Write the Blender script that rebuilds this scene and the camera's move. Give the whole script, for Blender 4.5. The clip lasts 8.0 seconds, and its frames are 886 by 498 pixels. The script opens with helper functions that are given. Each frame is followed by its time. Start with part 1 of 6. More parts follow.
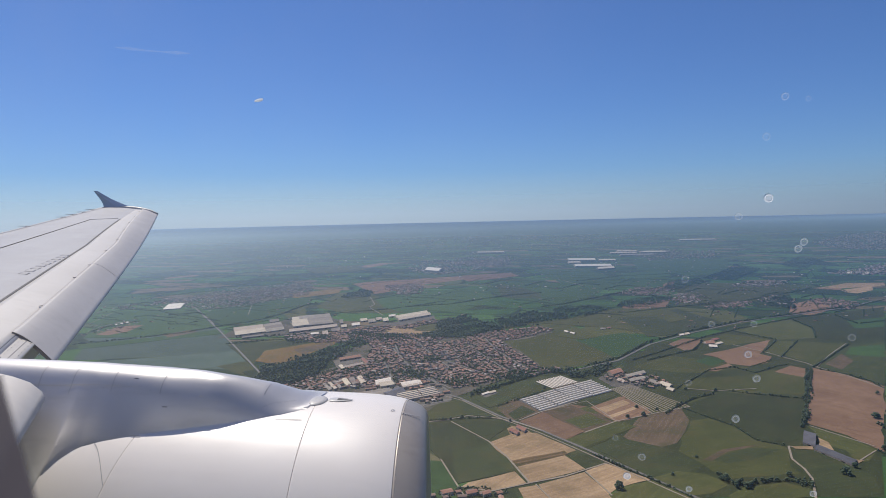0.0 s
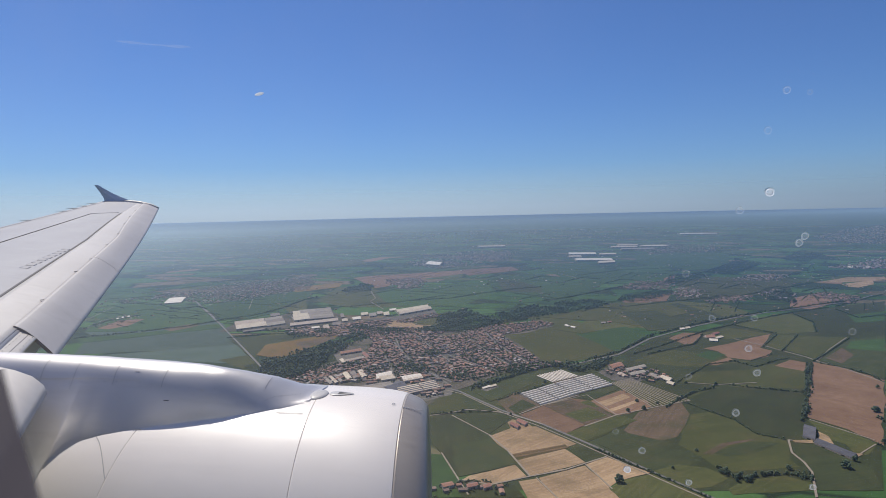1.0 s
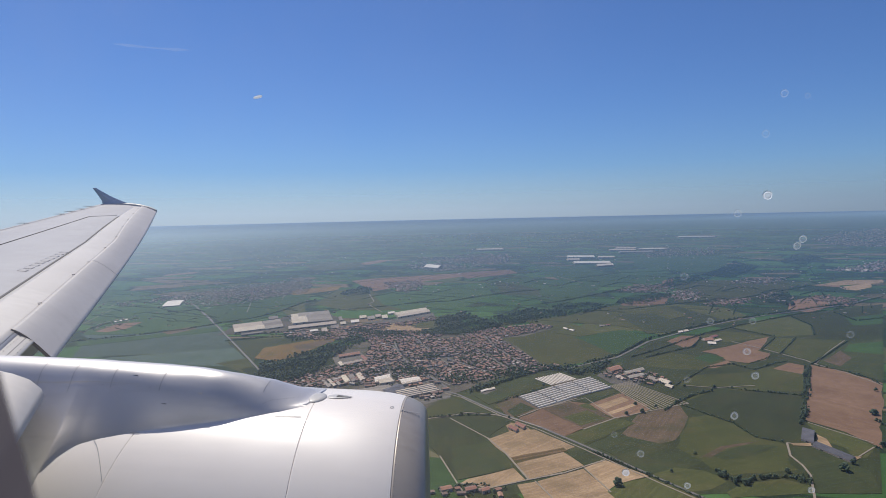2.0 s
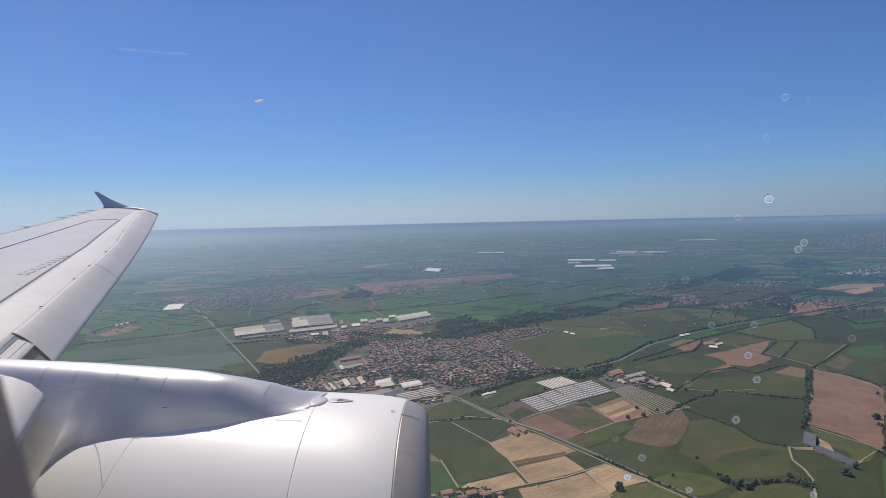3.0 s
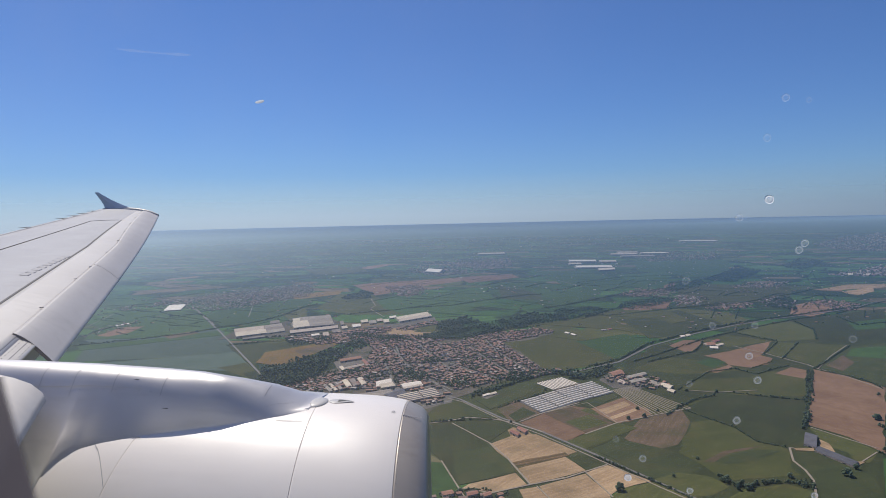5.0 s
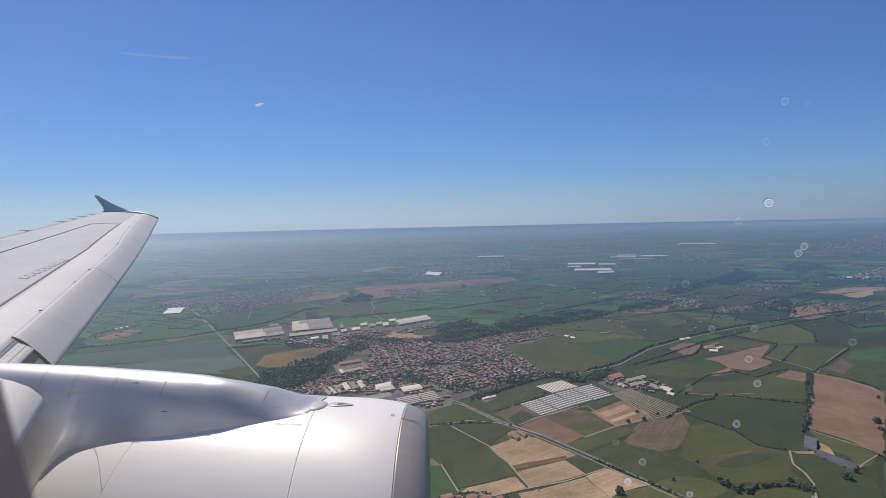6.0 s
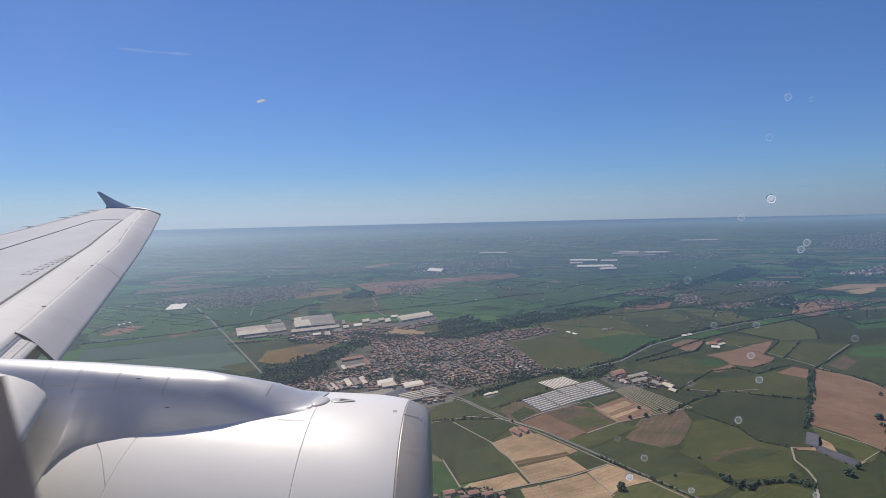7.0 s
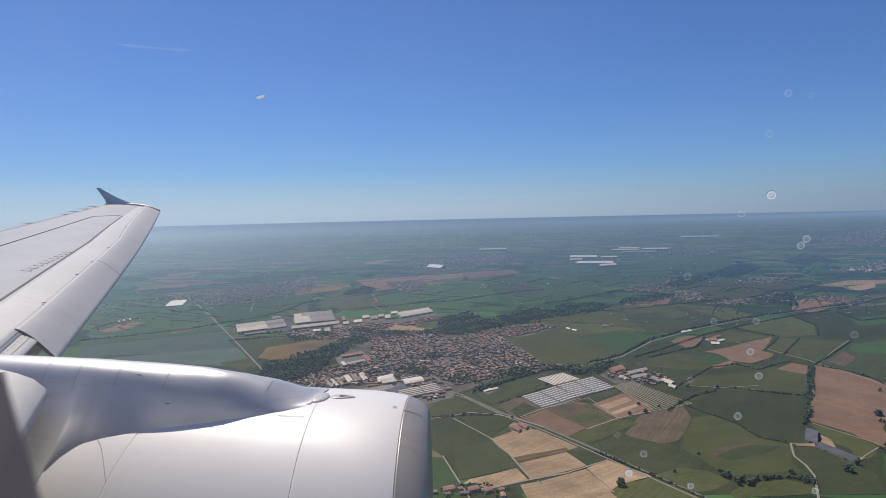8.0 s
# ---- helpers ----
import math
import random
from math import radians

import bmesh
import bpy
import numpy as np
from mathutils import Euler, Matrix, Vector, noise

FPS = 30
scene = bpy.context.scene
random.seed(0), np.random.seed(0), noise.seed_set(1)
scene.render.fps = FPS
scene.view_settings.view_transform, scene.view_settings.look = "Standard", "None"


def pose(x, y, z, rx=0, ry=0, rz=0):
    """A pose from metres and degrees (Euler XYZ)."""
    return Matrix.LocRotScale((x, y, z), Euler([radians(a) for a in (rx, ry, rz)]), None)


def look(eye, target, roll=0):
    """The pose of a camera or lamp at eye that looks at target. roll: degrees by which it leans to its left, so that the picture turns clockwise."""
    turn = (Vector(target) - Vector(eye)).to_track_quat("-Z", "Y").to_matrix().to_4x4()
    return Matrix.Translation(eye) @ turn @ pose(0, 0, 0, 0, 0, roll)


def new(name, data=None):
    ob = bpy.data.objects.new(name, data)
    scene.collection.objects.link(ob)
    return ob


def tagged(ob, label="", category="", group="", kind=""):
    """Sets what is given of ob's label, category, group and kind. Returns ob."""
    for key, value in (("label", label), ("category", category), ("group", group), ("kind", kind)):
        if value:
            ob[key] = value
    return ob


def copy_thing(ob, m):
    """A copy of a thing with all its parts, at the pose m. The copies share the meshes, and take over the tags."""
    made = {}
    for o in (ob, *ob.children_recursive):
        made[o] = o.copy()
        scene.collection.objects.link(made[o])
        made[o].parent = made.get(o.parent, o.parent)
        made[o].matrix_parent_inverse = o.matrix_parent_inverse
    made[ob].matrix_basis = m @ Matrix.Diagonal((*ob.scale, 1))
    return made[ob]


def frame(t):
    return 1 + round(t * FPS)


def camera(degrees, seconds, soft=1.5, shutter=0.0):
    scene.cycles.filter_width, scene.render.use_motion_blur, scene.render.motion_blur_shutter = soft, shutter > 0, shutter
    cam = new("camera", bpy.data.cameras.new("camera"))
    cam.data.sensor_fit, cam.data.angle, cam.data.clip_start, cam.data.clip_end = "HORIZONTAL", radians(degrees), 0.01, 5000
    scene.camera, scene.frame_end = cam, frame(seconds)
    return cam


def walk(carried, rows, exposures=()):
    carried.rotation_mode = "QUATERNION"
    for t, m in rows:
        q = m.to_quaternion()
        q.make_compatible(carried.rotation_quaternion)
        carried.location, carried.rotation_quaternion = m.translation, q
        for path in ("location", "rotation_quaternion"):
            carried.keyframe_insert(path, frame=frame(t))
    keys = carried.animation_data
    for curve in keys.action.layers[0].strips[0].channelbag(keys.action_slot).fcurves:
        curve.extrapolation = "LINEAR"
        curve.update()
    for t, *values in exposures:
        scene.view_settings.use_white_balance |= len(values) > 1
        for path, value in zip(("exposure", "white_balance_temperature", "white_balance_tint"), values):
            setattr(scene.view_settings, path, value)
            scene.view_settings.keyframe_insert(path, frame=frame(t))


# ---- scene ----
# ================= camera and its walk =================
ALT = 300.0                      # height of the eye over the plain
cam = camera(70, 8.0, 0.9)


def view(yaw, pitch, roll=-1.29):
    """The eye at the cabin window; yaw: degrees aft of abeam, pitch: degrees below level."""
    a, p = radians(yaw), radians(pitch)
    eye = Vector((0, 0, ALT))
    return look(eye, eye + Vector((-math.sin(a) * math.cos(p), math.cos(a) * math.cos(p), -math.sin(p))), roll)


walk(cam, [
    (0, view(9.925, 2.795)),
    (0.5, view(10.000, 2.998)),
    (1, view(10.000, 3.328)),
    (1.5, view(9.849, 3.261)),
    (3, view(9.927, 2.730)),
    (3.5, view(10.000, 2.800)),
    (4, view(10.000, 2.730)),
    (4.5, view(10.000, 2.730)),
    (6, view(9.927, 2.395)),
    (6.5, view(10.036, 2.330)),
    (7, view(10.112, 2.730)),
    (7.5, view(10.109, 2.998)),
    (8, view(10.109, 3.065)),
])

# ================= world, sun, exposure =================
SUN_EL, SUN_AZ = 54.0, -46.0     # degrees above level; degrees from +y towards +x
scene.view_settings.exposure = 0.0
world = bpy.data.worlds.new("sky")
scene.world = world
world.use_nodes = True
wn = world.node_tree
sky = wn.nodes.new("ShaderNodeTexSky")
sky.sky_type = "NISHITA"
sky.sun_disc = False
sky.sun_elevation, sky.sun_rotation = radians(SUN_EL), radians(SUN_AZ)
sky.altitude, sky.air_density, sky.dust_density, sky.ozone_density = 300, 1.0, 0.2, 3.6
rich = wn.nodes.new("ShaderNodeMix")
rich.data_type, rich.blend_type = "RGBA", "MULTIPLY"
rich.inputs[0].default_value = 1.0
rich.inputs[7].default_value = (0.605, 0.865, 1.32, 1)
wn.links.new(sky.outputs[0], rich.inputs[6])
wn.links.new(rich.outputs[2], wn.nodes["Background"].inputs[0])
wn.nodes["Background"].inputs[1].default_value = 0.067
lamp = bpy.data.lights.new("sun", "SUN")
lamp.energy, lamp.angle, lamp.color = 4.0, radians(0.53), (1.0, 0.935, 0.83)
sun_dir = Vector((math.sin(radians(SUN_AZ)) * math.cos(radians(SUN_EL)), math.cos(radians(SUN_AZ)) * math.cos(radians(SUN_EL)), math.sin(radians(SUN_EL))))
new("sun", lamp).matrix_world = look(sun_dir * 50 + Vector((0, 0, ALT)), (0, 0, ALT))


# ================= materials =================
class Nodes:
    """A small builder for node materials."""

    def __init__(self, name):
        self.m = bpy.data.materials.new(name)
        self.m.use_nodes = True
        self.t = self.m.node_tree
        self.b = self.t.nodes["Principled BSDF"]
        self.out = self.t.nodes["Material Output"]

    def add(self, kind, **sets):
        n = self.t.nodes.new("ShaderNode" + kind)
        for k, v in sets.items():
            if k in ("operation", "blend_type", "data_type", "feature", "wave_type", "bands_direction", "wave_profile", "distance", "interpolation_type"):
                if k == "operation":
                    n.operation = v
                elif k == "data_type":
                    n.data_type = v
                elif k == "blend_type":
                    n.blend_type = v
                elif k == "feature":
                    n.feature = v
                elif k == "bands_direction":
                    n.bands_direction = v
                elif k == "wave_profile":
                    n.wave_profile = v
            else:
                n.inputs[k.replace("_", " ")].default_value = v
        return n

    def link(self, a, b):
        self.t.links.new(a, b)

    def coord(self, kind="Object"):
        if kind == "World":
            return self.t.nodes.new("ShaderNodeNewGeometry").outputs["Position"]
        return self.t.nodes.new("ShaderNodeTexCoord").outputs[kind]

    def noise(self, at, scale, detail=4.0, rough=0.55):
        n = self.add("TexNoise", Scale=scale, Detail=detail, Roughness=rough)
        self.link(at, n.inputs["Vector"])
        return n.outputs["Fac"]

    def ramp(self, fac, stops):
        n = self.t.nodes.new("ShaderNodeValToRGB")
        e = n.color_ramp.elements
        while len(e) < len(stops):
            e.new(0.5)
        for el, (p, c) in zip(e, stops):
            el.position = p
            el.color = (*c, 1) if len(c) == 3 else c
        self.link(fac, n.inputs[0])
        return n.outputs[0]

    def mix(self, fac, a, b, blend="MIX"):
        n = self.t.nodes.new("ShaderNodeMix")
        n.data_type, n.blend_type = "RGBA", blend
        for s, v in ((n.inputs[0], fac), (n.inputs[6], a), (n.inputs[7], b)):
            if hasattr(v, "links") or hasattr(v, "is_linked"):
                self.link(v, s)
            elif isinstance(v, (int, float)):
                s.default_value = v
            else:
                s.default_value = (*v, 1)
        return n.outputs[2]

    def math(self, op, a, b=0.0):
        n = self.t.nodes.new("ShaderNodeMath")
        n.operation = op
        for s, v in zip(n.inputs, (a, b)):
            if isinstance(v, (int, float)):
                s.default_value = v
            else:
                self.link(v, s)
        return n.outputs[0]

    def bump(self, height, strength, dist):
        n = self.add("Bump", Strength=strength, Distance=dist)
        self.link(height, n.inputs["Height"])
        self.link(n.outputs[0], self.b.inputs["Normal"])

    def base(self, colour, rough=0.6, metal=0.0):
        if isinstance(colour, tuple):
            self.b.inputs["Base Color"].default_value = (*colour, 1)
        else:
            self.link(colour, self.b.inputs["Base Color"])
        if isinstance(rough, (int, float)):
            self.b.inputs["Roughness"].default_value = rough
        else:
            self.link(rough, self.b.inputs["Roughness"])
        self.b.inputs["Metallic"].default_value = metal
        return self

    def random(self):
        return self.t.nodes.new("ShaderNodeObjectInfo").outputs["Random"]

    def island(self):
        return self.t.nodes.new("ShaderNodeNewGeometry").outputs["Random Per Island"]


def crop(name, dark, light, stripe=0.0, period=6.0, patch=(0.2, 0.17, 0.08), patchy=0.0):
    """Farm land: two tones in large drifts, fine mottle, tramlines along the field's own x, thin patches of bare soil."""
    n = Nodes(name)
    o = n.coord("Object")
    w = n.coord("World")
    big = n.noise(w, 0.012, 3)
    mid = n.noise(w, 0.06, 4)
    fine = n.noise(w, 0.35, 5, 0.7)
    c = n.mix(n.ramp(big, [(0.35, (0, 0, 0)), (0.65, (1, 1, 1))]), dark, light)
    c = n.mix(n.ramp(mid, [(0.45, (0, 0, 0)), (0.75, (0.45, 0.45, 0.45))]), c, tuple(0.6 * v for v in dark))
    if stripe:
        wave = n.add("TexWave", bands_direction="Y", Scale=1.0 / period / 3.2, Distortion=0.6, Detail=2.0)
        n.link(o, wave.inputs["Vector"])
        c = n.mix(n.math("MULTIPLY", wave.outputs["Fac"], stripe), c, tuple(0.55 * v for v in dark))
    scuff = n.t.nodes.new("ShaderNodeMapping")
    scuff.inputs["Scale"].default_value = (0.012, 0.11, 1)
    n.link(o, scuff.inputs["Vector"])
    long = n.ramp(n.noise(scuff.outputs[0], 1.0, 5, 0.65), [(0.50, (0, 0, 0)), (0.62, (1, 1, 1))])
    c = n.mix(n.math("MULTIPLY", long, 0.26), c, tuple(0.62 * v for v in dark))
    rows = n.t.nodes.new("ShaderNodeMapping")
    rows.inputs["Scale"].default_value = (0.01, 0.42, 1)
    n.link(o, rows.inputs["Vector"])
    thin = n.ramp(n.noise(rows.outputs[0], 1.0, 4, 0.7), [(0.48, (0, 0, 0)), (0.60, (1, 1, 1))])
    c = n.mix(n.math("MULTIPLY", thin, 0.22), c, tuple(min(0.6, 1.45 * v) for v in light))
    if patchy:
        c = n.mix(n.math("MULTIPLY", n.ramp(n.noise(w, 0.025, 5), [(0.5, (0, 0, 0)), (0.62, (1, 1, 1))]), patchy), c, patch)
    c = n.mix(n.math("MULTIPLY", n.ramp(fine, [(0.35, (0, 0, 0)), (0.7, (1, 1, 1))]), 0.6), c, tuple(0.55 * v for v in dark))
    tone = n.add("HueSaturation", Hue=0.5, Saturation=1.0, Fac=1.0)
    n.link(n.math("ADD", n.math("MULTIPLY", n.random(), 0.35), 0.82), tone.inputs["Value"])
    n.link(c, tone.inputs["Color"])
    n.base(tone.outputs[0], 0.95)
    n.bump(fine, 0.5, 0.3)
    n.b.inputs["Specular IOR Level"].default_value = 0.15
    return n.m


CROP = {
    "emerald": crop("young_wheat", (0.052, 0.095, 0.030), (0.067, 0.120, 0.037), 0.25, 12),
    "green": crop("grass_green", (0.068, 0.077, 0.025), (0.099, 0.104, 0.035), 0.2, 9, (0.146, 0.11, 0.045), 0.25),
    "dark": crop("dark_green_crop", (0.047, 0.058, 0.024), (0.066, 0.079, 0.031), 0.2, 8, (0.112, 0.09, 0.036), 0.25),
    "olive": crop("olive_meadow", (0.080, 0.088, 0.027), (0.116, 0.117, 0.040), 0.3, 9, (0.157, 0.12, 0.0495), 0.3),
    "soil": crop("red_brown_soil", (0.205, 0.122, 0.076), (0.275, 0.168, 0.107), 0.08, 7, (0.291, 0.18, 0.108), 0.4),
    "tan": crop("dry_tan_soil", (0.375, 0.248, 0.140), (0.475, 0.322, 0.190), 0.2, 8, (0.157, 0.12, 0.064), 0.45),
    "ochre": crop("ochre_stubble", (0.213, 0.13, 0.045), (0.28, 0.175, 0.063), 0.3, 9, (0.112, 0.11, 0.036), 0.5),
    "strip": crop("striped_plots", (0.112, 0.1, 0.0405), (0.269, 0.16, 0.09), 0.7, 9, (0.0784, 0.09, 0.027), 0.6),
    "bare": crop("thin_crop_on_bare_soil", (0.125, 0.092, 0.056), (0.18, 0.122, 0.08), 0.2, 8, (0.075, 0.078, 0.036), 0.6),
    # green crop with bluish haze and glare put into its colour
    "pale": crop("hazed_grey_green_crop", (0.078, 0.112, 0.085), (0.105, 0.142, 0.108), 0.2, 9, (0.065, 0.10, 0.055), 0.4),
    # floor of the wood, with the shade of its trees put into the colour
    "shaded_wood_floor": crop("shaded_wood_floor", (0.0224, 0.035, 0.0135), (0.0392, 0.05, 0.018)),
    "yard": crop("gravel_yard", (0.125, 0.112, 0.095), (0.20, 0.175, 0.145), 0, 6, (0.134, 0.12, 0.09), 0.5),
    "town": crop("town_ground", (0.115, 0.100, 0.075), (0.180, 0.150, 0.115), 0, 6, (0.056, 0.07, 0.027), 0.8),
}


def ground_material():
    """A plain of many fields: cells of different crops, hedges along their borders, at true plain coordinates."""
    n = Nodes("farmland")
    uv = n.coord("UV")
    warp = n.add("TexNoise", Scale=1.1, Detail=2.0)
    n.link(uv, warp.inputs["Vector"])
    at = n.mix(0.12, uv, warp.outputs["Color"])
    stretch = n.t.nodes.new("ShaderNodeMapping")
    stretch.inputs["Scale"].default_value = (4.6, 8.5, 1)
    stretch.inputs["Rotation"].default_value = (0, 0, 0.4)
    n.link(at, stretch.inputs["Vector"])
    cell = n.add("TexVoronoi", Scale=1.0, Randomness=0.85)
    n.link(stretch.outputs[0], cell.inputs["Vector"])
    edge = n.add("TexVoronoi", feature="DISTANCE_TO_EDGE", Scale=1.0, Randomness=0.85)
    n.link(stretch.outputs[0], edge.inputs["Vector"])
    pick = n.t.nodes.new("ShaderNodeSeparateColor")
    n.link(cell.outputs["Color"], pick.inputs[0])
    c = n.ramp(pick.outputs[0], [(0.0, (0.035, 0.052, 0.022)), (0.2, (0.060, 0.125, 0.034)), (0.4, (0.080, 0.155, 0.044)), (0.56, (0.048, 0.108, 0.030)),
                                 (0.72, (0.10, 0.115, 0.044)), (0.83, (0.046, 0.060, 0.027)), (0.91, (0.20, 0.145, 0.09))])
    n.t.nodes[-1].color_ramp.interpolation = "CONSTANT"
    mott = n.noise(uv, 14.0, 8, 0.7)
    c = n.mix(n.math("MULTIPLY", n.ramp(mott, [(0.4, (0, 0, 0)), (0.65, (1, 1, 1))]), 0.45), c, (0.03, 0.05, 0.02))
    hedge = n.ramp(n.math("ADD", edge.outputs["Distance"], n.math("MULTIPLY", n.noise(uv, 6.0, 3), 0.08)), [(0.055, (1, 1, 1)), (0.085, (0, 0, 0))])
    c = n.mix(hedge, c, (0.02, 0.035, 0.016))
    woods = n.ramp(n.noise(uv, 1.9, 6, 0.6), [(0.57, (0, 0, 0)), (0.61, (1, 1, 1))])
    c = n.mix(woods, c, (0.024, 0.04, 0.02))
    belts = n.ramp(n.noise(uv, 0.42, 5, 0.6), [(0.50, (0, 0, 0)), (0.60, (0.75, 0.75, 0.75))])
    c = n.mix(belts, c, (0.026, 0.042, 0.022))
    meadows = n.ramp(n.noise(uv, 0.7, 4, 0.6), [(0.32, (0.7, 0.7, 0.7)), (0.44, (0, 0, 0))])
    c = n.mix(meadows, c, (0.095, 0.150, 0.052))
    n.base(c, 0.95)
    n.b.inputs["Specular IOR Level"].default_value = 0.1
    n.bump(mott, 0.4, 0.5)
    return n.m


def leaf_material():
    n = Nodes("foliage")
    w = n.coord("World")
    c = n.ramp(n.island(), [(0.0, (0.105, 0.150, 0.090)), (0.5, (0.130, 0.180, 0.105)), (1.0, (0.165, 0.215, 0.120))])
    f = n.noise(w, 1.2, 4)
    c = n.mix(n.math("MULTIPLY", f, 0.3), c, (0.08, 0.11, 0.065))
    n.base(c, 0.8)
    n.bump(f, 0.8, 0.5)
    glow, mx = n.t.nodes.new("ShaderNodeBsdfTranslucent"), n.t.nodes.new("ShaderNodeMixShader")
    n.link(n.mix(1.0, c, (1.15, 1.25, 0.8), "MULTIPLY"), glow.inputs[0])
    mx.inputs[0].default_value = 0.42
    n.link(n.b.outputs[0], mx.inputs[1])
    n.link(glow.outputs[0], mx.inputs[2])
    n.link(mx.outputs[0], n.out.inputs["Surface"])
    return n.m


def plain(name, a, b, scale=0.3, rough=0.8, metal=0.0, vary=0.0, isl=False, bump=0.0):
    """A worn plain surface: two tones, grain, optional tone by object or by joined piece."""
    n = Nodes(name)
    w = n.coord("World")
    c = n.mix(n.ramp(n.noise(w, scale, 5), [(0.35, (0, 0, 0)), (0.65, (1, 1, 1))]), a, b)
    fine = n.noise(w, scale * 9, 3)
    c = n.mix(n.math("MULTIPLY", fine, 0.3), c, tuple(0.6 * v for v in a))
    if vary:
        tone = n.add("HueSaturation", Fac=1.0)
        src = n.island() if isl else n.random()
        n.link(n.math("ADD", n.math("MULTIPLY", src, vary), 1 - vary * 0.6), tone.inputs["Value"])
        n.link(n.math("ADD", n.math("MULTIPLY", src, 0.03), 0.485), tone.inputs["Hue"])
        n.link(c, tone.inputs["Color"])
        c = tone.outputs[0]
    n.base(c, rough, metal)
    if bump:
        n.bump(fine, 0.5, bump)
    return n.m


def roof_mix(name, isl):
    """Old tiled roofs of a town: terracotta, brown, grey and bleached ones, mottled by age."""
    n = Nodes(name)
    w = n.coord("World")
    c = n.ramp(n.island() if isl else n.random(), [(0.0, (0.40, 0.205, 0.135)), (0.16, (0.270, 0.175, 0.135)), (0.32, (0.450, 0.245, 0.165)), (0.48, (0.230, 0.185, 0.165)), (0.58, (0.370, 0.245, 0.185)),
                                                        (0.70, (0.470, 0.310, 0.225)), (0.80, (0.310, 0.200, 0.155)), (0.91, (0.560, 0.490, 0.420)), (0.95, (0.430, 0.205, 0.130))])
    n.t.nodes[-1].color_ramp.interpolation = "CONSTANT"
    c = n.mix(n.math("MULTIPLY", n.noise(w, 0.6, 5), 0.45), c, (0.13, 0.10, 0.08))
    soft = n.add("HueSaturation", Saturation=1.0, Value=0.95, Fac=1.0)
    n.link(c, soft.inputs["Color"])
    n.base(soft.outputs[0], 0.9)
    return n.m


def film_material():
    """Milky plastic film: light passes through and scatters."""
    n = Nodes("plastic_film")
    w = n.coord("World")
    c = n.mix(n.noise(w, 0.4, 4), (0.82, 0.72, 0.60), (0.94, 0.85, 0.73))
    fore, back, mx = n.t.nodes.new("ShaderNodeBsdfDiffuse"), n.t.nodes.new("ShaderNodeBsdfTranslucent"), n.t.nodes.new("ShaderNodeMixShader")
    n.link(c, fore.inputs[0])
    n.link(c, back.inputs[0])
    mx.inputs[0].default_value = 0.2
    n.link(fore.outputs[0], mx.inputs[1])
    n.link(back.outputs[0], mx.inputs[2])
    n.link(mx.outputs[0], n.out.inputs["Surface"])
    n.t.nodes.remove(n.b)
    return n.m


M = {
    "ground": ground_material(),
    "leaf": leaf_material(),
    "trunk": plain("bark", (0.06, 0.045, 0.03), (0.1, 0.08, 0.06), 2.0),
    "asphalt": plain("pale_asphalt", (0.13, 0.118, 0.10), (0.18, 0.162, 0.14), 0.15),
    "track": plain("gravel_track", (0.25, 0.20, 0.14), (0.33, 0.27, 0.195), 0.2),
    "verge": plain("grass_verge", (0.05, 0.07, 0.025), (0.09, 0.10, 0.04), 0.1),
    "ditch": plain("dark_ditch", (0.03, 0.04, 0.02), (0.05, 0.06, 0.03), 0.1),
    "roof": roof_mix("tiled_roof", False),
    "roof_far": roof_mix("tiled_roofs", True),
    "roof_grey": plain("grey_roof", (0.085, 0.083, 0.095), (0.12, 0.117, 0.13), 0.1, 0.95, 0, 0.5),
    "roof_white": plain("pale_sheet_roof", (0.54, 0.44, 0.335), (0.64, 0.53, 0.41), 0.06, 0.95, 0, 0.35),
    "roof_pale": plain("pale_far_roofs", (0.40, 0.34, 0.275), (0.58, 0.51, 0.43), 0.02, 0.9),
    "roof_bright": plain("white_sheet_roof", (0.72, 0.62, 0.50), (0.80, 0.70, 0.57), 0.06, 0.6),
    "roof_mid": plain("weathered_sheet_roof", (0.27, 0.225, 0.185), (0.36, 0.305, 0.255), 0.06, 0.95, 0, 0.4),
    "wall": plain("rendered_wall", (0.40, 0.325, 0.255), (0.52, 0.43, 0.345), 0.3, 0.9, 0, 0.6),
    "wall_far": plain("rendered_walls", (0.36, 0.30, 0.245), (0.47, 0.40, 0.33), 0.3, 0.9, 0, 0.6, True),
    "film": film_material(),
    "glass_dark": plain("dark_window", (0.03, 0.035, 0.04), (0.05, 0.055, 0.06), 0.5, 0.2),
    "brick_red": plain("red_tile_roof", (0.25, 0.105, 0.075), (0.33, 0.15, 0.105), 0.2, 0.85, 0, 0.3),
}


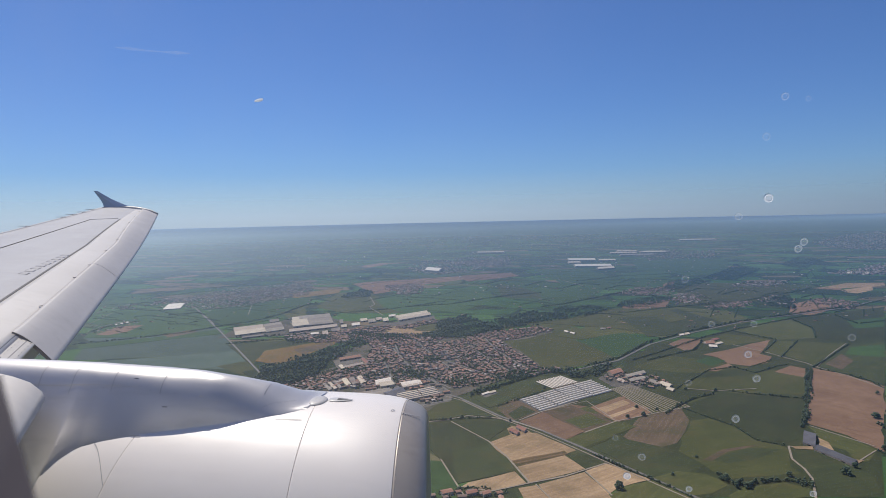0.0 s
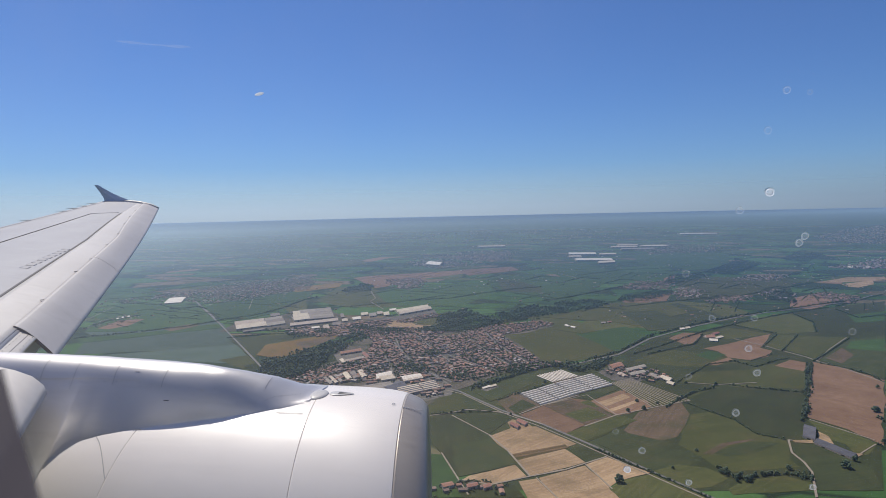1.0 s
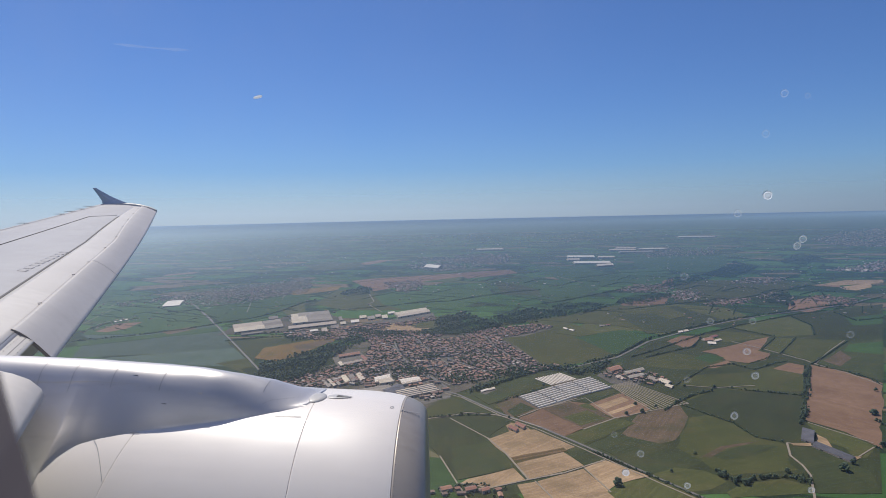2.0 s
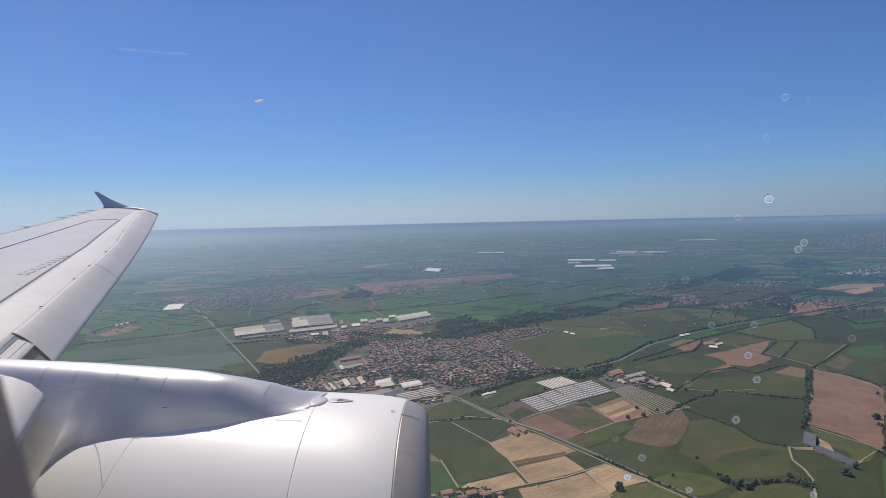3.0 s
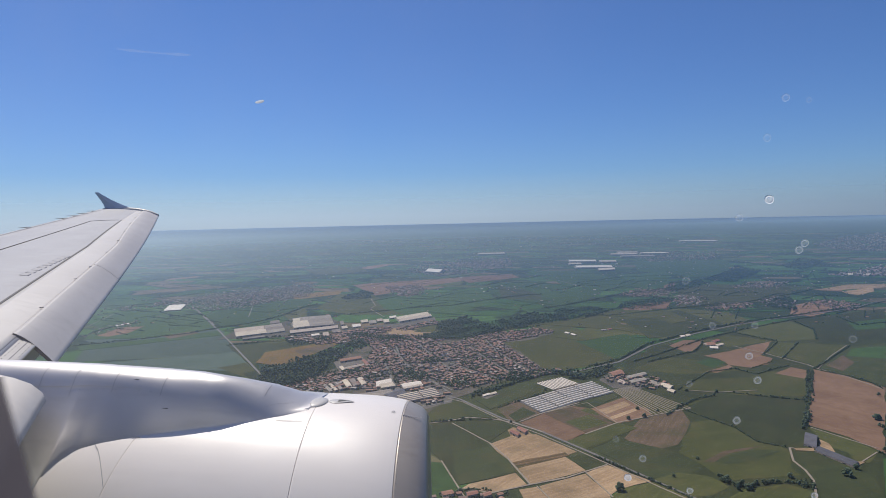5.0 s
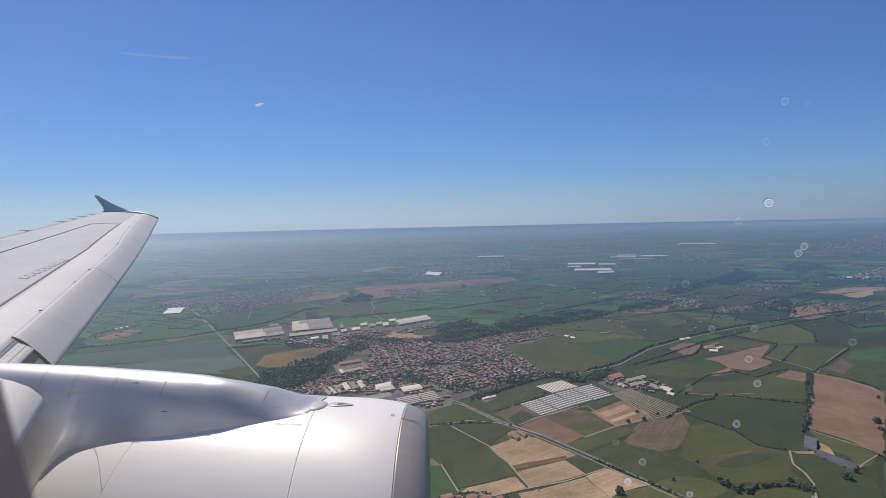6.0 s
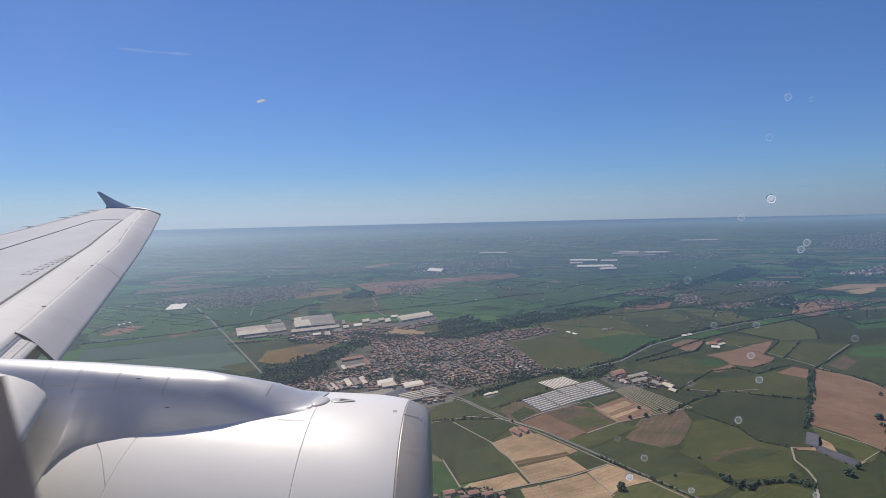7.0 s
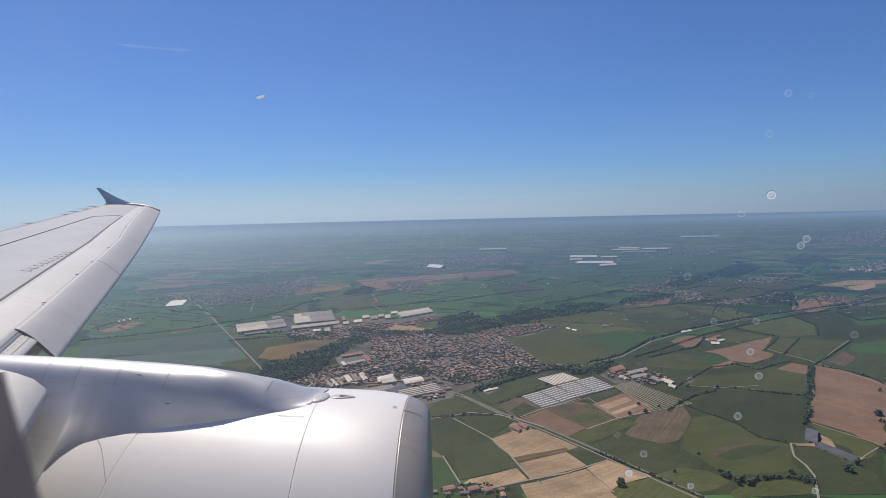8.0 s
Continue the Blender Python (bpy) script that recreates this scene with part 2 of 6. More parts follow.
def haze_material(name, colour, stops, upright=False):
    """A sheet painted as summer haze: a thin scattering veil, denser with distance over the plain, or thinning out with
    height.
    """
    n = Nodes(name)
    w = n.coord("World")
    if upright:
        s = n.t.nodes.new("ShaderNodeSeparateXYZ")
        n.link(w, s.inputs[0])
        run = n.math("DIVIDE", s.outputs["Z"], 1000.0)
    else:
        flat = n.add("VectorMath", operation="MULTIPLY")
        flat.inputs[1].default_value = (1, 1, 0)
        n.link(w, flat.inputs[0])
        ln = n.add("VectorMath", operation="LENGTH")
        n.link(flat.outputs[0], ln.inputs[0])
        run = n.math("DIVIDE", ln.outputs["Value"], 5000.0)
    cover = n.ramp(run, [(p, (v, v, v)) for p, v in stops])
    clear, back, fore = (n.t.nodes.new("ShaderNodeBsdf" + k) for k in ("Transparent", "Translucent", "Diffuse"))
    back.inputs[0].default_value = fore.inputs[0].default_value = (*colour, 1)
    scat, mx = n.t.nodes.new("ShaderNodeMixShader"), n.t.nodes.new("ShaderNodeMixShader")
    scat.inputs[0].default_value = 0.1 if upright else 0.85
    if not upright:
        # haze is painted by distance: the sheet's colour pales towards the rim
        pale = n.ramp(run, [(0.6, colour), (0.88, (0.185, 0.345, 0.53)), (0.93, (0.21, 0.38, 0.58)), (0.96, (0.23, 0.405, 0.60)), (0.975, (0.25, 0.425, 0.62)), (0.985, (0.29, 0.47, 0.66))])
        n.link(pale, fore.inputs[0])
        # rough gloss stands in for haze brightening towards the sun
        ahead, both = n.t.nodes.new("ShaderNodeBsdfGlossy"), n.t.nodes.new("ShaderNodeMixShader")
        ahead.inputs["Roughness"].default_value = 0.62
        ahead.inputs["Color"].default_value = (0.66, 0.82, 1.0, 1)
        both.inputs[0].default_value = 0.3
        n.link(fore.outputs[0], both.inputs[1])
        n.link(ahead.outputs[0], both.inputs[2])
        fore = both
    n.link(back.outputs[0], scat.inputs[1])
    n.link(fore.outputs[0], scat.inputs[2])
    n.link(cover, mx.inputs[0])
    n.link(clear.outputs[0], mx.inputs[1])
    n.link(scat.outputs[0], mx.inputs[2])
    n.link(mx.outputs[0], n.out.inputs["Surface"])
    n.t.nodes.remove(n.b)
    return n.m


# ================= mesh helpers =================
def mesh_ob(name, verts, faces, material, parent=None, label="", smooth=False, uvs=None):
    me = bpy.data.meshes.new(name)
    me.from_pydata([tuple(v) for v in verts], [], [tuple(f) for f in faces])
    me.update()
    if smooth:
        me.polygons.foreach_set("use_smooth", [True] * len(me.polygons))
    if material:
        me.materials.append(material)
    ob = new(name, me)
    if parent is not None:
        ob.parent = parent
    return tagged(ob, label=label)


def part(name, bm, material, parent=None, label="", smooth=False):
    """Links a bmesh as one mesh object under a thing or a part."""
    me = bpy.data.meshes.new(name)
    bmesh.ops.recalc_face_normals(bm, faces=bm.faces)
    for f in bm.faces:
        f.smooth = smooth
    bm.to_mesh(me)
    bm.free()
    me.materials.append(material)
    ob = new(name, me)
    if parent is not None:
        ob.parent = parent
    return tagged(ob, label=label)


def empty(name, m=None):
    ob = new(name)
    if m is not None:
        ob.matrix_world = m
    return ob


RISE, RIM, RIM_Z = 3500.0, 4950.0, 265.0


def terrain(x, y):
    r = math.hypot(x, y)
    return 0.0 if r < RISE else RIM_Z * ((min(r, RIM) - RISE) / (RIM - RISE)) ** 1.5


# ================= the plain and the haze =================
def build_ground():
    radii = [0, 200, 400, 700, 1000, 1500, 2000, 2500, 3000, 3300] + [RISE + (RIM - RISE) * i / 44 for i in range(45)]
    segs = 180
    verts, faces, plan = [], [], []
    for r in radii:
        for k in range(segs):
            a = 2 * math.pi * k / segs
            x, y = r * math.cos(a), r * math.sin(a)
            z = terrain(x, y)
            rho = ALT / (ALT - z) / 1000.0
            verts.append((x, y, z))
            plan.append((x * rho, y * rho))
    for i in range(len(radii) - 1):
        for k in range(segs):
            q = (k + 1) % segs
            faces.append((i * segs + k, (i + 1) * segs + k, (i + 1) * segs + q, i * segs + q))
    ob = mesh_ob("ground", verts, faces, M["ground"], smooth=True)
    uv = ob.data.uv_layers.new(name="plain")
    uv.data.foreach_set("uv", [c for l in ob.data.loops for c in plan[l.vertex_index]])
    tagged(ob, "wide green farmland plain of many small fields", "ground", kind="structure")


build_ground()


def build_haze():
    """Sheets painted as haze over the plain, thickening towards the horizon."""
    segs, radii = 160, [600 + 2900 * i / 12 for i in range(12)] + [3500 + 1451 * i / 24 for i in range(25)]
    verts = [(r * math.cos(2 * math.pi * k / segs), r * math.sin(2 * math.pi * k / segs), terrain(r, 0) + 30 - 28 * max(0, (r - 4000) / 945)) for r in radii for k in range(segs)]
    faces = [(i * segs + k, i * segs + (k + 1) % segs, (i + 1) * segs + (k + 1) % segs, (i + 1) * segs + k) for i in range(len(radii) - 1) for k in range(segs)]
    veil = haze_material("painted_summer_haze", (0.075, 0.27, 0.56), [(0.14, 0.015), (0.3, 0.07), (0.45, 0.15), (0.62, 0.235), (0.76, 0.30), (0.86, 0.37), (0.92, 0.44), (0.95, 0.52), (0.97, 0.62), (0.985, 0.74)])
    tagged(mesh_ob("haze_layer", verts, faces, veil, smooth=True), "thin blue sheet painted as summer haze over the distant plain", "haze", kind="structure")
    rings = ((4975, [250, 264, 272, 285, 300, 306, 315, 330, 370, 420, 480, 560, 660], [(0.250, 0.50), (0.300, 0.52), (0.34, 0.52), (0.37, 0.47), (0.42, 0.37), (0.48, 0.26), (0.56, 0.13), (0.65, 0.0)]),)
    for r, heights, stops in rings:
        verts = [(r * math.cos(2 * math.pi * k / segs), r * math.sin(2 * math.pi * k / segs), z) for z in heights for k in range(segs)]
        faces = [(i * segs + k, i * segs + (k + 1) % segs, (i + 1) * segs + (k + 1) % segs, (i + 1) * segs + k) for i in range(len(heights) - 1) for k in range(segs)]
        veil = haze_material("painted_horizon_haze", (0.70, 0.84, 1.0), stops, True)
        tagged(mesh_ob("haze_layer", verts, faces, veil, smooth=True), "pale upright sheet painted as haze over the horizon", "haze", kind="structure")


build_haze()

# ================= fields, roads =================
LAYER = [0]
rng = np.random.default_rng(5)


def lift():
    LAYER[0] += 1
    return 0.05 + 0.004 * LAYER[0]


WORDS = {"emerald": "smooth deep green young wheat field", "green": "bright green grass field with tramlines", "dark": "dark green crop field with bare patches",
         "olive": "olive green meadow with mown stripes", "soil": "bare red-brown ploughed field", "tan": "dry pale tan field of bare soil",
         "ochre": "ochre stubble field with green strips", "strip": "narrow plots striped green and brown", "bare": "thin crop over patchy brown soil", "pale": "grey-green crop field with pale haze painted into its colour", "shaded_wood_floor": "ground under dense trees with their shade painted dark",
         "yard": "pale gravel yard around buildings", "town": "mixed grey and green ground between houses"}


def field(kind, *pts):
    """A field as a low slab over the plain; its own x runs along its first side."""
    z = lift()
    o, p = Vector(pts[0]), Vector(pts[1])
    ring_pts = []
    for (ax, ay), (bx, by) in zip(pts, pts[1:] + pts[:1]):
        d = math.hypot(bx - ax, by - ay)
        k = max(1, min(12, int(d / 22)))
        for i in range(k):
            j = 0.0 if i == 0 else min(1.3, d * 0.012)
            ring_pts.append((ax + (bx - ax) * i / k + rng.normal(0, j), ay + (by - ay) * i / k + rng.normal(0, j)))
    turn = math.atan2(p.y - o.y, p.x - o.x)
    m = Matrix.Translation((o.x, o.y, 0)) @ Matrix.Rotation(turn, 4, "Z")
    inv = m.inverted()
    bm = bmesh.new()
    vs = [bm.verts.new(inv @ Vector((x, y, terrain(x, y) + z))) for x, y in ring_pts]
    f = bm.faces.new(vs)
    f.normal_update()
    if f.normal.z < 0:
        f.normal_flip()
    rim = bmesh.ops.inset_region(bm, faces=[f], thickness=rng.uniform(0.7, 1.6), use_even_offset=True)
    for q in rim["faces"]:
        q.material_index = 1
    top = bm.faces[:]
    for q in top:
        q.normal_update()
    side = bmesh.ops.extrude_face_region(bm, geom=top)
    low = [v for v in side["geom"] if isinstance(v, bmesh.types.BMVert)]
    for v in bm.verts:
        if v not in low:
            v.co.z -= 1.5 + z
    bmesh.ops.triangulate(bm, faces=bm.faces[:])
    ob = part("field", bm, CROP[kind])
    ob.data.materials.append(M["verge"] if rng.uniform() < 0.3 else M["ditch"])
    ob.matrix_world = m
    return tagged(ob, WORDS[kind], "field", kind="structure")


def ribbon(name, pts, width, material, label, category, rise=0.0, thick=0.25):
    """A road or ditch: a raised strip of constant width along a line."""
    z = lift() + rise
    n = len(pts)
    P = [Vector(p) for p in pts]
    L, Rr = [], []
    for i in range(n):
        d = (P[min(i + 1, n - 1)] - P[max(i - 1, 0)]).normalized()
        s = Vector((-d.y, d.x)) * width / 2
        L.append(P[i] + s)
        Rr.append(P[i] - s)
    verts, faces = [], []
    for a, b in zip(L, Rr):
        za, zb = terrain(a.x, a.y) + z, terrain(b.x, b.y) + z
        verts += [(a.x, a.y, za), (b.x, b.y, zb), (b.x, b.y, zb - thick - z), (a.x, a.y, za - thick - z)]
    for i in range(n - 1):
        k = 4 * i
        for a, b in ((0, 1), (1, 2), (2, 3), (3, 0)):
            faces.append((k + a, k + 4 + a, k + 4 + b, k + b))
    faces += [(0, 1, 2, 3), (4 * n - 1, 4 * n - 2, 4 * n - 3, 4 * n - 4)]
    ob = mesh_ob(name, verts, faces, material)
    return tagged(ob, label, category, kind="structure")


STREETS = []


def road(width, *pts):
    STREETS.extend(zip(pts, pts[1:]))
    return ribbon("road", pts, width, M["asphalt"], "pale grey asphalt country road", "road", 0.1)


def farm_track(width, *pts):
    return ribbon("farm_track", pts, width, M["track"], "pale gravel farm track between fields", "track", 0.1)


# ================= trees =================
T = (1 + 5 ** 0.5) / 2
ICO_V = np.array([(-1, T, 0), (1, T, 0), (-1, -T, 0), (1, -T, 0), (0, -1, T), (0, 1, T), (0, -1, -T), (0, 1, -T), (T, 0, -1), (T, 0, 1), (-T, 0, -1), (-T, 0, 1)]) / (1 + T * T) ** 0.5
ICO_F = [(0, 11, 5), (0, 5, 1), (0, 1, 7), (0, 7, 10), (0, 10, 11), (1, 5, 9), (5, 11, 4), (11, 10, 2), (10, 7, 6), (7, 1, 8),
         (3, 9, 4), (3, 4, 2), (3, 2, 6), (3, 6, 8), (3, 8, 9), (4, 9, 5), (2, 4, 11), (6, 2, 10), (8, 6, 7), (9, 8, 1)]
ICO_F = np.array(ICO_F)


def clumps(centres, radii):
    """Ragged leaf clumps at the given places: arrays of vertices and faces."""
    n = len(centres)
    v = ICO_V[None] * (radii[:, None, None] * rng.uniform(0.6, 1.3, (n, 12, 1))) * np.array([1, 1, 0.85])
    v = v + np.asarray(centres)[:, None, :]
    f = ICO_F[None] + (np.arange(n) * 12)[:, None, None]
    return v.reshape(-1, 3), f.reshape(-1, 3)


def crown_points(x, y, z, h, w, count):
    """Places and sizes of the leaf clumps of one crown."""
    a = rng.uniform(0, 2 * np.pi, count)
    t = rng.uniform(0, 1, count)
    rad = w * 0.42 * np.sqrt(rng.uniform(0.05, 1, count)) * (1.05 - 0.65 * t)
    c = np.stack([x + rad * np.cos(a), y + rad * np.sin(a), z + h * (0.3 + 0.6 * t)], 1)
    return c, rng.uniform(0.16, 0.30, count) * w


def wood(label, trees, category="wood", name="trees"):
    """Many trees that nobody could count, as one object: leaf clumps with gaps on short trunks."""
    C, Rr = [], []
    for x, y, h, w in trees:
        d = math.hypot(x, y)
        c, r = crown_points(x, y, terrain(x, y), h, w, 9 if d < 1500 else 6 if d < 2500 else 4)
        C.append(c)
        Rr.append(r)
    if not C:
        return None
    v, f = clumps(np.concatenate(C), np.concatenate(Rr))
    tv, tf = [], []
    k = len(v)
    for x, y, h, w in trees:
        z = terrain(x, y)
        b = 0.05 * w
        tv += [(x - b, y - b, z - 0.5), (x + b, y - b, z - 0.5), (x, y + b, z - 0.5), (x, y, z + h * 0.5)]
        tf += [(k, k + 1, k + 3), (k + 1, k + 2, k + 3), (k + 2, k, k + 3)]
        k += 4
    v = np.concatenate([v, np.array(tv)])
    f = np.concatenate([f, np.array(tf)])
    me = bpy.data.meshes.new(name)
    me.vertices.add(len(v))
    me.vertices.foreach_set("co", v.astype(np.float32).ravel())
    me.loops.add(len(f) * 3)
    me.loops.foreach_set("vertex_index", f.astype(np.int32).ravel())
    me.polygons.add(len(f))
    me.polygons.foreach_set("loop_start", np.arange(0, len(f) * 3, 3, dtype=np.int32))
    me.polygons.foreach_set("use_smooth", np.ones(len(f), dtype=bool))
    me.update()
    me.validate()
    me.materials.append(M["leaf"])
    ob = new(name, me)
    return tagged(ob, label, category, kind="stuff")


def inside(x, y, poly):
    hit = False
    for (ax, ay), (bx, by) in zip(poly, poly[1:] + poly[:1]):
        if (ay > y) != (by > y) and x < (bx - ax) * (y - ay) / (by - ay) + ax:
            hit = not hit
    return hit


def hedge(step, size, *pts):
    """A row of bushes and small trees along a line, with gaps and uneven heights."""
    out = []
    for (ax, ay), (bx, by) in zip(pts, pts[1:]):
        d = math.hypot(bx - ax, by - ay)
        for i in range(max(1, int(d / step))):
            if rng.uniform() < 0.12:
                continue
            t = (i + rng.uniform(0, 1)) / max(1, int(d / step))
            s = size * rng.uniform(0.55, 1.35)
            out.append((ax + (bx - ax) * t + rng.normal(0, size * 0.2), ay + (by - ay) * t + rng.normal(0, size * 0.2), s, s * rng.uniform(0.8, 1.2)))
        low = max(1, int(d / (0.42 * size)))
        for i in range(low):
            if math.sin(0.031 * (ax + ay) + 9.0 * i / low) < -0.86:
                continue
            t, s = (i + rng.uniform(0, 1)) / low, size * rng.uniform(0.3, 0.62)
            out.append((ax + (bx - ax) * t + rng.normal(0, 0.3), ay + (by - ay) * t + rng.normal(0, 0.3), s, s * rng.uniform(1.0, 1.5)))
    return wood("ragged green hedgerow of bushes and trees between fields", out, "hedgerow", "hedgerow")


def grove(step, size, *poly):
    """A dense wood inside an outline."""
    poly = list(poly)
    xs, ys = [p[0] for p in poly], [p[1] for p in poly]
    out = []
    for x in np.arange(min(xs), max(xs), step):
        for y in np.arange(min(ys), max(ys), step):
            px, py = x + rng.uniform(-0.5, 0.5) * step, y + rng.uniform(-0.5, 0.5) * step
            drift = math.sin(px * 0.061 + 1.3 * math.sin(py * 0.037)) + math.sin(py * 0.053 + 1.7 * math.sin(px * 0.041))
            if inside(px, py, poly) and rng.uniform() < 0.82 + 0.14 * drift:
                s = size * (0.92 + 0.16 * drift) * rng.uniform(0.55, 1.3)
                out.append((px, py, s, s * rng.uniform(0.75, 1.1)))
    return wood("dense dark green wood of broadleaf trees", out, "wood", "grove")


def make_tree(h, w, seed):
    """A single tree: tapered trunk with limbs, and a crown of leaf clumps."""
    rnd = random.Random(seed)
    bm = bmesh.new()
    bmesh.ops.create_cone(bm, cap_ends=True, segments=7, radius1=0.045 * h, radius2=0.015 * h, depth=h * 0.6, matrix=Matrix.Translation((0, 0, h * 0.3)))
    for i in range(5):
        m = Matrix.Rotation(i * 1.26 + rnd.random(), 4, "Z") @ Matrix.Translation((0, 0, h * (0.32 + 0.05 * i))) @ Matrix.Rotation(radians(52), 4, "Y")
        bmesh.ops.create_cone(bm, cap_ends=False, segments=5, radius1=0.018 * h, radius2=0.006 * h, depth=w * 0.45, matrix=m @ Matrix.Translation((0, 0, w * 0.2)))
    tree = empty("tree")
    part("trunk", bm, M["trunk"], tree, "grey-brown trunk with limbs")
    c, r = crown_points(0, 0, 0, h, w, 46)
    v, f = clumps(c, r * 0.62)
    mesh_ob("crown", v, f, M["leaf"], tree)
    return tagged(tree, "broadleaf tree with a dense dark green crown", "tree", "field trees")


# ================= buildings =================
def box_faces(k):
    return [(k, k + 1, k + 5, k + 4), (k + 1, k + 2, k + 6, k + 5), (k + 2, k + 3, k + 7, k + 6), (k + 3, k, k + 4, k + 7), (k + 3, k + 2, k + 1, k), (k + 4, k + 5, k + 6, k + 7)]


def gable(l, w, h, pitch, over=0.5):
    """Walls with gable ends and a roof of two thick slopes, about the origin."""
    x, y, p = l / 2, w / 2, w / 2 * pitch
    wall = ([(-x, -y, -1), (x, -y, -1), (x, y, -1), (-x, y, -1), (-x, -y, h), (x, -y, h), (x, y, h), (-x, y, h), (-x, 0, h + p), (x, 0, h + p)],
            [(0, 1, 5, 4), (1, 2, 6, 9, 5), (2, 3, 7, 6), (3, 0, 4, 8, 7), (4, 5, 9, 8), (6, 7, 8, 9)])
    X, Y, e, t = x + over, y + over, h - over * pitch, 0.25
    rv = [(-X, -Y, e), (X, -Y, e), (X, 0, h + p), (-X, 0, h + p), (X, Y, e), (-X, Y, e)]
    rv = [(a, b, c + 0.03) for a, b, c in rv] + [(a, b, c + 0.03 + t) for a, b, c in rv]
    roof = (rv, [(6, 7, 8, 9), (9, 8, 10, 11), (0, 3, 2, 1), (3, 5, 4, 2), (0, 1, 7, 6), (4, 5, 11, 10), (1, 2, 8, 7), (2, 4, 10, 8), (3, 0, 6, 9), (5, 3, 9, 11)])
    return wall, roof


def make_house(l, w, h, pitch, roof_material, label, chimney=True):
    house = empty("house")
    (wv, wf), (rv, rf) = gable(l, w, h, pitch)
    mesh_ob("wall", wv, wf, M["wall"], house)
    roof = mesh_ob("roof", rv, rf, roof_material, house)
    if chimney:
        z = h + w / 2 * pitch
        c = [(sx * 0.35 + l * 0.2, sy * 0.35 + 0.6, zz) for zz in (h, z + 0.9) for sx, sy in ((-1, -1), (1, -1), (1, 1), (-1, 1))]
        mesh_ob("chimney", c, box_faces(0), M["wall"], roof)
    return tagged(house, label, "house", "houses of the town")


DIMS = ((6.6, 4.7, 2.4, 0.36), (5.6, 4.7, 2.9, 0.34), (9.4, 4.8, 2.7, 0.36), (6.2, 5.4, 3.0, 0.30), (11.5, 5.6, 3.8, 0.28))
HOUSES = [make_house(*DIMS[0], M["roof"], "low house with cream walls and a terracotta tiled roof"),
          make_house(*DIMS[1], M["roof"], "two-storey villa with a terracotta tiled roof"),
          make_house(*DIMS[2], M["roof"], "long terrace house with a terracotta tiled roof"),
          make_house(*DIMS[3], M["roof_grey"], "house with pale walls and a grey tiled roof"),
          make_house(*DIMS[4], M["roof"], "apartment house with a broad brown tiled roof")]
COUNT = {"thing": 0, "used": set()}
FAR_W, FAR_R = ([], []), ([], [])
GARDEN = []


def put_house(k, x, y, turn, near):
    z = terrain(x, y)
    if near and COUNT["thing"] < 300:
        COUNT["thing"] += 1
        m = Matrix.Translation((x, y, z)) @ Matrix.Rotation(turn, 4, "Z")
        if k not in COUNT["used"]:
            COUNT["used"].add(k)
            HOUSES[k].matrix_world = m
            return
        copy_thing(HOUSES[k], m)
        return
    l, w, h, p = DIMS[k]
    ca, sa = math.cos(turn), math.sin(turn)
    for (vs, fs), (V, Fc) in zip(gable(l, w, h, p), (FAR_W, FAR_R)):
        n = len(V)
        V += [(x + a * ca - b * sa, y + a * sa + b * ca, z + c) for a, b, c in vs]
        Fc += [tuple(n + i for i in f) for f in fs]


def on_street(x, y, room=4.6):
    """Whether a place lies on one of the roads."""
    for (ax, ay), (bx, by) in STREETS:
        dx, dy = bx - ax, by - ay
        t = max(0.0, min(1.0, ((x - ax) * dx + (y - ay) * dy) / (dx * dx + dy * dy)))
        if math.hypot(x - ax - t * dx, y - ay - t * dy) < room:
            return True
    return False


def houses(turn, along, across, near, kinds, *poly):
    """Houses in rows with streets between them, inside an outline, with garden trees among them."""
    poly = list(poly)
    cx, cy = sum(p[0] for p in poly) / len(poly), sum(p[1] for p in poly) / len(poly)
    ca, sa = math.cos(radians(turn)), math.sin(radians(turn))
    big = max(math.hypot(p[0] - cx, p[1] - cy) for p in poly)
    row = 0
    v = -big
    while v < big:
        u = -big
        while u < big:
            x, y = cx + u * ca - v * sa, cy + u * sa + v * ca
            x, y = x + rng.uniform(-3.2, 3.2), y + rng.uniform(-3.2, 3.2)
            if inside(x, y, poly) and not on_street(x, y):
                if rng.uniform() < 0.84:
                    put_house(kinds[int(rng.integers(len(kinds)))], x, y, radians(turn) + (1.571 if rng.uniform() < 0.3 else 0) + rng.normal(0, 0.16), near)
                for _ in range(int(rng.integers(1, 6))):
                    s = rng.uniform(1.8, 4.8)
                    GARDEN.append((x + rng.uniform(-1, 1) * along * 0.6, y + rng.uniform(-1, 1) * across * 0.55, s, s * 0.9))
            u += along * rng.uniform(0.85, 1.2)
        row += 1
        v += across * (1.45 if row % 2 else 0.95)


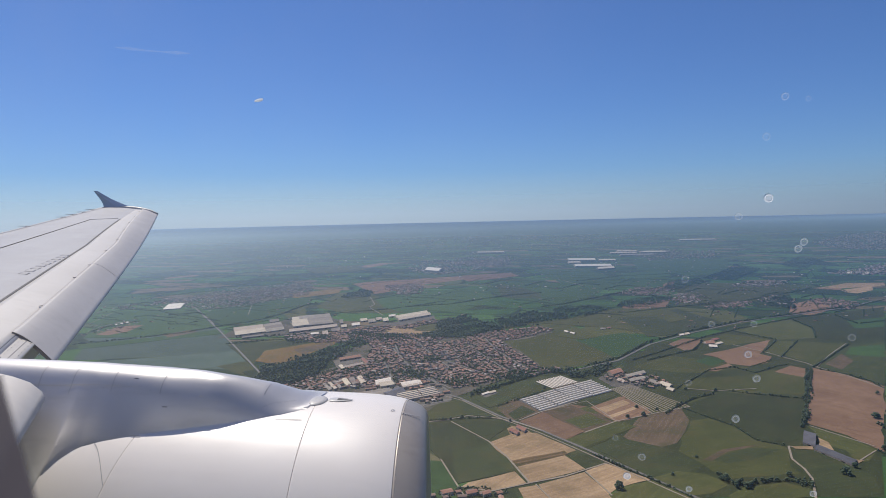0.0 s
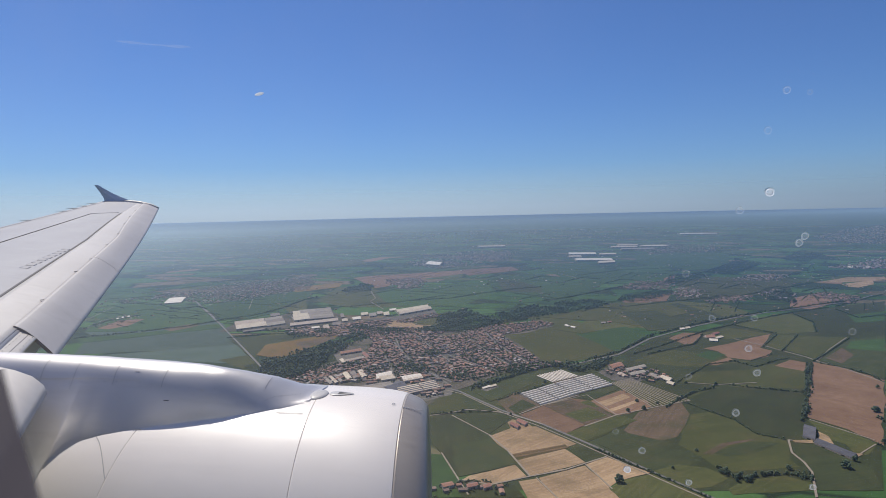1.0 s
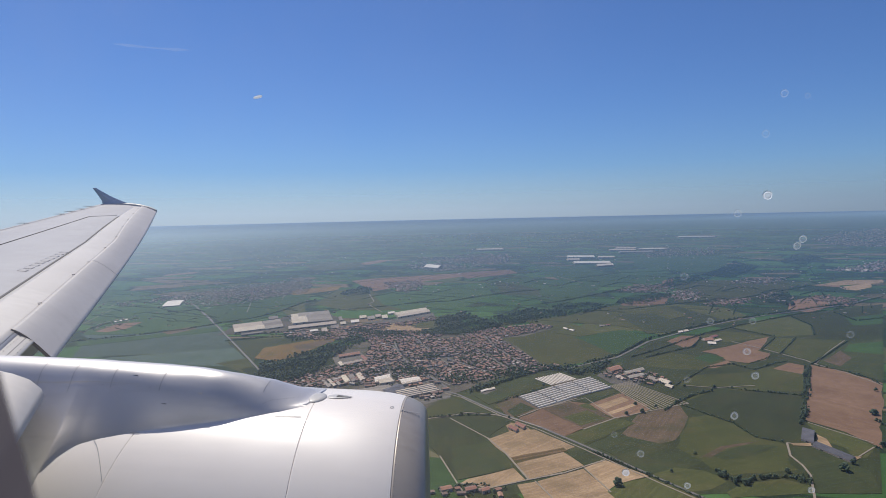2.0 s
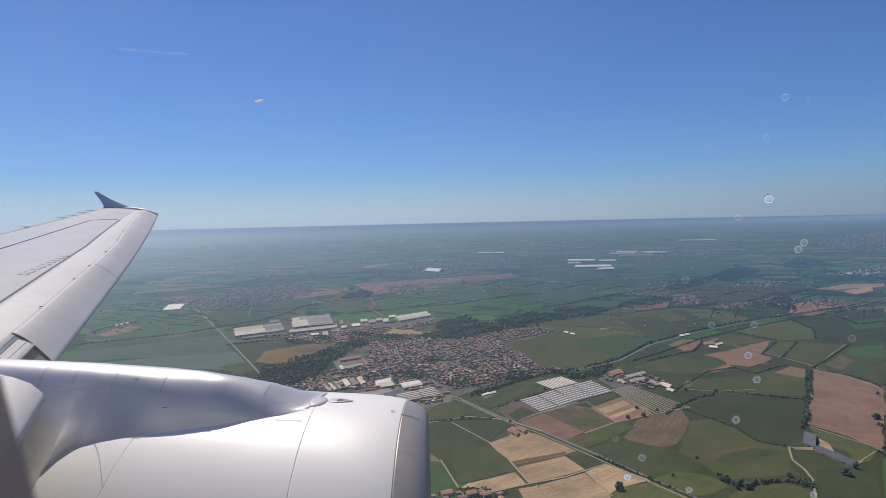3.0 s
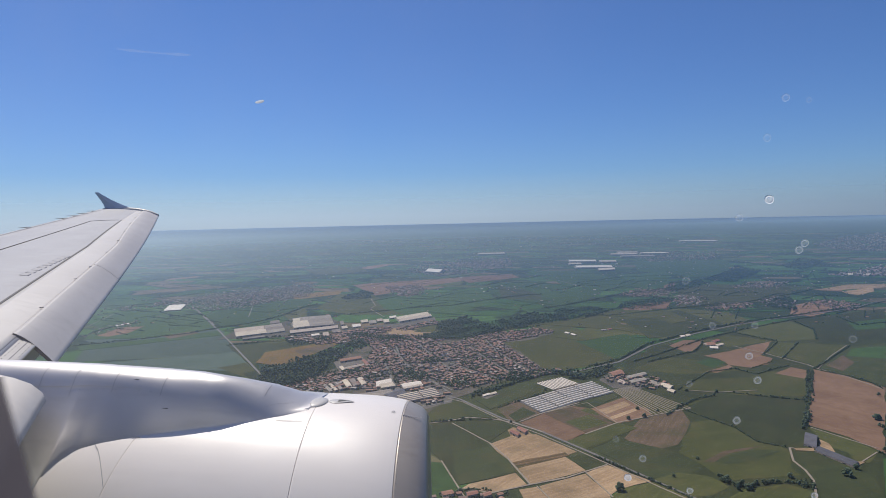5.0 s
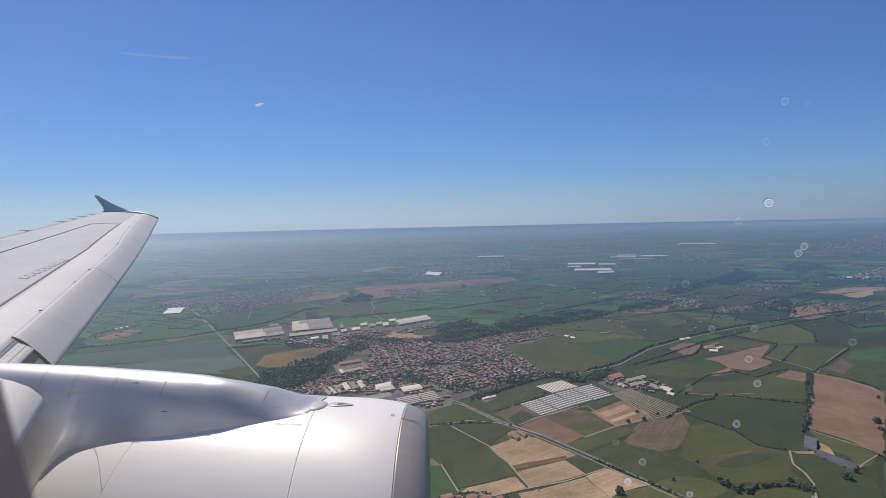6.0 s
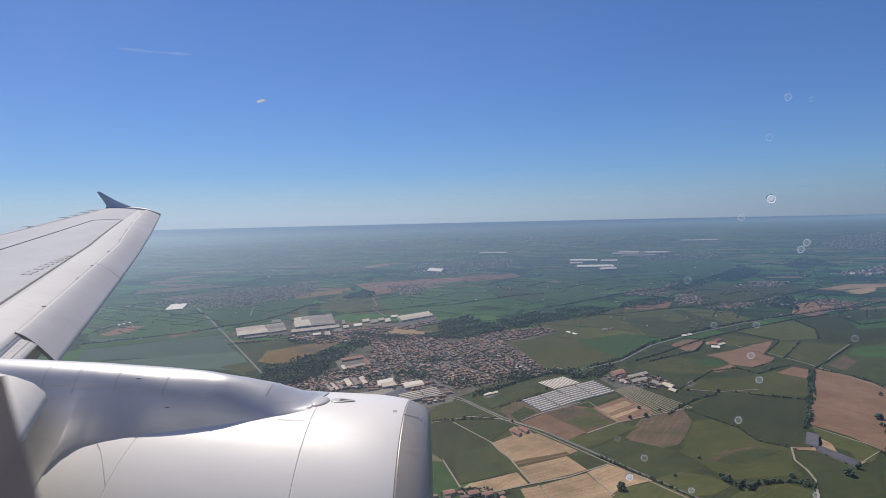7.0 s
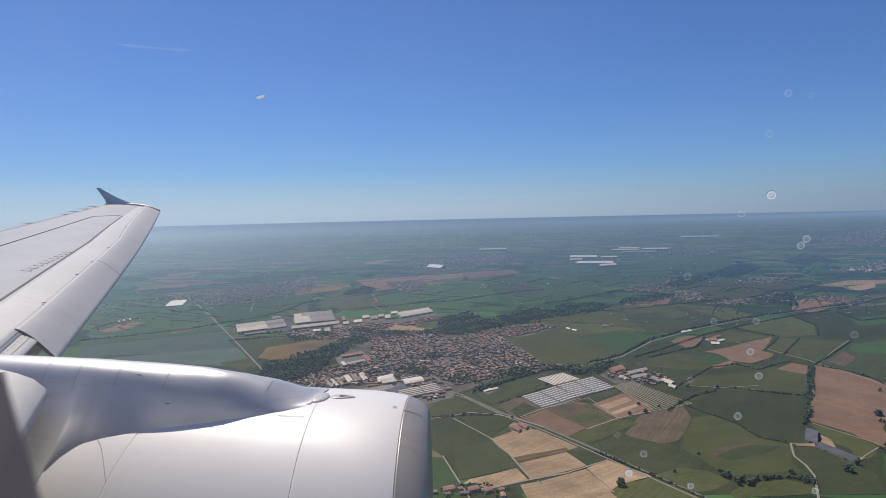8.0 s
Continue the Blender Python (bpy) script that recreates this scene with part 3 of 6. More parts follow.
def hall(kind, l, w, h, x, y, turn, label, bays=1, skylights=0, material="roof_white", lean=0.0):
    """A factory hall or barn: walls, a roof of shallow bays, rooflights and dark door openings."""
    ob = empty(kind)
    ob.matrix_world = Matrix.Translation((x, y, terrain(x, y))) @ Matrix.Rotation(radians(turn), 4, "Z")
    X, Y = l / 2, w / 2
    shear = Matrix(((1, lean, 0, 0), (0, 1, 0, 0), (0, 0, 1, 0), (0, 0, 0, 1)))
    wv = [(sx * X, sy * Y, z) for z in (-2, h) for sx, sy in ((-1, -1), (1, -1), (1, 1), (-1, 1))]
    mesh_ob("wall", wv, box_faces(0), M["wall"], ob)
    bw = w / bays
    for i in range(bays):
        (_, _), (rv, rf) = gable(l, bw - 0.5, 0, 0.2, 0.15)
        roof = mesh_ob("roof", [(a, b - Y + (i + 0.5) * bw, c + h) for a, b, c in rv], rf, M["roof_grey" if bays > 6 and i % 2 else material], ob)
        for k in range(skylights):
            sx = -X + l * (k + 0.5) / skylights
            sv = [(sx + a * 1.2, -Y + (i + 0.5) * bw - bw * 0.25 + b * bw * 0.17, h + bw * 0.035 + c) for c in (0, 0.7) for a, b in ((-1, -1), (1, -1), (1, 1), (-1, 1))]
            mesh_ob("rooflight", sv, box_faces(0), M["roof_bright"], roof)
    for k in range(max(1, int(l / 22))):
        dx = -X + l * (k + 0.5) / max(1, int(l / 22))
        dv = [(dx + a * 2.2, -Y - 0.05 + b * 0.08, c) for c in (0, min(4.5, h * 0.7)) for a, b in ((-1, -1), (1, -1), (1, 1), (-1, 1))]
        mesh_ob("loading_door", dv, box_faces(0), M["glass_dark"], ob)
    for piece in ob.children_recursive:
        piece.data.transform(shear)
    return tagged(ob, label, kind.replace("_", " "), "halls")


TUNNEL = {}


def tunnel(l, w, x, y, turn):
    """A plastic tunnel: film arched over hoops, a low base and closed ends."""
    key = (round(l), round(w))
    if key not in TUNNEL:
        n = 7
        ring = [(math.cos(math.pi * i / n) * w / 2, math.sin(math.pi * i / n) * w * 0.42) for i in range(n + 1)]
        v = [(sx * key[0] / 2, a, b) for sx in (-1, 1) for a, b in ring]
        f = [(i, i + 1, n + 2 + i, n + 1 + i) for i in range(n)] + [tuple(range(n + 1)), tuple(range(2 * n + 1, n, -1))]
        film = bpy.data.meshes.new("film")
        film.from_pydata(v, [], f)
        film.materials.append(M["film"])
        bv = [(sx * key[0] / 2, sy * (w / 2 + 0.1), z) for z in (-0.3, 0.25) for sx, sy in ((-1, -1), (1, -1), (1, 1), (-1, 1))]
        base = bpy.data.meshes.new("base")
        base.from_pydata(bv, [], box_faces(0))
        base.materials.append(M["asphalt"])
        TUNNEL[key] = film, base
    ob = empty("polytunnel", Matrix.Translation((x, y, terrain(x, y) + 0.6)) @ Matrix.Rotation(turn, 4, "Z"))
    for nm, me in zip(("film", "base"), TUNNEL[key]):
        new(nm, me).parent = ob
    return tagged(ob, "long white plastic polytunnel in a row of others", "polytunnel", "polytunnels")


def tunnels(count, w, a, b, c):
    """Tunnels side by side: the first runs from a to b, the last one ends at c."""
    A, B, C = Vector(a), Vector(b), Vector(c)
    step = (C - B) / max(1, count - 1)
    u = (B - A).normalized()
    w = round(0.54 * abs(step.x * u.y - step.y * u.x), 1)
    for i in range(count):
        p, q = A + step * i, B + step * i
        mid = (p + q) / 2
        tunnel((q - p).length, w, mid.x, mid.y, math.atan2(q.y - p.y, q.x - p.x))


def specks(label, count, size, mats, *poly):
    """A far settlement: small blocks with pitched roofs, too far to tell one by one."""
    poly = list(poly)
    xs, ys = [p[0] for p in poly], [p[1] for p in poly]
    V, Fc, kinds = [], [], []
    count = int(1.5 * count)
    tries = 0
    while count and tries < 20000:
        tries += 1
        x, y = rng.uniform(min(xs), max(xs)), rng.uniform(min(ys), max(ys))
        if not inside(x, y, poly):
            continue
        count -= 1
        x, y = x + rng.normal(0, 2.2 * size), y + rng.normal(0, 2.2 * size)
        for _ in range(int(rng.integers(0, 3))):
            s = size * rng.uniform(0.4, 0.8)
            GARDEN.append((x + rng.normal(0, 1.4 * size), y + rng.normal(0, 1.4 * size), s, s * 1.2))
        l, w, h = 0.72 * size * rng.uniform(0.7, 2.2), 0.72 * size * rng.uniform(0.6, 1.1), 0.8 * size * rng.uniform(0.25, 0.5)
        (wv, wf), (rv, rf) = gable(l, w, h, 0.35)
        a = rng.choice([0.1, 0.1 + math.pi / 2]) + rng.normal(0, 0.1)
        n = len(V)
        V += [(x + p * math.cos(a) - q * math.sin(a), y + p * math.sin(a) + q * math.cos(a), terrain(x, y) + r) for p, q, r in wv + rv]
        Fc += [tuple(n + i for i in f) for f in wf] + [tuple(n + len(wv) + i for i in f) for f in rf]
        kinds += [0] * len(wf) + [1 if rng.uniform() < 0.6 else 2] * len(rf)
    ob = mesh_ob("far_houses", V, Fc, M["wall_far"])
    roofs = (M["roof_far"], M["roof_pale"]) if mats == "wall_far" else (M["roof_far"], M["roof_far"]) if mats == "roof_far" else (M[mats], M[mats])
    for m in roofs:
        ob.data.materials.append(m)
    ob.data.polygons.foreach_set("material_index", kinds)
    return tagged(ob, label, "houses", kind="stuff")


TREES = []

# far fields
field("dark", (-165, 787), (-206, 995), (-181, 1083), (1, 1243), (135, 1254), (189, 1082), (133, 766), (7, 672), (-64, 663))
field("soil", (-2040, 3033), (-1918, 3167), (-1926, 3216), (-2049, 3098))
field("soil", (-1106, 3533), (-956, 3742), (-999, 3771), (-1144, 3634))
field("green", (-1445, 3514), (-1147, 3667), (-1063, 3501), (-1314, 3355))
field("soil", (-936, 2851), (-869, 2952), (-368, 3273), (-337, 3178), (-567, 2837), (-674, 2532), (-713, 2456), (-790, 2595))
field("soil", (-494, 3219), (-229, 3395), (-174, 3197), (-396, 2930))
field("emerald", (-290, 2925), (-58, 3018), (64, 2637), (245, 2782), (166, 2482), (32, 2098), (-168, 2314), (-280, 2584))
field("emerald", (-114, 3568), (163, 3551), (266, 3168), (567, 3091), (497, 2773), (243, 2633), (43, 2790))
field("emerald", (449, 3816), (756, 3862), (953, 3728), (830, 3246), (628, 3143), (444, 3525))
field("green", (-882, 2496), (-784, 2574), (-556, 2159), (-429, 1952), (-671, 1946), (-821, 2085))
field("emerald", (-672, 2314), (-630, 2455), (-423, 2452), (-287, 2646), (-210, 2314), (-292, 2004), (-466, 1951), (-578, 2089))
field("dark", (-253, 2801), (-61, 2580), (-45, 2314), (-192, 2346))
field("ochre", (-1082, 2499), (-914, 2662), (-882, 2496), (-1003, 2314))
field("emerald", (-1148, 1985), (-1201, 2264), (-970, 2349), (-881, 2156), (-967, 1801), (-1044, 1820))
field("pale", (-1248, 1492), (-1402, 1808), (-1283, 1930), (-1180, 1933), (-891, 1593), (-979, 1469), (-1112, 1389))
field("pale", (-1157, 1386), (-979, 1469), (-890, 1576), (-737, 1367), (-866, 1297), (-1063, 1237))
field("pale", (-1054, 1210), (-866, 1297), (-737, 1367), (-608, 1194), (-680, 1188), (-938, 1203))
field("green", (-700, 1212), (-658, 1267), (-591, 1172), (-609, 1147))
field("soil", (-1246, 1558), (-1249, 1620), (-1220, 1668), (-1212, 1595))
field("soil", (973, 2614), (1156, 2770), (1048, 2556), (986, 2595))
field("tan", (983, 2614), (1165, 2791), (1313, 2806), (1255, 2684), (1071, 2612))
field("tan", (1048, 2556), (1211, 2685), (1157, 2554), (1060, 2452), (1038, 2486))
field("soil", (743, 2173), (879, 2313), (908, 2175), (722, 1940), (677, 1981))
field("green", (497, 2708), (657, 2834), (942, 2756), (817, 2390), (572, 2171), (386, 2104))
field("soil", (452, 2775), (527, 2936), (471, 2627), (422, 2551))
field("emerald", (-121, 2642), (43, 2767), (127, 2556), (-5, 2346))
field("emerald", (304, 3287), (578, 3461), (552, 3148), (327, 2998))
field("emerald", (-1185, 3022), (-1063, 3193), (-953, 3038), (-1064, 2856))
field("emerald", (-1393, 1878), (-1351, 2034), (-1221, 1932), (-1258, 1747))
field("emerald", (-499, 2491), (-311, 2647), (-244, 2450), (-410, 2250))

# middle ground right of the town
field("olive", (45, 1625), (95, 1771), (191, 1903), (252, 1778), (198, 1633), (104, 1568))
field("dark", (212, 1493), (271, 1549), (288, 1338), (214, 1283), (149, 1278))
field("olive", (95, 1921), (215, 1980), (386, 2104), (517, 2022), (542, 1835), (344, 1656), (263, 1577), (193, 1648), (144, 1729))
field("dark", (242, 1926), (379, 2066), (457, 1786), (344, 1656), (282, 1779))
field("soil", (211, 2101), (318, 2238), (405, 2313), (351, 2103), (222, 2039))
field("green", (-84, 1793), (43, 1836), (134, 2013), (24, 1639), (-34, 1653))
field("olive", (-133, 1519), (-33, 1637), (53, 1657), (88, 1539), (127, 1326), (-5, 1229), (-38, 1264))
field("emerald", (46, 1543), (176, 1647), (218, 1519), (201, 1460), (130, 1337), (89, 1447))
field("green", (96, 1228), (128, 1286), (141, 1254), (104, 1194))
field("dark", (138, 1327), (206, 1455), (282, 1543), (321, 1341), (233, 1276), (155, 1242))
field("dark", (125, 1253), (200, 1413), (455, 1725), (645, 1887), (989, 2113), (335, 712), (125, 686), (80, 815))
field("soil", (256, 1502), (301, 1572), (344, 1567), (305, 1461), (279, 1430))
field("olive", (336, 1560), (420, 1644), (494, 1569), (440, 1533), (383, 1497), (346, 1520))
field("soil", (337, 1317), (331, 1372), (308, 1398), (370, 1448), (437, 1519), (495, 1569), (461, 1490), (423, 1411), (439, 1385), (413, 1328), (372, 1296))
field("green", (446, 1692), (548, 1808), (635, 1858), (640, 1726), (601, 1596), (506, 1570), (473, 1603))
field("green", (438, 1429), (503, 1556), (543, 1552), (463, 1398))
field("green", (469, 1404), (550, 1552), (640, 1532), (518, 1355), (494, 1315))
field("dark", (645, 1877), (741, 1930), (829, 1985), (911, 1945), (793, 1693), (655, 1539), (604, 1596), (646, 1734))
field("emerald", (770, 1844), (897, 1915), (824, 1759), (743, 1730))
field("dark", (499, 1306), (639, 1513), (732, 1563), (553, 1179), (521, 1246))
field("bare", (517, 1326), (586, 1423), (581, 1360), (528, 1281))
field("emerald", (629, 1488), (717, 1530), (654, 1396), (591, 1418))
field("green", (148, 1269), (230, 1381), (312, 1340), (343, 1294), (370, 1286), (276, 1234), (226, 1235))
field("emerald", (278, 1332), (313, 1376), (339, 1342), (301, 1290))
field("soil", (281, 1257), (337, 1317), (340, 1298), (299, 1249))
field("olive", (204, 1118), (246, 1194), (357, 1224), (297, 1127), (258, 1116))
field("green", (283, 1125), (367, 1242), (405, 1271), (441, 1219), (400, 1102), (359, 1098), (290, 1098))
field("soil", (402, 1253), (447, 1306), (468, 1281), (442, 1215))
field("green", (185, 1013), (227, 1076), (263, 1096), (238, 1067), (196, 1020))
field("dark", (195, 1014), (238, 1067), (290, 1098), (393, 1085), (354, 967), (323, 893), (288, 860), (259, 878), (245, 931), (220, 966))
field("bare", (89, 868), (120, 951), (189, 1010), (190, 947), (174, 897), (155, 851), (115, 821))
field("dark", (52, 812), (92, 859), (150, 823), (171, 779), (134, 734), (104, 738))
field("green", (191, 945), (222, 961), (244, 926), (257, 871), (286, 854), (286, 838), (270, 786), (274, 765), (189, 741), (182, 747), (172, 779), (151, 823))
field("dark", (185, 799), (242, 843), (279, 843), (238, 805), (201, 788))
field("bare", (174, 795), (206, 833), (262, 859), (211, 826), (185, 793))
field("green", (102, 730), (138, 757), (168, 752), (180, 738), (185, 723), (162, 699), (134, 690))
field("green", (178, 696), (201, 720), (247, 738), (270, 724), (267, 704), (180, 682))
field("soil", (481, 1291), (520, 1242), (546, 1164), (398, 847), (380, 906), (348, 949))
field("green", (344, 939), (378, 902), (393, 852), (366, 814), (350, 805), (355, 846), (339, 864))
field("dark", (288, 835), (318, 848), (336, 800), (350, 772), (335, 712), (271, 704), (282, 752), (278, 773))

# plots by the polytunnels
field("soil", (-52, 920), (-20, 966), (40, 885), (13, 846))
field("soil", (-20, 966), (49, 1030), (59, 1012), (-6, 946))
field("green", (-6, 946), (59, 1012), (74, 984), (18, 914))
field("bare", (18, 914), (74, 984), (86, 963), (40, 885))
field("dark", (22, 1009), (69, 1061), (107, 1081), (52, 1000))
field("soil", (52, 994), (116, 1079), (145, 1027), (86, 932))
field("dark", (68, 1001), (122, 1066), (124, 1060), (71, 996))
field("soil", (84, 931), (127, 1019), (149, 986), (105, 941))
field("olive", (96, 1108), (128, 1141), (204, 1015), (142, 977))
field("green", (12, 842), (100, 933), (106, 904), (38, 816))
field("green", (-126, 1000), (-39, 1118), (-9, 1099), (-101, 984))
field("olive", (-93, 968), (-63, 1019), (-22, 966), (-60, 921))
field("dark", (-36, 1183), (17, 1231), (106, 1285), (122, 1230), (77, 1176), (46, 1157), (16, 1204))
field("yard", (77, 1176), (101, 1229), (152, 1215), (175, 1168), (138, 1112), (97, 1123))

# near plots and clutter
field("green", (0, 943), (64, 1007), (70, 995), (8, 928))
field("tan", (-76, 904), (-44, 888), (-31, 866), (-62, 858))
field("dark", (66, 1019), (106, 1068), (109, 1061), (69, 1013))

# near fields left of the road
field("green", (-222, 972), (-178, 1008), (-143, 1024), (-110, 966), (-155, 922), (-202, 901))
field("dark", (-153, 998), (-130, 1012), (-67, 931), (-132, 941))
field("dark", (-152, 906), (-97, 923), (-62, 896), (-75, 873), (-90, 832), (-117, 861))
field("emerald", (-174, 757), (-141, 755), (-109, 686), (-92, 642), (-148, 635))
field("dark", (-115, 674), (-98, 687), (-47, 679), (-33, 649), (-98, 641))
field("tan", (-88, 826), (-62, 860), (-28, 871), (25, 810), (10, 795), (-48, 752))
field("strip", (-56, 765), (10, 807), (15, 796), (-46, 748))
field("tan", (-46, 748), (10, 791), (33, 751), (-30, 705), (-38, 726))
field("tan", (-105, 684), (-99, 696), (-49, 734), (-34, 703), (-76, 675))
field("tan", (-20, 700), (32, 741), (56, 680), (64, 658), (-2, 649))
field("tan", (33, 744), (59, 771), (105, 729), (66, 702), (54, 683))
field("tan", (-42, 688), (-23, 698), (1, 650), (-30, 646))
field("dark", (14, 792), (36, 806), (56, 771), (35, 751))
field("olive", (55, 680), (69, 705), (108, 728), (164, 661), (69, 649))

# fields towards the works
field("ochre", (-645, 1268), (-660, 1354), (-592, 1442), (-545, 1531), (-522, 1488), (-551, 1392), (-552, 1264), (-595, 1245))
field("green", (-744, 1379), (-725, 1521), (-640, 1541), (-555, 1562), (-592, 1442), (-664, 1347))
field("olive", (-1001, 2232), (-956, 2314), (-776, 1896), (-819, 1686), (-930, 1730))
field("emerald", (-967, 1801), (-887, 1953), (-768, 1766), (-861, 1666))
field("dark", (-367, 1782), (-310, 1888), (-250, 1711), (-265, 1609), (-372, 1619))
field("tan", (-436, 1616), (-435, 1685), (-386, 1678), (-376, 1603), (-410, 1585))
field("shaded_wood_floor", (-620, 1169), (-584, 1221), (-533, 1344), (-458, 1282), (-427, 1162), (-458, 1096), (-516, 1052))
field("town", (-516, 1052), (-440, 1232), (-500, 1365), (-398, 1540), (-272, 1562), (-143, 1554), (-102, 1473), (-27, 1264), (-87, 1162), (-156, 1050), (-187, 1007), (-204, 909), (-409, 1026))
field("town", (-239, 1534), (-179, 1629), (-34, 1678), (-5, 1638), (-73, 1543), (-139, 1511))
field("yard", (-409, 1026), (-325, 1052), (-300, 1110), (-228, 1117), (-176, 1058), (-169, 1009), (-244, 932), (-347, 966))
field("town", (-870, 1513), (-883, 1611), (-812, 1785), (-813, 1872), (-710, 1898), (-523, 1654), (-545, 1531), (-708, 1553))
field("yard", (-542, 1717), (-459, 1778), (-366, 1908), (-338, 1803), (-440, 1703))

# fields beyond the wing
field("emerald", (-1244, 1492), (-1532, 1963), (-1366, 2007), (-1203, 1971), (-965, 1670), (-1086, 1517))
field("emerald", (-1198, 1411), (-1070, 1494), (-934, 1635), (-888, 1576), (-1021, 1459), (-1146, 1353))
field("soil", (-1246, 1541), (-1274, 1676), (-1212, 1698), (-1186, 1587), (-1206, 1535))
field("bare", (-1054, 1551), (-1007, 1631), (-974, 1598), (-1008, 1513))
field("emerald", (-1156, 1934), (-1131, 2052), (-1088, 2248), (-902, 1892), (-946, 1680))
field("emerald", (-1084, 2248), (-944, 2332), (-860, 2142), (-904, 1904))
field("emerald", (-916, 1627), (-855, 1882), (-811, 1817), (-894, 1646))
field("dark", (-794, 1430), (-604, 1528), (-539, 1532), (-669, 1372), (-622, 1218))
field("ochre", (-639, 1263), (-666, 1366), (-582, 1471), (-537, 1517), (-528, 1460), (-550, 1320), (-576, 1242))
field("bare", (-603, 1389), (-544, 1480), (-524, 1447), (-559, 1331))
field("tan", (-468, 1675), (-422, 1731), (-370, 1645), (-312, 1639), (-336, 1589), (-410, 1585))
field("green", (-378, 1679), (-342, 1783), (-295, 1794), (-266, 1667), (-305, 1623))
# the wet field and plots below the town
field("dark", (-167, 801), (-185, 888), (-145, 923), (-114, 857), (-86, 816), (-47, 735), (-110, 692), (-122, 719), (-149, 773))
field("dark", (-133, 785), (-86, 816), (-49, 738), (-109, 694))
field("dark", (-136, 924), (-97, 920), (-65, 905), (-77, 865), (-102, 847))
field("soil", (-53, 917), (-20, 961), (39, 883), (10, 846))
field("bare", (-18, 964), (15, 1011), (85, 926), (40, 883))
field("green", (12, 929), (48, 965), (74, 928), (36, 894))
field("dark", (37, 1025), (93, 1083), (100, 1064), (53, 1000))
field("soil", (53, 997), (105, 1061), (142, 997), (87, 927))
field("tan", (64, 992), (107, 1042), (117, 1024), (75, 970))
field("tan", (77, 957), (120, 1006), (124, 998), (82, 947))
field("green", (12, 846), (38, 878), (87, 932), (112, 912), (33, 817))

field("dark", (-131, 1025), (-102, 1090), (-30, 1175), (-36, 1096), (-62, 1045), (-102, 978))
field("bare", (-92, 985), (-62, 1038), (-22, 963), (-66, 916))
field("dark", (-72, 950), (-53, 995), (-30, 965), (-60, 924))
field("olive", (2, 1592), (55, 1725), (105, 1582), (62, 1544))
field("green", (-188, 1687), (-76, 1803), (-66, 1755), (-178, 1621))
field("olive", (-68, 1793), (44, 1867), (181, 2063), (345, 2066), (375, 1878), (206, 1649), (163, 1704), (56, 1742))
field("dark", (186, 1882), (286, 1906), (350, 1656), (225, 1589))
field("dark", (62, 1234), (92, 1274), (125, 1253), (100, 1211))

# roads and tracks
road(4.5, (-1335, 2151), (-934, 1635), (-750, 1392), (-585, 1172), (-505, 1053), (-415, 900))
road(4, (-1335, 2151), (-1243, 2036), (-1001, 1727))
farm_track(2, (-182, 1034), (-151, 1014), (-123, 979), (-76, 922), (-21, 869), (35, 804), (115, 708), (166, 649))
road(4.6, (-228, 1105), (-190, 1053), (-158, 1029), (-129, 994), (-80, 935), (-20, 881), (38, 814), (118, 717), (172, 654))
road(6, (-293, 913), (-222, 972), (-178, 1011), (-170, 1018))
farm_track(3, (-204, 891), (-162, 913), (-131, 935), (-88, 929), (-62, 916), (-20, 881))
farm_track(2.4, (-89, 830), (-60, 776), (-30, 703))
farm_track(2.4, (-105, 684), (-71, 676), (-30, 703), (8, 725), (59, 771))
farm_track(1.8, (-30, 703), (8, 727))
farm_track(1.8, (-22, 966), (49, 1030), (86, 932))
farm_track(2.4, (-54, 922), (-22, 966), (36, 1028))
farm_track(2.4, (38, 878), (86, 932), (150, 978), (204, 1015))
farm_track(1.8, (-23, 700), (1, 650))
farm_track(1.8, (33, 744), (58, 681))
farm_track(1.8, (-142, 761), (-93, 648))
farm_track(1.8, (-152, 906), (-89, 830))
road(6, (22, 1222), (127, 1326), (212, 1493), (344, 1656), (471, 1787), (586, 1885), (742, 1993), (898, 2112), (1011, 2242))
farm_track(2.4, (396, 1504), (439, 1429), (464, 1372), (485, 1328), (491, 1296), (519, 1230), (539, 1149))
farm_track(1.8, (491, 1296), (558, 1410), (640, 1532))
farm_track(2.4, (218, 1120), (266, 1110), (334, 1130))
farm_track(2.4, (291, 854), (280, 810), (283, 780), (281, 752), (261, 686))
farm_track(2.4, (291, 854), (307, 848), (322, 846))
farm_track(1.8, (347, 939), (396, 864))
farm_track(1.8, (352, 809), (390, 850))
farm_track(2.4, (-700, 2348), (-628, 2159), (-623, 2075), (-527, 1903))
farm_track(1.8, (-1384, 1661), (-1492, 1925))
farm_track(1.8, (-975, 1890), (-1092, 2154))
farm_track(1.8, (21, 3014), (124, 2720))
farm_track(1.8, (-328, 1486), (-227, 1299))

# works and halls
hall("warehouse", 83, 119, 4, -832, 1618, 45.7, "long low warehouse with a cream sheet roof", 2, 0, "roof_white", 0.27)
hall("warehouse", 55, 125, 3.6, -784, 1669, 52.8, "long warehouse with a weathered grey roof", 3, 0, "roof_mid", 0.45)
hall("factory_hall", 97, 186, 4.5, -708, 1794, 33.2, "large factory hall with a ridged brown-grey roof", 6, 0, "roof_mid", 0.17)
hall("factory_hall", 48, 98, 5.5, -731, 1727, 47.1, "factory block with a cream roof", 1, 0, "roof_white", 0.33)
hall("factory_hall", 137, 41, 4.5, -658, 1652, 40.7, "low front building of a factory with a pale roof", 1, 0, "roof_white", 0.30)
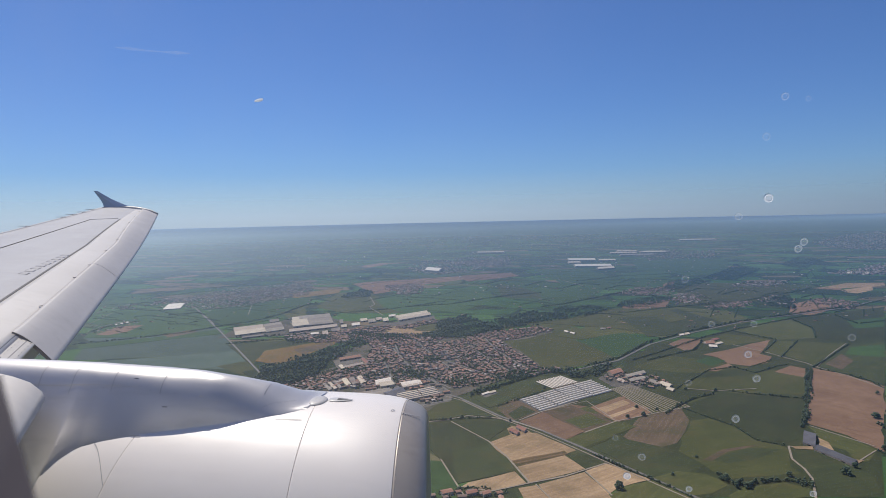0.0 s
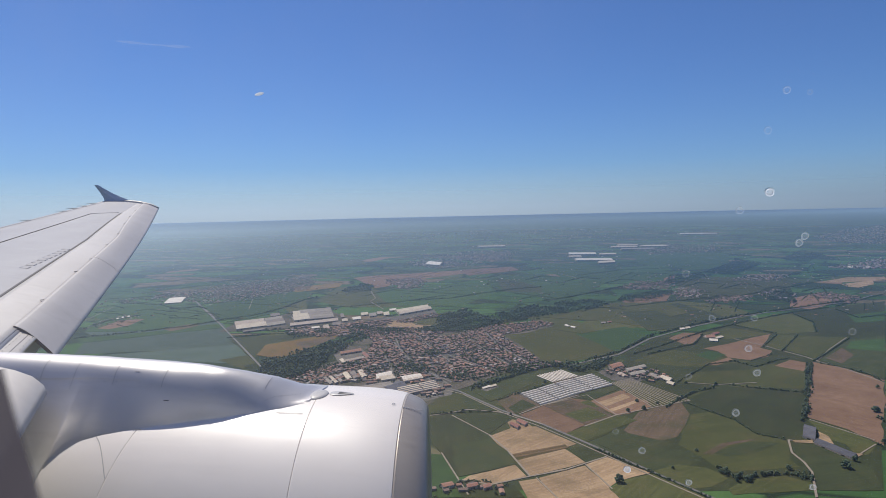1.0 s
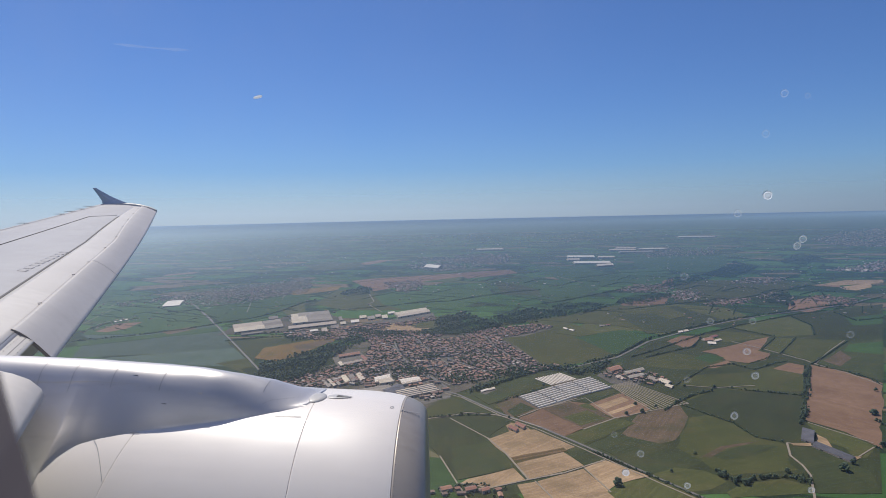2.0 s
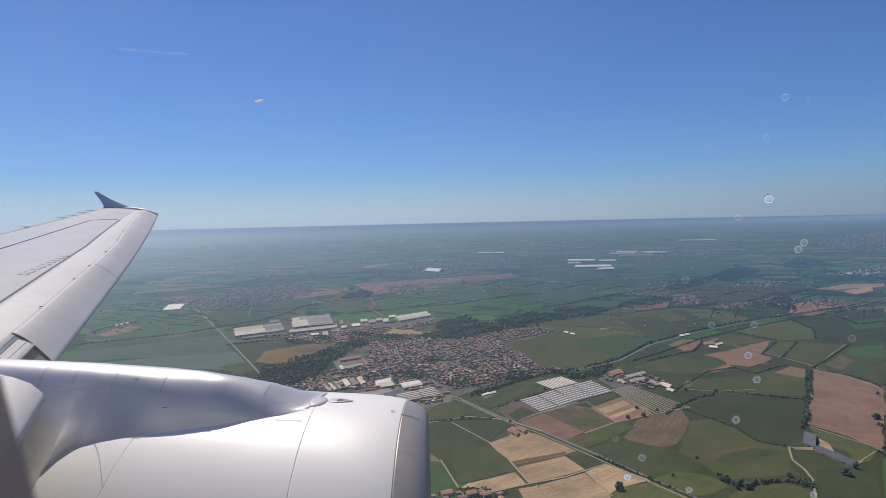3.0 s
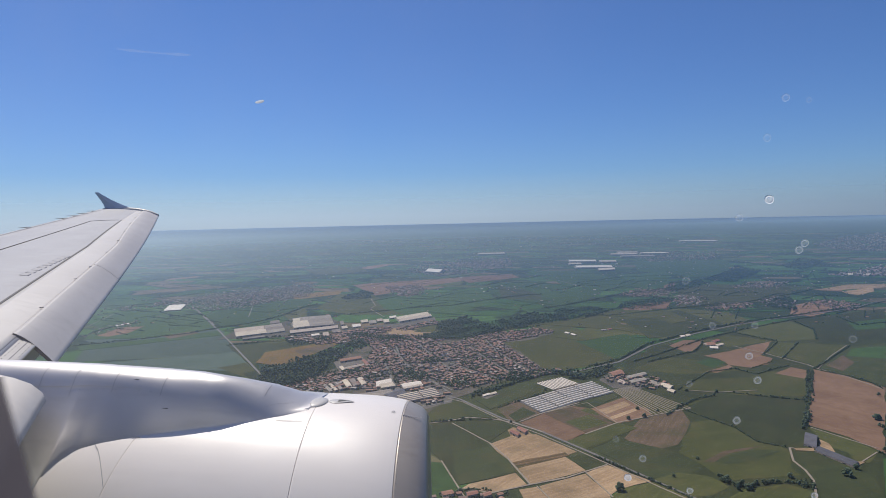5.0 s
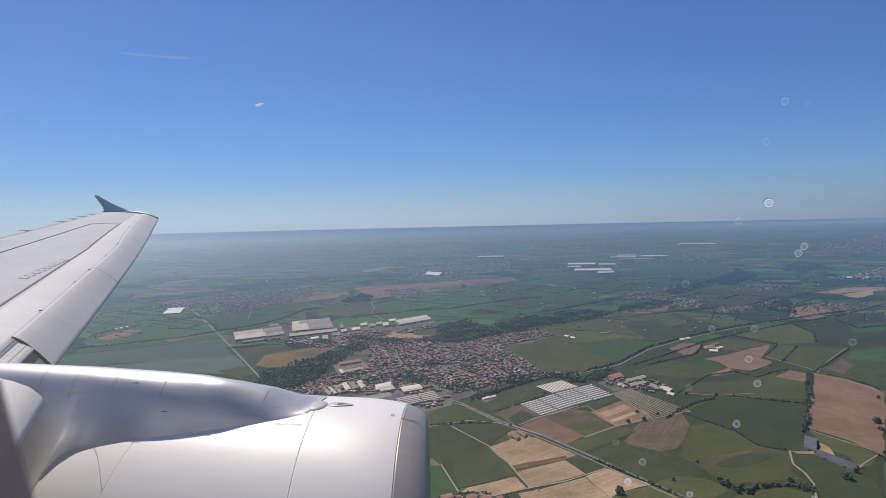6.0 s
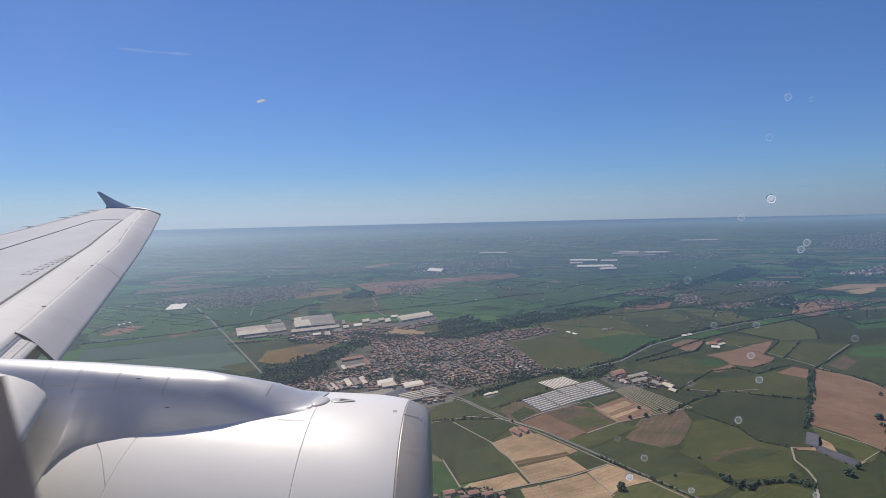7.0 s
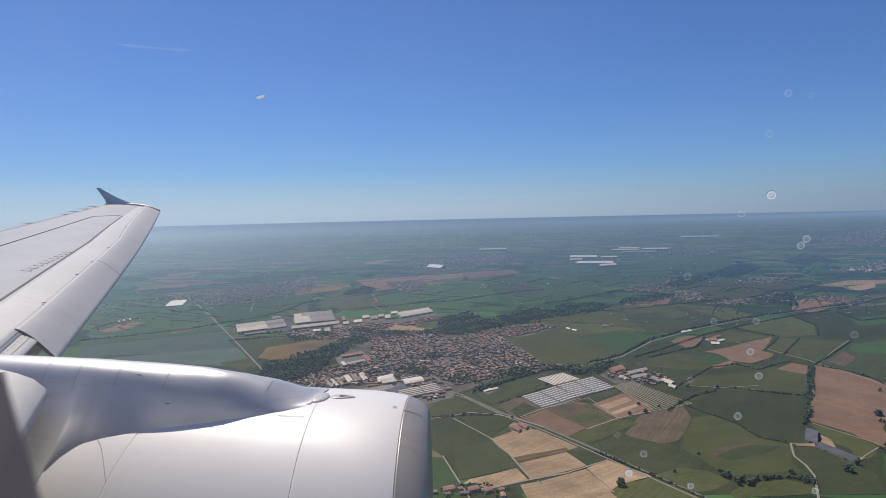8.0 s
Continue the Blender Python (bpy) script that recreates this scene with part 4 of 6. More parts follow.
hall("warehouse", 131, 75, 5, -428, 1883, 54.9, "long warehouse with a pale roof", 2, 0, "roof_white", 0.62)
hall("workshop", 24, 56, 3.5, -778, 1811, 46.7, "small workshop with a cream roof beside the works", 1, 0, "roof_white", 0.35)
hall("workshop", 22, 25, 3.5, -626, 1577, 42.2, "small workshop with a white roof beside the works", 1, 0, "roof_bright", 0.27)
hall("workshop", 15, 51, 3.5, -601, 1588, 42.3, "small workshop with a cream roof beside the works", 1, 0, "roof_white", 0.30)
hall("workshop", 23, 43, 3.5, -589, 1637, 42.4, "small workshop with a weathered grey roof beside the works", 1, 0, "roof_mid", 0.32)
hall("workshop", 17, 37, 3.5, -585, 1693, 43.8, "small workshop with a cream roof beside the works", 1, 0, "roof_white", 0.35)
hall("workshop", 10, 61, 3.5, -618, 1766, 43.0, "small workshop with a weathered grey roof beside the works", 1, 0, "roof_mid", 0.34)
hall("workshop", 25, 38, 3.5, -560, 1724, 43.4, "small workshop with a white roof beside the works", 1, 0, "roof_bright", 0.36)
hall("workshop", 22, 41, 3.5, -560, 1802, 44.1, "small workshop with a cream roof beside the works", 1, 0, "roof_white", 0.39)
hall("workshop", 22, 50, 3.5, -531, 1788, 42.3, "small workshop with a weathered grey roof beside the works", 1, 0, "roof_mid", 0.38)
hall("workshop", 19, 40, 3.5, -519, 1823, 43.9, "small workshop with a cream roof beside the works", 1, 0, "roof_white", 0.43)
hall("workshop", 18, 50, 3.5, -495, 1808, 42.8, "small workshop with a cream roof beside the works", 1, 0, "roof_white", 0.42)
hall("workshop", 23, 32, 3.5, -494, 1884, 43.3, "small workshop with a white roof beside the works", 1, 0, "roof_bright", 0.43)
hall("workshop", 59, 17, 3.5, -776, 1530, 42.6, "small workshop with a weathered grey roof beside the works", 1, 0, "roof_mid", 0.18)
hall("workshop", 28, 44, 3.5, -831, 1774, 46.4, "small workshop with a weathered grey roof beside the works", 1, 0, "roof_mid", 0.31)
hall("warehouse", 56, 142, 3, -1356, 2079, 30.7, "white flat-roofed warehouse standing alone", 4, 0, "roof_bright", 0.09)
hall("barn", 7, 19, 2, -1300, 1694, 63.4, "white barn of a far farm", 1, 0, "roof_bright", 0.47)
hall("barn", 7, 18, 2, -1298, 1715, 64.5, "white barn of a far farm", 1, 0, "roof_bright", 0.50)
hall("barn", 7, 18, 2, -1294, 1736, 65.6, "white barn of a far farm", 1, 0, "roof_bright", 0.53)
hall("factory_hall", 39, 32, 4, -257, 1099, 40.4, "factory office with a white flat roof", 1, 0, "roof_bright", 0.24)
hall("factory_hall", 34, 31, 4, -311, 1110, 49.2, "factory shed with a white roof", 1, 0, "roof_bright", 0.61)
hall("factory_hall", 45, 38, 3.5, -272, 1038, 62.0, "dark low factory wing with a grey roof", 1, 0, "roof_grey", 0.53)
hall("school_block", 50, 22, 4, -437, 1300, 44.8, "long public building with a terracotta roof", 1, 0, "brick_red", 0.40)
hall("school_block", 32, 9, 4, -426, 1214, -58.7, "wing of a public building with a cream roof", 1, 0, "roof_white", -0.70)
hall("school_block", 47, 15, 4, -407, 1230, 50.4, "long public building with a cream roof", 1, 0, "wall", 0.47)
hall("school_block", 45, 9, 4, -395, 1271, -60.9, "wing of a public building with a terracotta roof", 1, 0, "brick_red", -0.70)
field("yard", (-470, 1281), (-425, 1340), (-378, 1247), (-418, 1186))
hall("factory_hall", 51, 7, 3.5, -403, 1067, -56.1, "narrow hall with a pale sheet roof in a row", 1, 0, "roof_mid", -0.60)
hall("factory_hall", 51, 7, 3.5, -396, 1075, -56.6, "narrow hall with a pale sheet roof in a row", 1, 0, "roof_white", -0.61)
hall("factory_hall", 52, 7, 3.5, -389, 1083, -57.1, "narrow hall with a pale sheet roof in a row", 1, 0, "roof_mid", -0.62)
hall("factory_hall", 51, 11, 3.5, -379, 1102, -62.0, "workshop with a cream roof beside the houses", 1, 0, "roof_white", -0.70)
hall("factory_hall", 51, 11, 3.5, -368, 1110, -62.6, "workshop with a cream roof beside the houses", 1, 0, "roof_mid", -0.70)
hall("factory_hall", 52, 11, 3.5, -356, 1120, -63.3, "workshop with a cream roof beside the houses", 1, 0, "roof_white", -0.70)
hall("factory_hall", 61, 38, 4.5, -303, 1030, 38.3, "long factory hall with a grey roof", 3, 0, "roof_mid", 0.16)
hall("factory_hall", 41, 42, 4.5, -242, 1022, 43.9, "factory hall with cream and dark roof strips", 9, 0, "roof_white", 0.30)
hall("factory_hall", 32, 43, 4.5, -214, 1049, 44.5, "factory hall with cream and dark roof strips", 9, 0, "roof_white", 0.34)
hall("factory_hall", 37, 27, 4.5, -255, 1094, 42.4, "factory hall with a white roof", 2, 3, "roof_white", 0.33)
hall("factory_hall", 27, 29, 4.5, -301, 1093, 38.3, "factory hall with a white roof", 2, 0, "roof_white", 0.21)
hall("warehouse", 18, 8, 2, -117, 1055, 53.4, "white shed on a grass field", 1, 0, "roof_bright", 0.70)
hall("warehouse", 15, 9, 2, -106, 1065, 49.7, "white shed on a grass field", 1, 0, "roof_white", 0.68)
field("yard", (-126, 1046), (-105, 1076), (-96, 1066), (-114, 1034))
hall("barn", 19, 9, 3, -57, 867, -51.2, "red-roofed farm barn beside the road", 1, 0, "brick_red", -0.70)
hall("barn", 22, 9, 3, -48, 881, -54.0, "red-roofed farm barn beside the road", 1, 0, "brick_red", -0.70)
hall("farmhouse", 36, 21, 3.5, 112, 1221, 50.1, "farmhouse with an orange tiled roof", 1, 0, "brick_red", 0.70)
hall("barn", 21, 14, 2, 117, 1161, -62.0, "small farm shed with a cream roof", 1, 0, "roof_white", -0.70)
hall("barn", 25, 15, 2, 174, 1156, -61.2, "small farm shed with a green roof", 1, 0, "roof_mid", -0.67)
hall("barn", 16, 13, 2, 192, 1110, -56.4, "small farm shed with a pale roof", 1, 0, "roof_white", -0.66)
hall("barn", 52, 14, 3, 147, 1207, 44.1, "long farm shed with a pale grey roof", 1, 0, "roof_mid", 0.69)
hall("barn", 39, 14, 3, 145, 1170, 41.4, "long farm shed with a pale grey roof", 1, 0, "roof_mid", 0.62)
hall("barn", 25, 18, 3, 189, 1137, -57.1, "farm shed with a pale roof", 1, 0, "roof_white", -0.62)
hall("barn", 16, 45, 2.5, 326, 882, -50.2, "dark grey barn of a lone farm", 1, 0, "roof_grey", -0.54)
hall("barn", 55, 17, 2.2, 334, 826, -64.4, "very long dark grey barn of a lone farm", 1, 0, "roof_grey", -0.57)
hall("farmhouse", 22, 29, 2.5, 350, 1521, 20.1, "farm with pale walls and red roofs", 1, 0, "brick_red", 0.49)
hall("farmhouse", 17, 25, 2.5, 347, 1479, -16.9, "white shed of a farm beside the soil field", 1, 0, "roof_bright", -0.12)
hall("farmhouse", 18, 11, 2, 30, 1646, -58.0, "small white shed at the edge of a meadow", 1, 0, "roof_bright", -0.70)
hall("farmhouse", 18, 12, 2, 45, 1624, -54.2, "small white shed at the edge of a meadow", 1, 0, "roof_bright", -0.70)
hall("farmhouse", 13, 17, 2, 125, 1694, 3.1, "small farm with pale walls", 1, 0, "roof_mid", 0.22)
hall("farmhouse", 14, 12, 2, 141, 1706, 39.2, "small farm with a red roof", 1, 0, "brick_red", 0.70)
hall("farmhouse", 28, 12, 2, 345, 1524, 46.9, "farm shed with a pale roof", 1, 0, "roof_white", 0.70)
hall("farmhouse", 29, 13, 2, 370, 1559, 48.8, "farm with pale walls and red roofs", 1, 0, "brick_red", 0.70)
hall("farmhouse", 28, 12, 2, 367, 1513, 46.2, "farm with pale walls and a grey roof", 1, 0, "roof_white", 0.70)
hall("farmhouse", 14, 17, 2, 306, 1615, 33.7, "white farm building beside the road", 1, 0, "roof_bright", 0.70)
hall("farmhouse", 14, 17, 2, 322, 1630, 36.3, "white farm building beside the road", 1, 0, "roof_white", 0.70)
hall("farmhouse", 13, 9, 3.5, -91, 666, 31.6, "farmhouse with a red-brown roof beside the tan fields", 1, 0, "brick_red", 0.21)
hall("farmhouse", 10, 8, 3.5, -75, 666, 39.8, "farmhouse with a red-brown roof beside the tan fields", 1, 0, "brick_red", 0.32)
hall("farmhouse", 13, 10, 3.5, -118, 664, 32.0, "farmhouse with a red roof among trees", 1, 0, "brick_red", 0.10)

# polytunnels
field("yard", (-61, 1022), (0, 1096), (28, 1151), (45, 1149), (98, 1094), (50, 1049), (-20, 966))
field("bare", (-35, 1146), (11, 1187), (41, 1145), (-3, 1096))
tunnels(11, 7.6, (-33, 1142), (-4, 1101), (38, 1144))
tunnels(8, 7.6, (-57, 1023), (-30, 1053), (1, 1000))
tunnels(8, 7.6, (-29, 1055), (-3, 1087), (29, 1034))
tunnels(8, 7.6, (0, 1091), (29, 1121), (58, 1063))
tunnels(8, 7.6, (31, 1123), (64, 1158), (93, 1097))
farm_track(1.8, (95, 1108), (142, 977))
farm_track(1.8, (98, 1111), (147, 980))
farm_track(1.8, (101, 1113), (153, 984))
farm_track(1.8, (104, 1116), (158, 987))
farm_track(1.8, (107, 1119), (164, 990))
farm_track(1.8, (110, 1121), (170, 994))
farm_track(1.8, (112, 1124), (175, 997))
farm_track(1.8, (115, 1126), (181, 1001))
farm_track(1.8, (118, 1129), (186, 1004))
farm_track(1.8, (121, 1132), (192, 1008))
farm_track(1.8, (124, 1134), (198, 1011))
farm_track(1.8, (127, 1137), (204, 1015))

# the town
road(3.4, (-313, 1159), (-272, 1075), (-236, 999))
road(3.4, (-274, 1221), (-219, 1126), (-176, 1058))
road(3.4, (-371, 1417), (-318, 1293), (-276, 1216))
road(3.4, (-265, 1075), (-225, 1102), (-189, 1075))
road(3.4, (-377, 1456), (-318, 1293), (-288, 1234))
road(3.4, (-343, 1521), (-280, 1380), (-204, 1227))
road(3.4, (-374, 1213), (-305, 1268), (-215, 1300), (-151, 1371))
road(3.4, (-227, 1299), (-145, 1208), (-98, 1161))
road(3.4, (-202, 1467), (-133, 1306), (-85, 1213))
road(3.4, (-406, 1134), (-324, 1158), (-234, 1149), (-180, 1083))
road(3.4, (-280, 1074), (-322, 1194), (-360, 1290))
road(3.4, (-171, 1552), (-130, 1408), (-54, 1239))
road(3.4, (-305, 1545), (-255, 1463), (-158, 1431))
houses(59.6, 9.2, 8.2, True, (0, 1, 2, 3, 4), (-438, 1060), (-424, 1185), (-396, 1287), (-426, 1433), (-284, 1546), (-201, 1301), (-186, 1121), (-285, 1092), (-361, 1066))
houses(41.3, 9.2, 7.9, True, (0, 1, 1, 2, 3), (-200, 1081), (-201, 1301), (-181, 1523), (-132, 1512), (-32, 1264), (-88, 1170), (-179, 1076))
houses(41.3, 9.0, 8.4, False, (0, 1, 1, 3), (-273, 1489), (-185, 1552), (-125, 1512), (-166, 1388), (-201, 1301))
houses(31.5, 9.8, 8.7, False, (0, 1), (-234, 1549), (-164, 1630), (-50, 1720), (2, 1671), (-73, 1558), (-139, 1511))
houses(59.6, 9.3, 8.7, False, (0, 1, 2), (-664, 1525), (-510, 1612), (-276, 1584), (-278, 1517), (-426, 1433), (-474, 1498), (-576, 1457))
houses(71.7, 9.3, 8.7, False, (0, 1, 2), (-505, 1053), (-471, 1128), (-424, 1185), (-409, 1026), (-461, 1004))
houses(-53.4, 11, 10.4, False, (0, 1, 2), (-99, 1177), (-27, 1255), (17, 1244), (-36, 1183))
houses(61.8, 13.2, 12.7, False, (0, 1, 2), (77, 1176), (96, 1228), (180, 1201), (208, 1140), (157, 1114))
houses(34.1, 12, 11, False, (2, 3, 4), (-621, 1512), (-578, 1626), (-531, 1681), (-461, 1720), (-431, 1668), (-498, 1573), (-534, 1502))
houses(34.1, 13, 12, False, (2, 3, 4), (-701, 1538), (-658, 1605), (-604, 1528), (-646, 1481))
houses(52.0, 13, 12, False, (2, 4), (-440, 1703), (-345, 1844), (-326, 1783), (-411, 1651))
houses(28.8, 12, 12, False, (2, 4, 3), (-341, 1068), (-295, 1131), (-234, 1149), (-180, 1083), (-187, 1007), (-202, 986), (-271, 1039))
houses(23.1, 14, 12, True, (0, 1, 2), (-138, 659), (-115, 676), (-65, 677), (-51, 654), (-133, 639))

# groves and hedges
field("tan", (295, 853), (320, 856), (316, 844), (296, 845))
field("tan", (339, 891), (345, 873), (340, 844), (327, 854))
field("tan", (351, 816), (361, 814), (344, 798))
grove(5, 5.5, (465, 1280), (478, 1282), (412, 1103), (357, 968), (335, 929), (334, 933), (399, 1102))
hedge(4, 4, (284, 1112), (323, 1095), (354, 1085), (391, 1075))
hedge(4, 4.5, (162, 974), (185, 1013), (219, 1059), (254, 1088))
hedge(3, 4.5, (181, 752), (193, 732), (202, 723), (220, 735), (255, 744), (274, 730))
grove(5, 5.5, (180, 752), (188, 748), (191, 726), (210, 731), (206, 716), (192, 717), (181, 733))
grove(5, 4.8, (257, 749), (274, 757), (280, 742), (268, 718), (263, 726))
hedge(5, 3.6, (483, 1291), (573, 1422), (644, 1526))
hedge(5, 3.6, (488, 1282), (520, 1242), (538, 1200), (539, 1149))
hedge(5, 3.5, (432, 1418), (500, 1549))
hedge(5, 3.5, (456, 1381), (543, 1545))
hedge(5, 3, (189, 1013), (219, 963), (245, 928), (258, 873), (286, 856))
hedge(5, 4, (442, 1676), (480, 1603), (506, 1570))
hedge(5, 4, (642, 1858), (643, 1726), (602, 1596))
hedge(4, 4, (188, 1331), (256, 1400), (298, 1437), (341, 1553))
hedge(5, 4, (155, 1328), (224, 1414), (357, 1596), (501, 1744), (642, 1877), (803, 1995), (1069, 2284))
hedge(5, 3.5, (204, 1118), (285, 1253), (338, 1284), (367, 1242), (413, 1290), (452, 1321))
hedge(6, 3, (371, 1291), (397, 1317), (426, 1348))
hedge(3, 3, (392, 850), (396, 841))
hedge(4, 4.5, (-1204, 1404), (-1145, 1451), (-1080, 1509), (-1006, 1587), (-961, 1670), (-953, 1699), (-909, 1761), (-886, 1825), (-871, 1917), (-874, 2112), (-860, 2186))
hedge(5, 3.2, (-924, 1654), (-885, 1712), (-857, 1804))
hedge(4, 4, (-801, 1436), (-748, 1475), (-658, 1510), (-604, 1528))
hedge(4, 4.5, (-819, 1516), (-739, 1552), (-684, 1571), (-578, 1626))
hedge(5, 3.5, (-1139, 1711), (-1090, 1723), (-1076, 1775))
hedge(5, 3, (-1663, 2132), (-1542, 2181), (-1501, 2263))
grove(7, 6, (-627, 1527), (-550, 1546), (-510, 1612), (-406, 1570), (-282, 1624), (-260, 1578), (-363, 1512), (-448, 1507), (-530, 1488))
grove(7, 7, (-348, 1542), (-267, 1625), (-199, 1678), (-129, 1753), (-35, 1739), (-124, 1690), (-192, 1613), (-255, 1548))
hedge(4, 4.5, (-123, 1088), (-84, 1122), (-56, 1164), (-30, 1200), (1, 1220))
grove(6, 6.5, (-150, 1093), (-106, 1136), (-57, 1181), (-26, 1218), (-43, 1230), (-89, 1195), (-137, 1141), (-159, 1108))
grove(7.5, 8.2, (-317, 1606), (-330, 1803), (-261, 1911), (-193, 1760), (-74, 1973), (28, 1920), (35, 1836), (-82, 1764), (-164, 1630), (-239, 1534))
grove(7.5, 7.5, (-15, 1219), (17, 1240), (73, 1272), (113, 1300), (103, 1251), (78, 1192), (41, 1173))
grove(6.8, 7.5, (-561, 1087), (-596, 1220), (-533, 1344), (-486, 1535), (-446, 1451), (-470, 1281), (-456, 1147), (-484, 1055))
grove(6.1, 6.1, (-154, 1050), (-87, 1162), (-21, 1241), (1, 1220), (-84, 1122), (-134, 1032))
grove(6.1, 6.1, (-313, 1159), (-268, 1207), (-208, 1185), (-232, 1141), (-290, 1111))
grove(6.1, 5.4, (-373, 1172), (-329, 1221), (-309, 1186), (-352, 1139))
grove(6.1, 5.4, (-215, 1300), (-186, 1346), (-156, 1305), (-186, 1262))
grove(6.1, 5.4, (-210, 1134), (-184, 1170), (-149, 1148), (-171, 1084))
grove(6.8, 6.8, (-398, 1540), (-285, 1640), (-241, 1548), (-363, 1512))
grove(9.5, 8.2, (-830, 2349), (-816, 2596), (-735, 2533), (-704, 2348), (-796, 2314))
grove(8.8, 7.5, (419, 2570), (494, 2889), (649, 3006), (635, 2835), (471, 2569))
grove(8.8, 7.5, (193, 2101), (249, 2283), (419, 2393), (392, 2239), (242, 2064))
grove(9.5, 7.5, (-55, 1917), (32, 2098), (211, 2101), (111, 1922), (27, 1836))
grove(8.8, 8.2, (661, 3005), (949, 3598), (1041, 3438), (758, 2876))
grove(8.8, 8.2, (1158, 3552), (1333, 3735), (1398, 3611), (1214, 3402))
grove(8.8, 8.2, (679, 2240), (817, 2390), (716, 2049), (672, 2108))
grove(8.2, 6.8, (-185, 1552), (-256, 1757), (-268, 1625), (-222, 1513))
hedge(4, 4.8, (-545, 1531), (-495, 1565), (-413, 1539))
grove(7.5, 5.4, (-560, 1530), (-510, 1612), (-406, 1570), (-405, 1510), (-472, 1491))
grove(6.8, 5.4, (-694, 1523), (-555, 1562), (-534, 1502), (-628, 1440))
grove(6.1, 4.8, (-390, 1287), (-353, 1312), (-342, 1270), (-372, 1247))
grove(6.1, 4.8, (-287, 1295), (-249, 1353), (-219, 1322), (-267, 1255))
grove(6.1, 4.8, (-172, 1243), (-131, 1286), (-105, 1258), (-145, 1208))
grove(6.1, 4.8, (-317, 1218), (-282, 1244), (-268, 1207), (-301, 1178))
grove(6.1, 4.8, (-485, 1162), (-432, 1208), (-374, 1213), (-376, 1180), (-450, 1130))
hedge(3.4, 3.6, (44, 799), (118, 714), (155, 669))
hedge(5, 5.4, (62, 1271), (135, 1353), (215, 1519), (348, 1680), (476, 1805), (751, 2016), (908, 2137))
hedge(4.5, 4.8, (-498, 2090), (-354, 2162), (-174, 2397), (-48, 2484))
hedge(4.5, 4.8, (-42, 2097), (33, 2166), (250, 2480), (446, 2668))
hedge(4.5, 4.2, (-656, 1959), (-528, 2050), (-386, 2235))
hedge(4.5, 4.2, (28, 1920), (198, 1968), (386, 2104), (573, 2240))
hedge(4.5, 4.2, (386, 2104), (580, 2198), (845, 2472), (973, 2614))
hedge(4.5, 4.2, (782, 1942), (779, 1799), (865, 1847))
hedge(3.4, 3.6, (-92, 985), (-9, 1092))
hedge(3.4, 3.6, (-188, 903), (-154, 917), (-96, 928))
hedge(3.4, 3.6, (-114, 666), (-97, 682), (-72, 682))
hedge(4, 4.2, (441, 959), (442, 940), (459, 930))
hedge(4.5, 3.6, (-747, 1536), (-694, 1523), (-640, 1541))
hedge(4.5, 3.6, (-1293, 1573), (-1307, 1684), (-1273, 1768))
hedge(4.5, 4.2, (95, 2907), (319, 3164), (599, 3264))
hedge(5, 4.8, (953, 3728), (1209, 3540), (1504, 3606))
hedge(4.5, 4.8, (-1251, 1882), (-1188, 1945), (-1122, 1886))
hedge(5, 4.8, (-303, 2803), (-241, 2975), (-146, 2918))
hedge(5, 4.8, (-125, 2728), (-56, 2889), (32, 2837))
hedge(5, 4.8, (41, 2659), (116, 2810), (196, 2762))
hedge(5, 4.8, (195, 2594), (276, 2737), (350, 2692))
hedge(5, 4.8, (340, 2534), (424, 2669), (492, 2626))
hedge(5, 4.8, (474, 2477), (562, 2605), (626, 2565))
hedge(5, 4.8, (601, 2424), (691, 2546), (750, 2508))
hedge(5, 4.8, (719, 2375), (812, 2490), (867, 2455))
hedge(5, 4.8, (831, 2328), (926, 2438), (977, 2405))
TREES.append((67, 699, 9.8, 11.2))
TREES.append((451, 985, 9, 12.8))
TREES.append((128, 962, 6.8, 8))
TREES.append((104, 949, 6, 7.2))
TREES.append((323, 769, 9, 13.6))
TREES.append((341, 791, 6.8, 8.8))
TREES.append((402, 855, 6.8, 8))
TREES.append((217, 1112, 5.2, 6.4))
TREES.append((264, 1110, 6, 7.2))
TREES.append((204, 718, 6.8, 8))
TREES.append((185, 737, 6.8, 8))
TREES.append((259, 757, 6, 7.2))
TREES.append((152, 992, 4.5, 5.6))
TREES.append((169, 802, 3.8, 4.8))
TREES.append((131, 744, 3.8, 4.8))
TREES.append((-19, 1098, 5.2, 6.4))
TREES.append((-138, 924, 5.2, 6.4))
TREES.append((-66, 916, 4.5, 4.8))
TREES.append((123, 1001, 5.2, 6.4))
TREES.append((512, 1113, 6, 6.4))

# far settlements
specks("far town of pale walls and grey-brown roofs", 999, 5, "wall_far", (-1401, 2076), (-1460, 2315), (-1450, 2609), (-1208, 2968), (-1111, 2833), (-992, 2403), (-1116, 2080), (-1184, 2010))
specks("far town of terracotta roofs", 618, 5, "roof_far", (-1312, 2152), (-1415, 2544), (-1165, 2860), (-988, 2421), (-1132, 2153))
specks("far village of pale and red roofs", 153, 7, "roof_far", (-731, 2747), (-632, 2889), (-555, 2590), (-582, 2400))
specks("far village of pale and red roofs", 153, 7, "wall_far", (-719, 2702), (-615, 2814), (-534, 2491), (-591, 2436))
specks("far town beyond the fields", 561, 8, "wall_far", (-843, 3559), (-800, 3842), (-285, 3978), (-253, 3762), (-389, 3615), (-595, 3289))
specks("far town of red roofs", 306, 7.5, "roof_far", (-637, 3718), (-463, 3976), (-212, 3929), (-268, 3727), (-426, 3653))
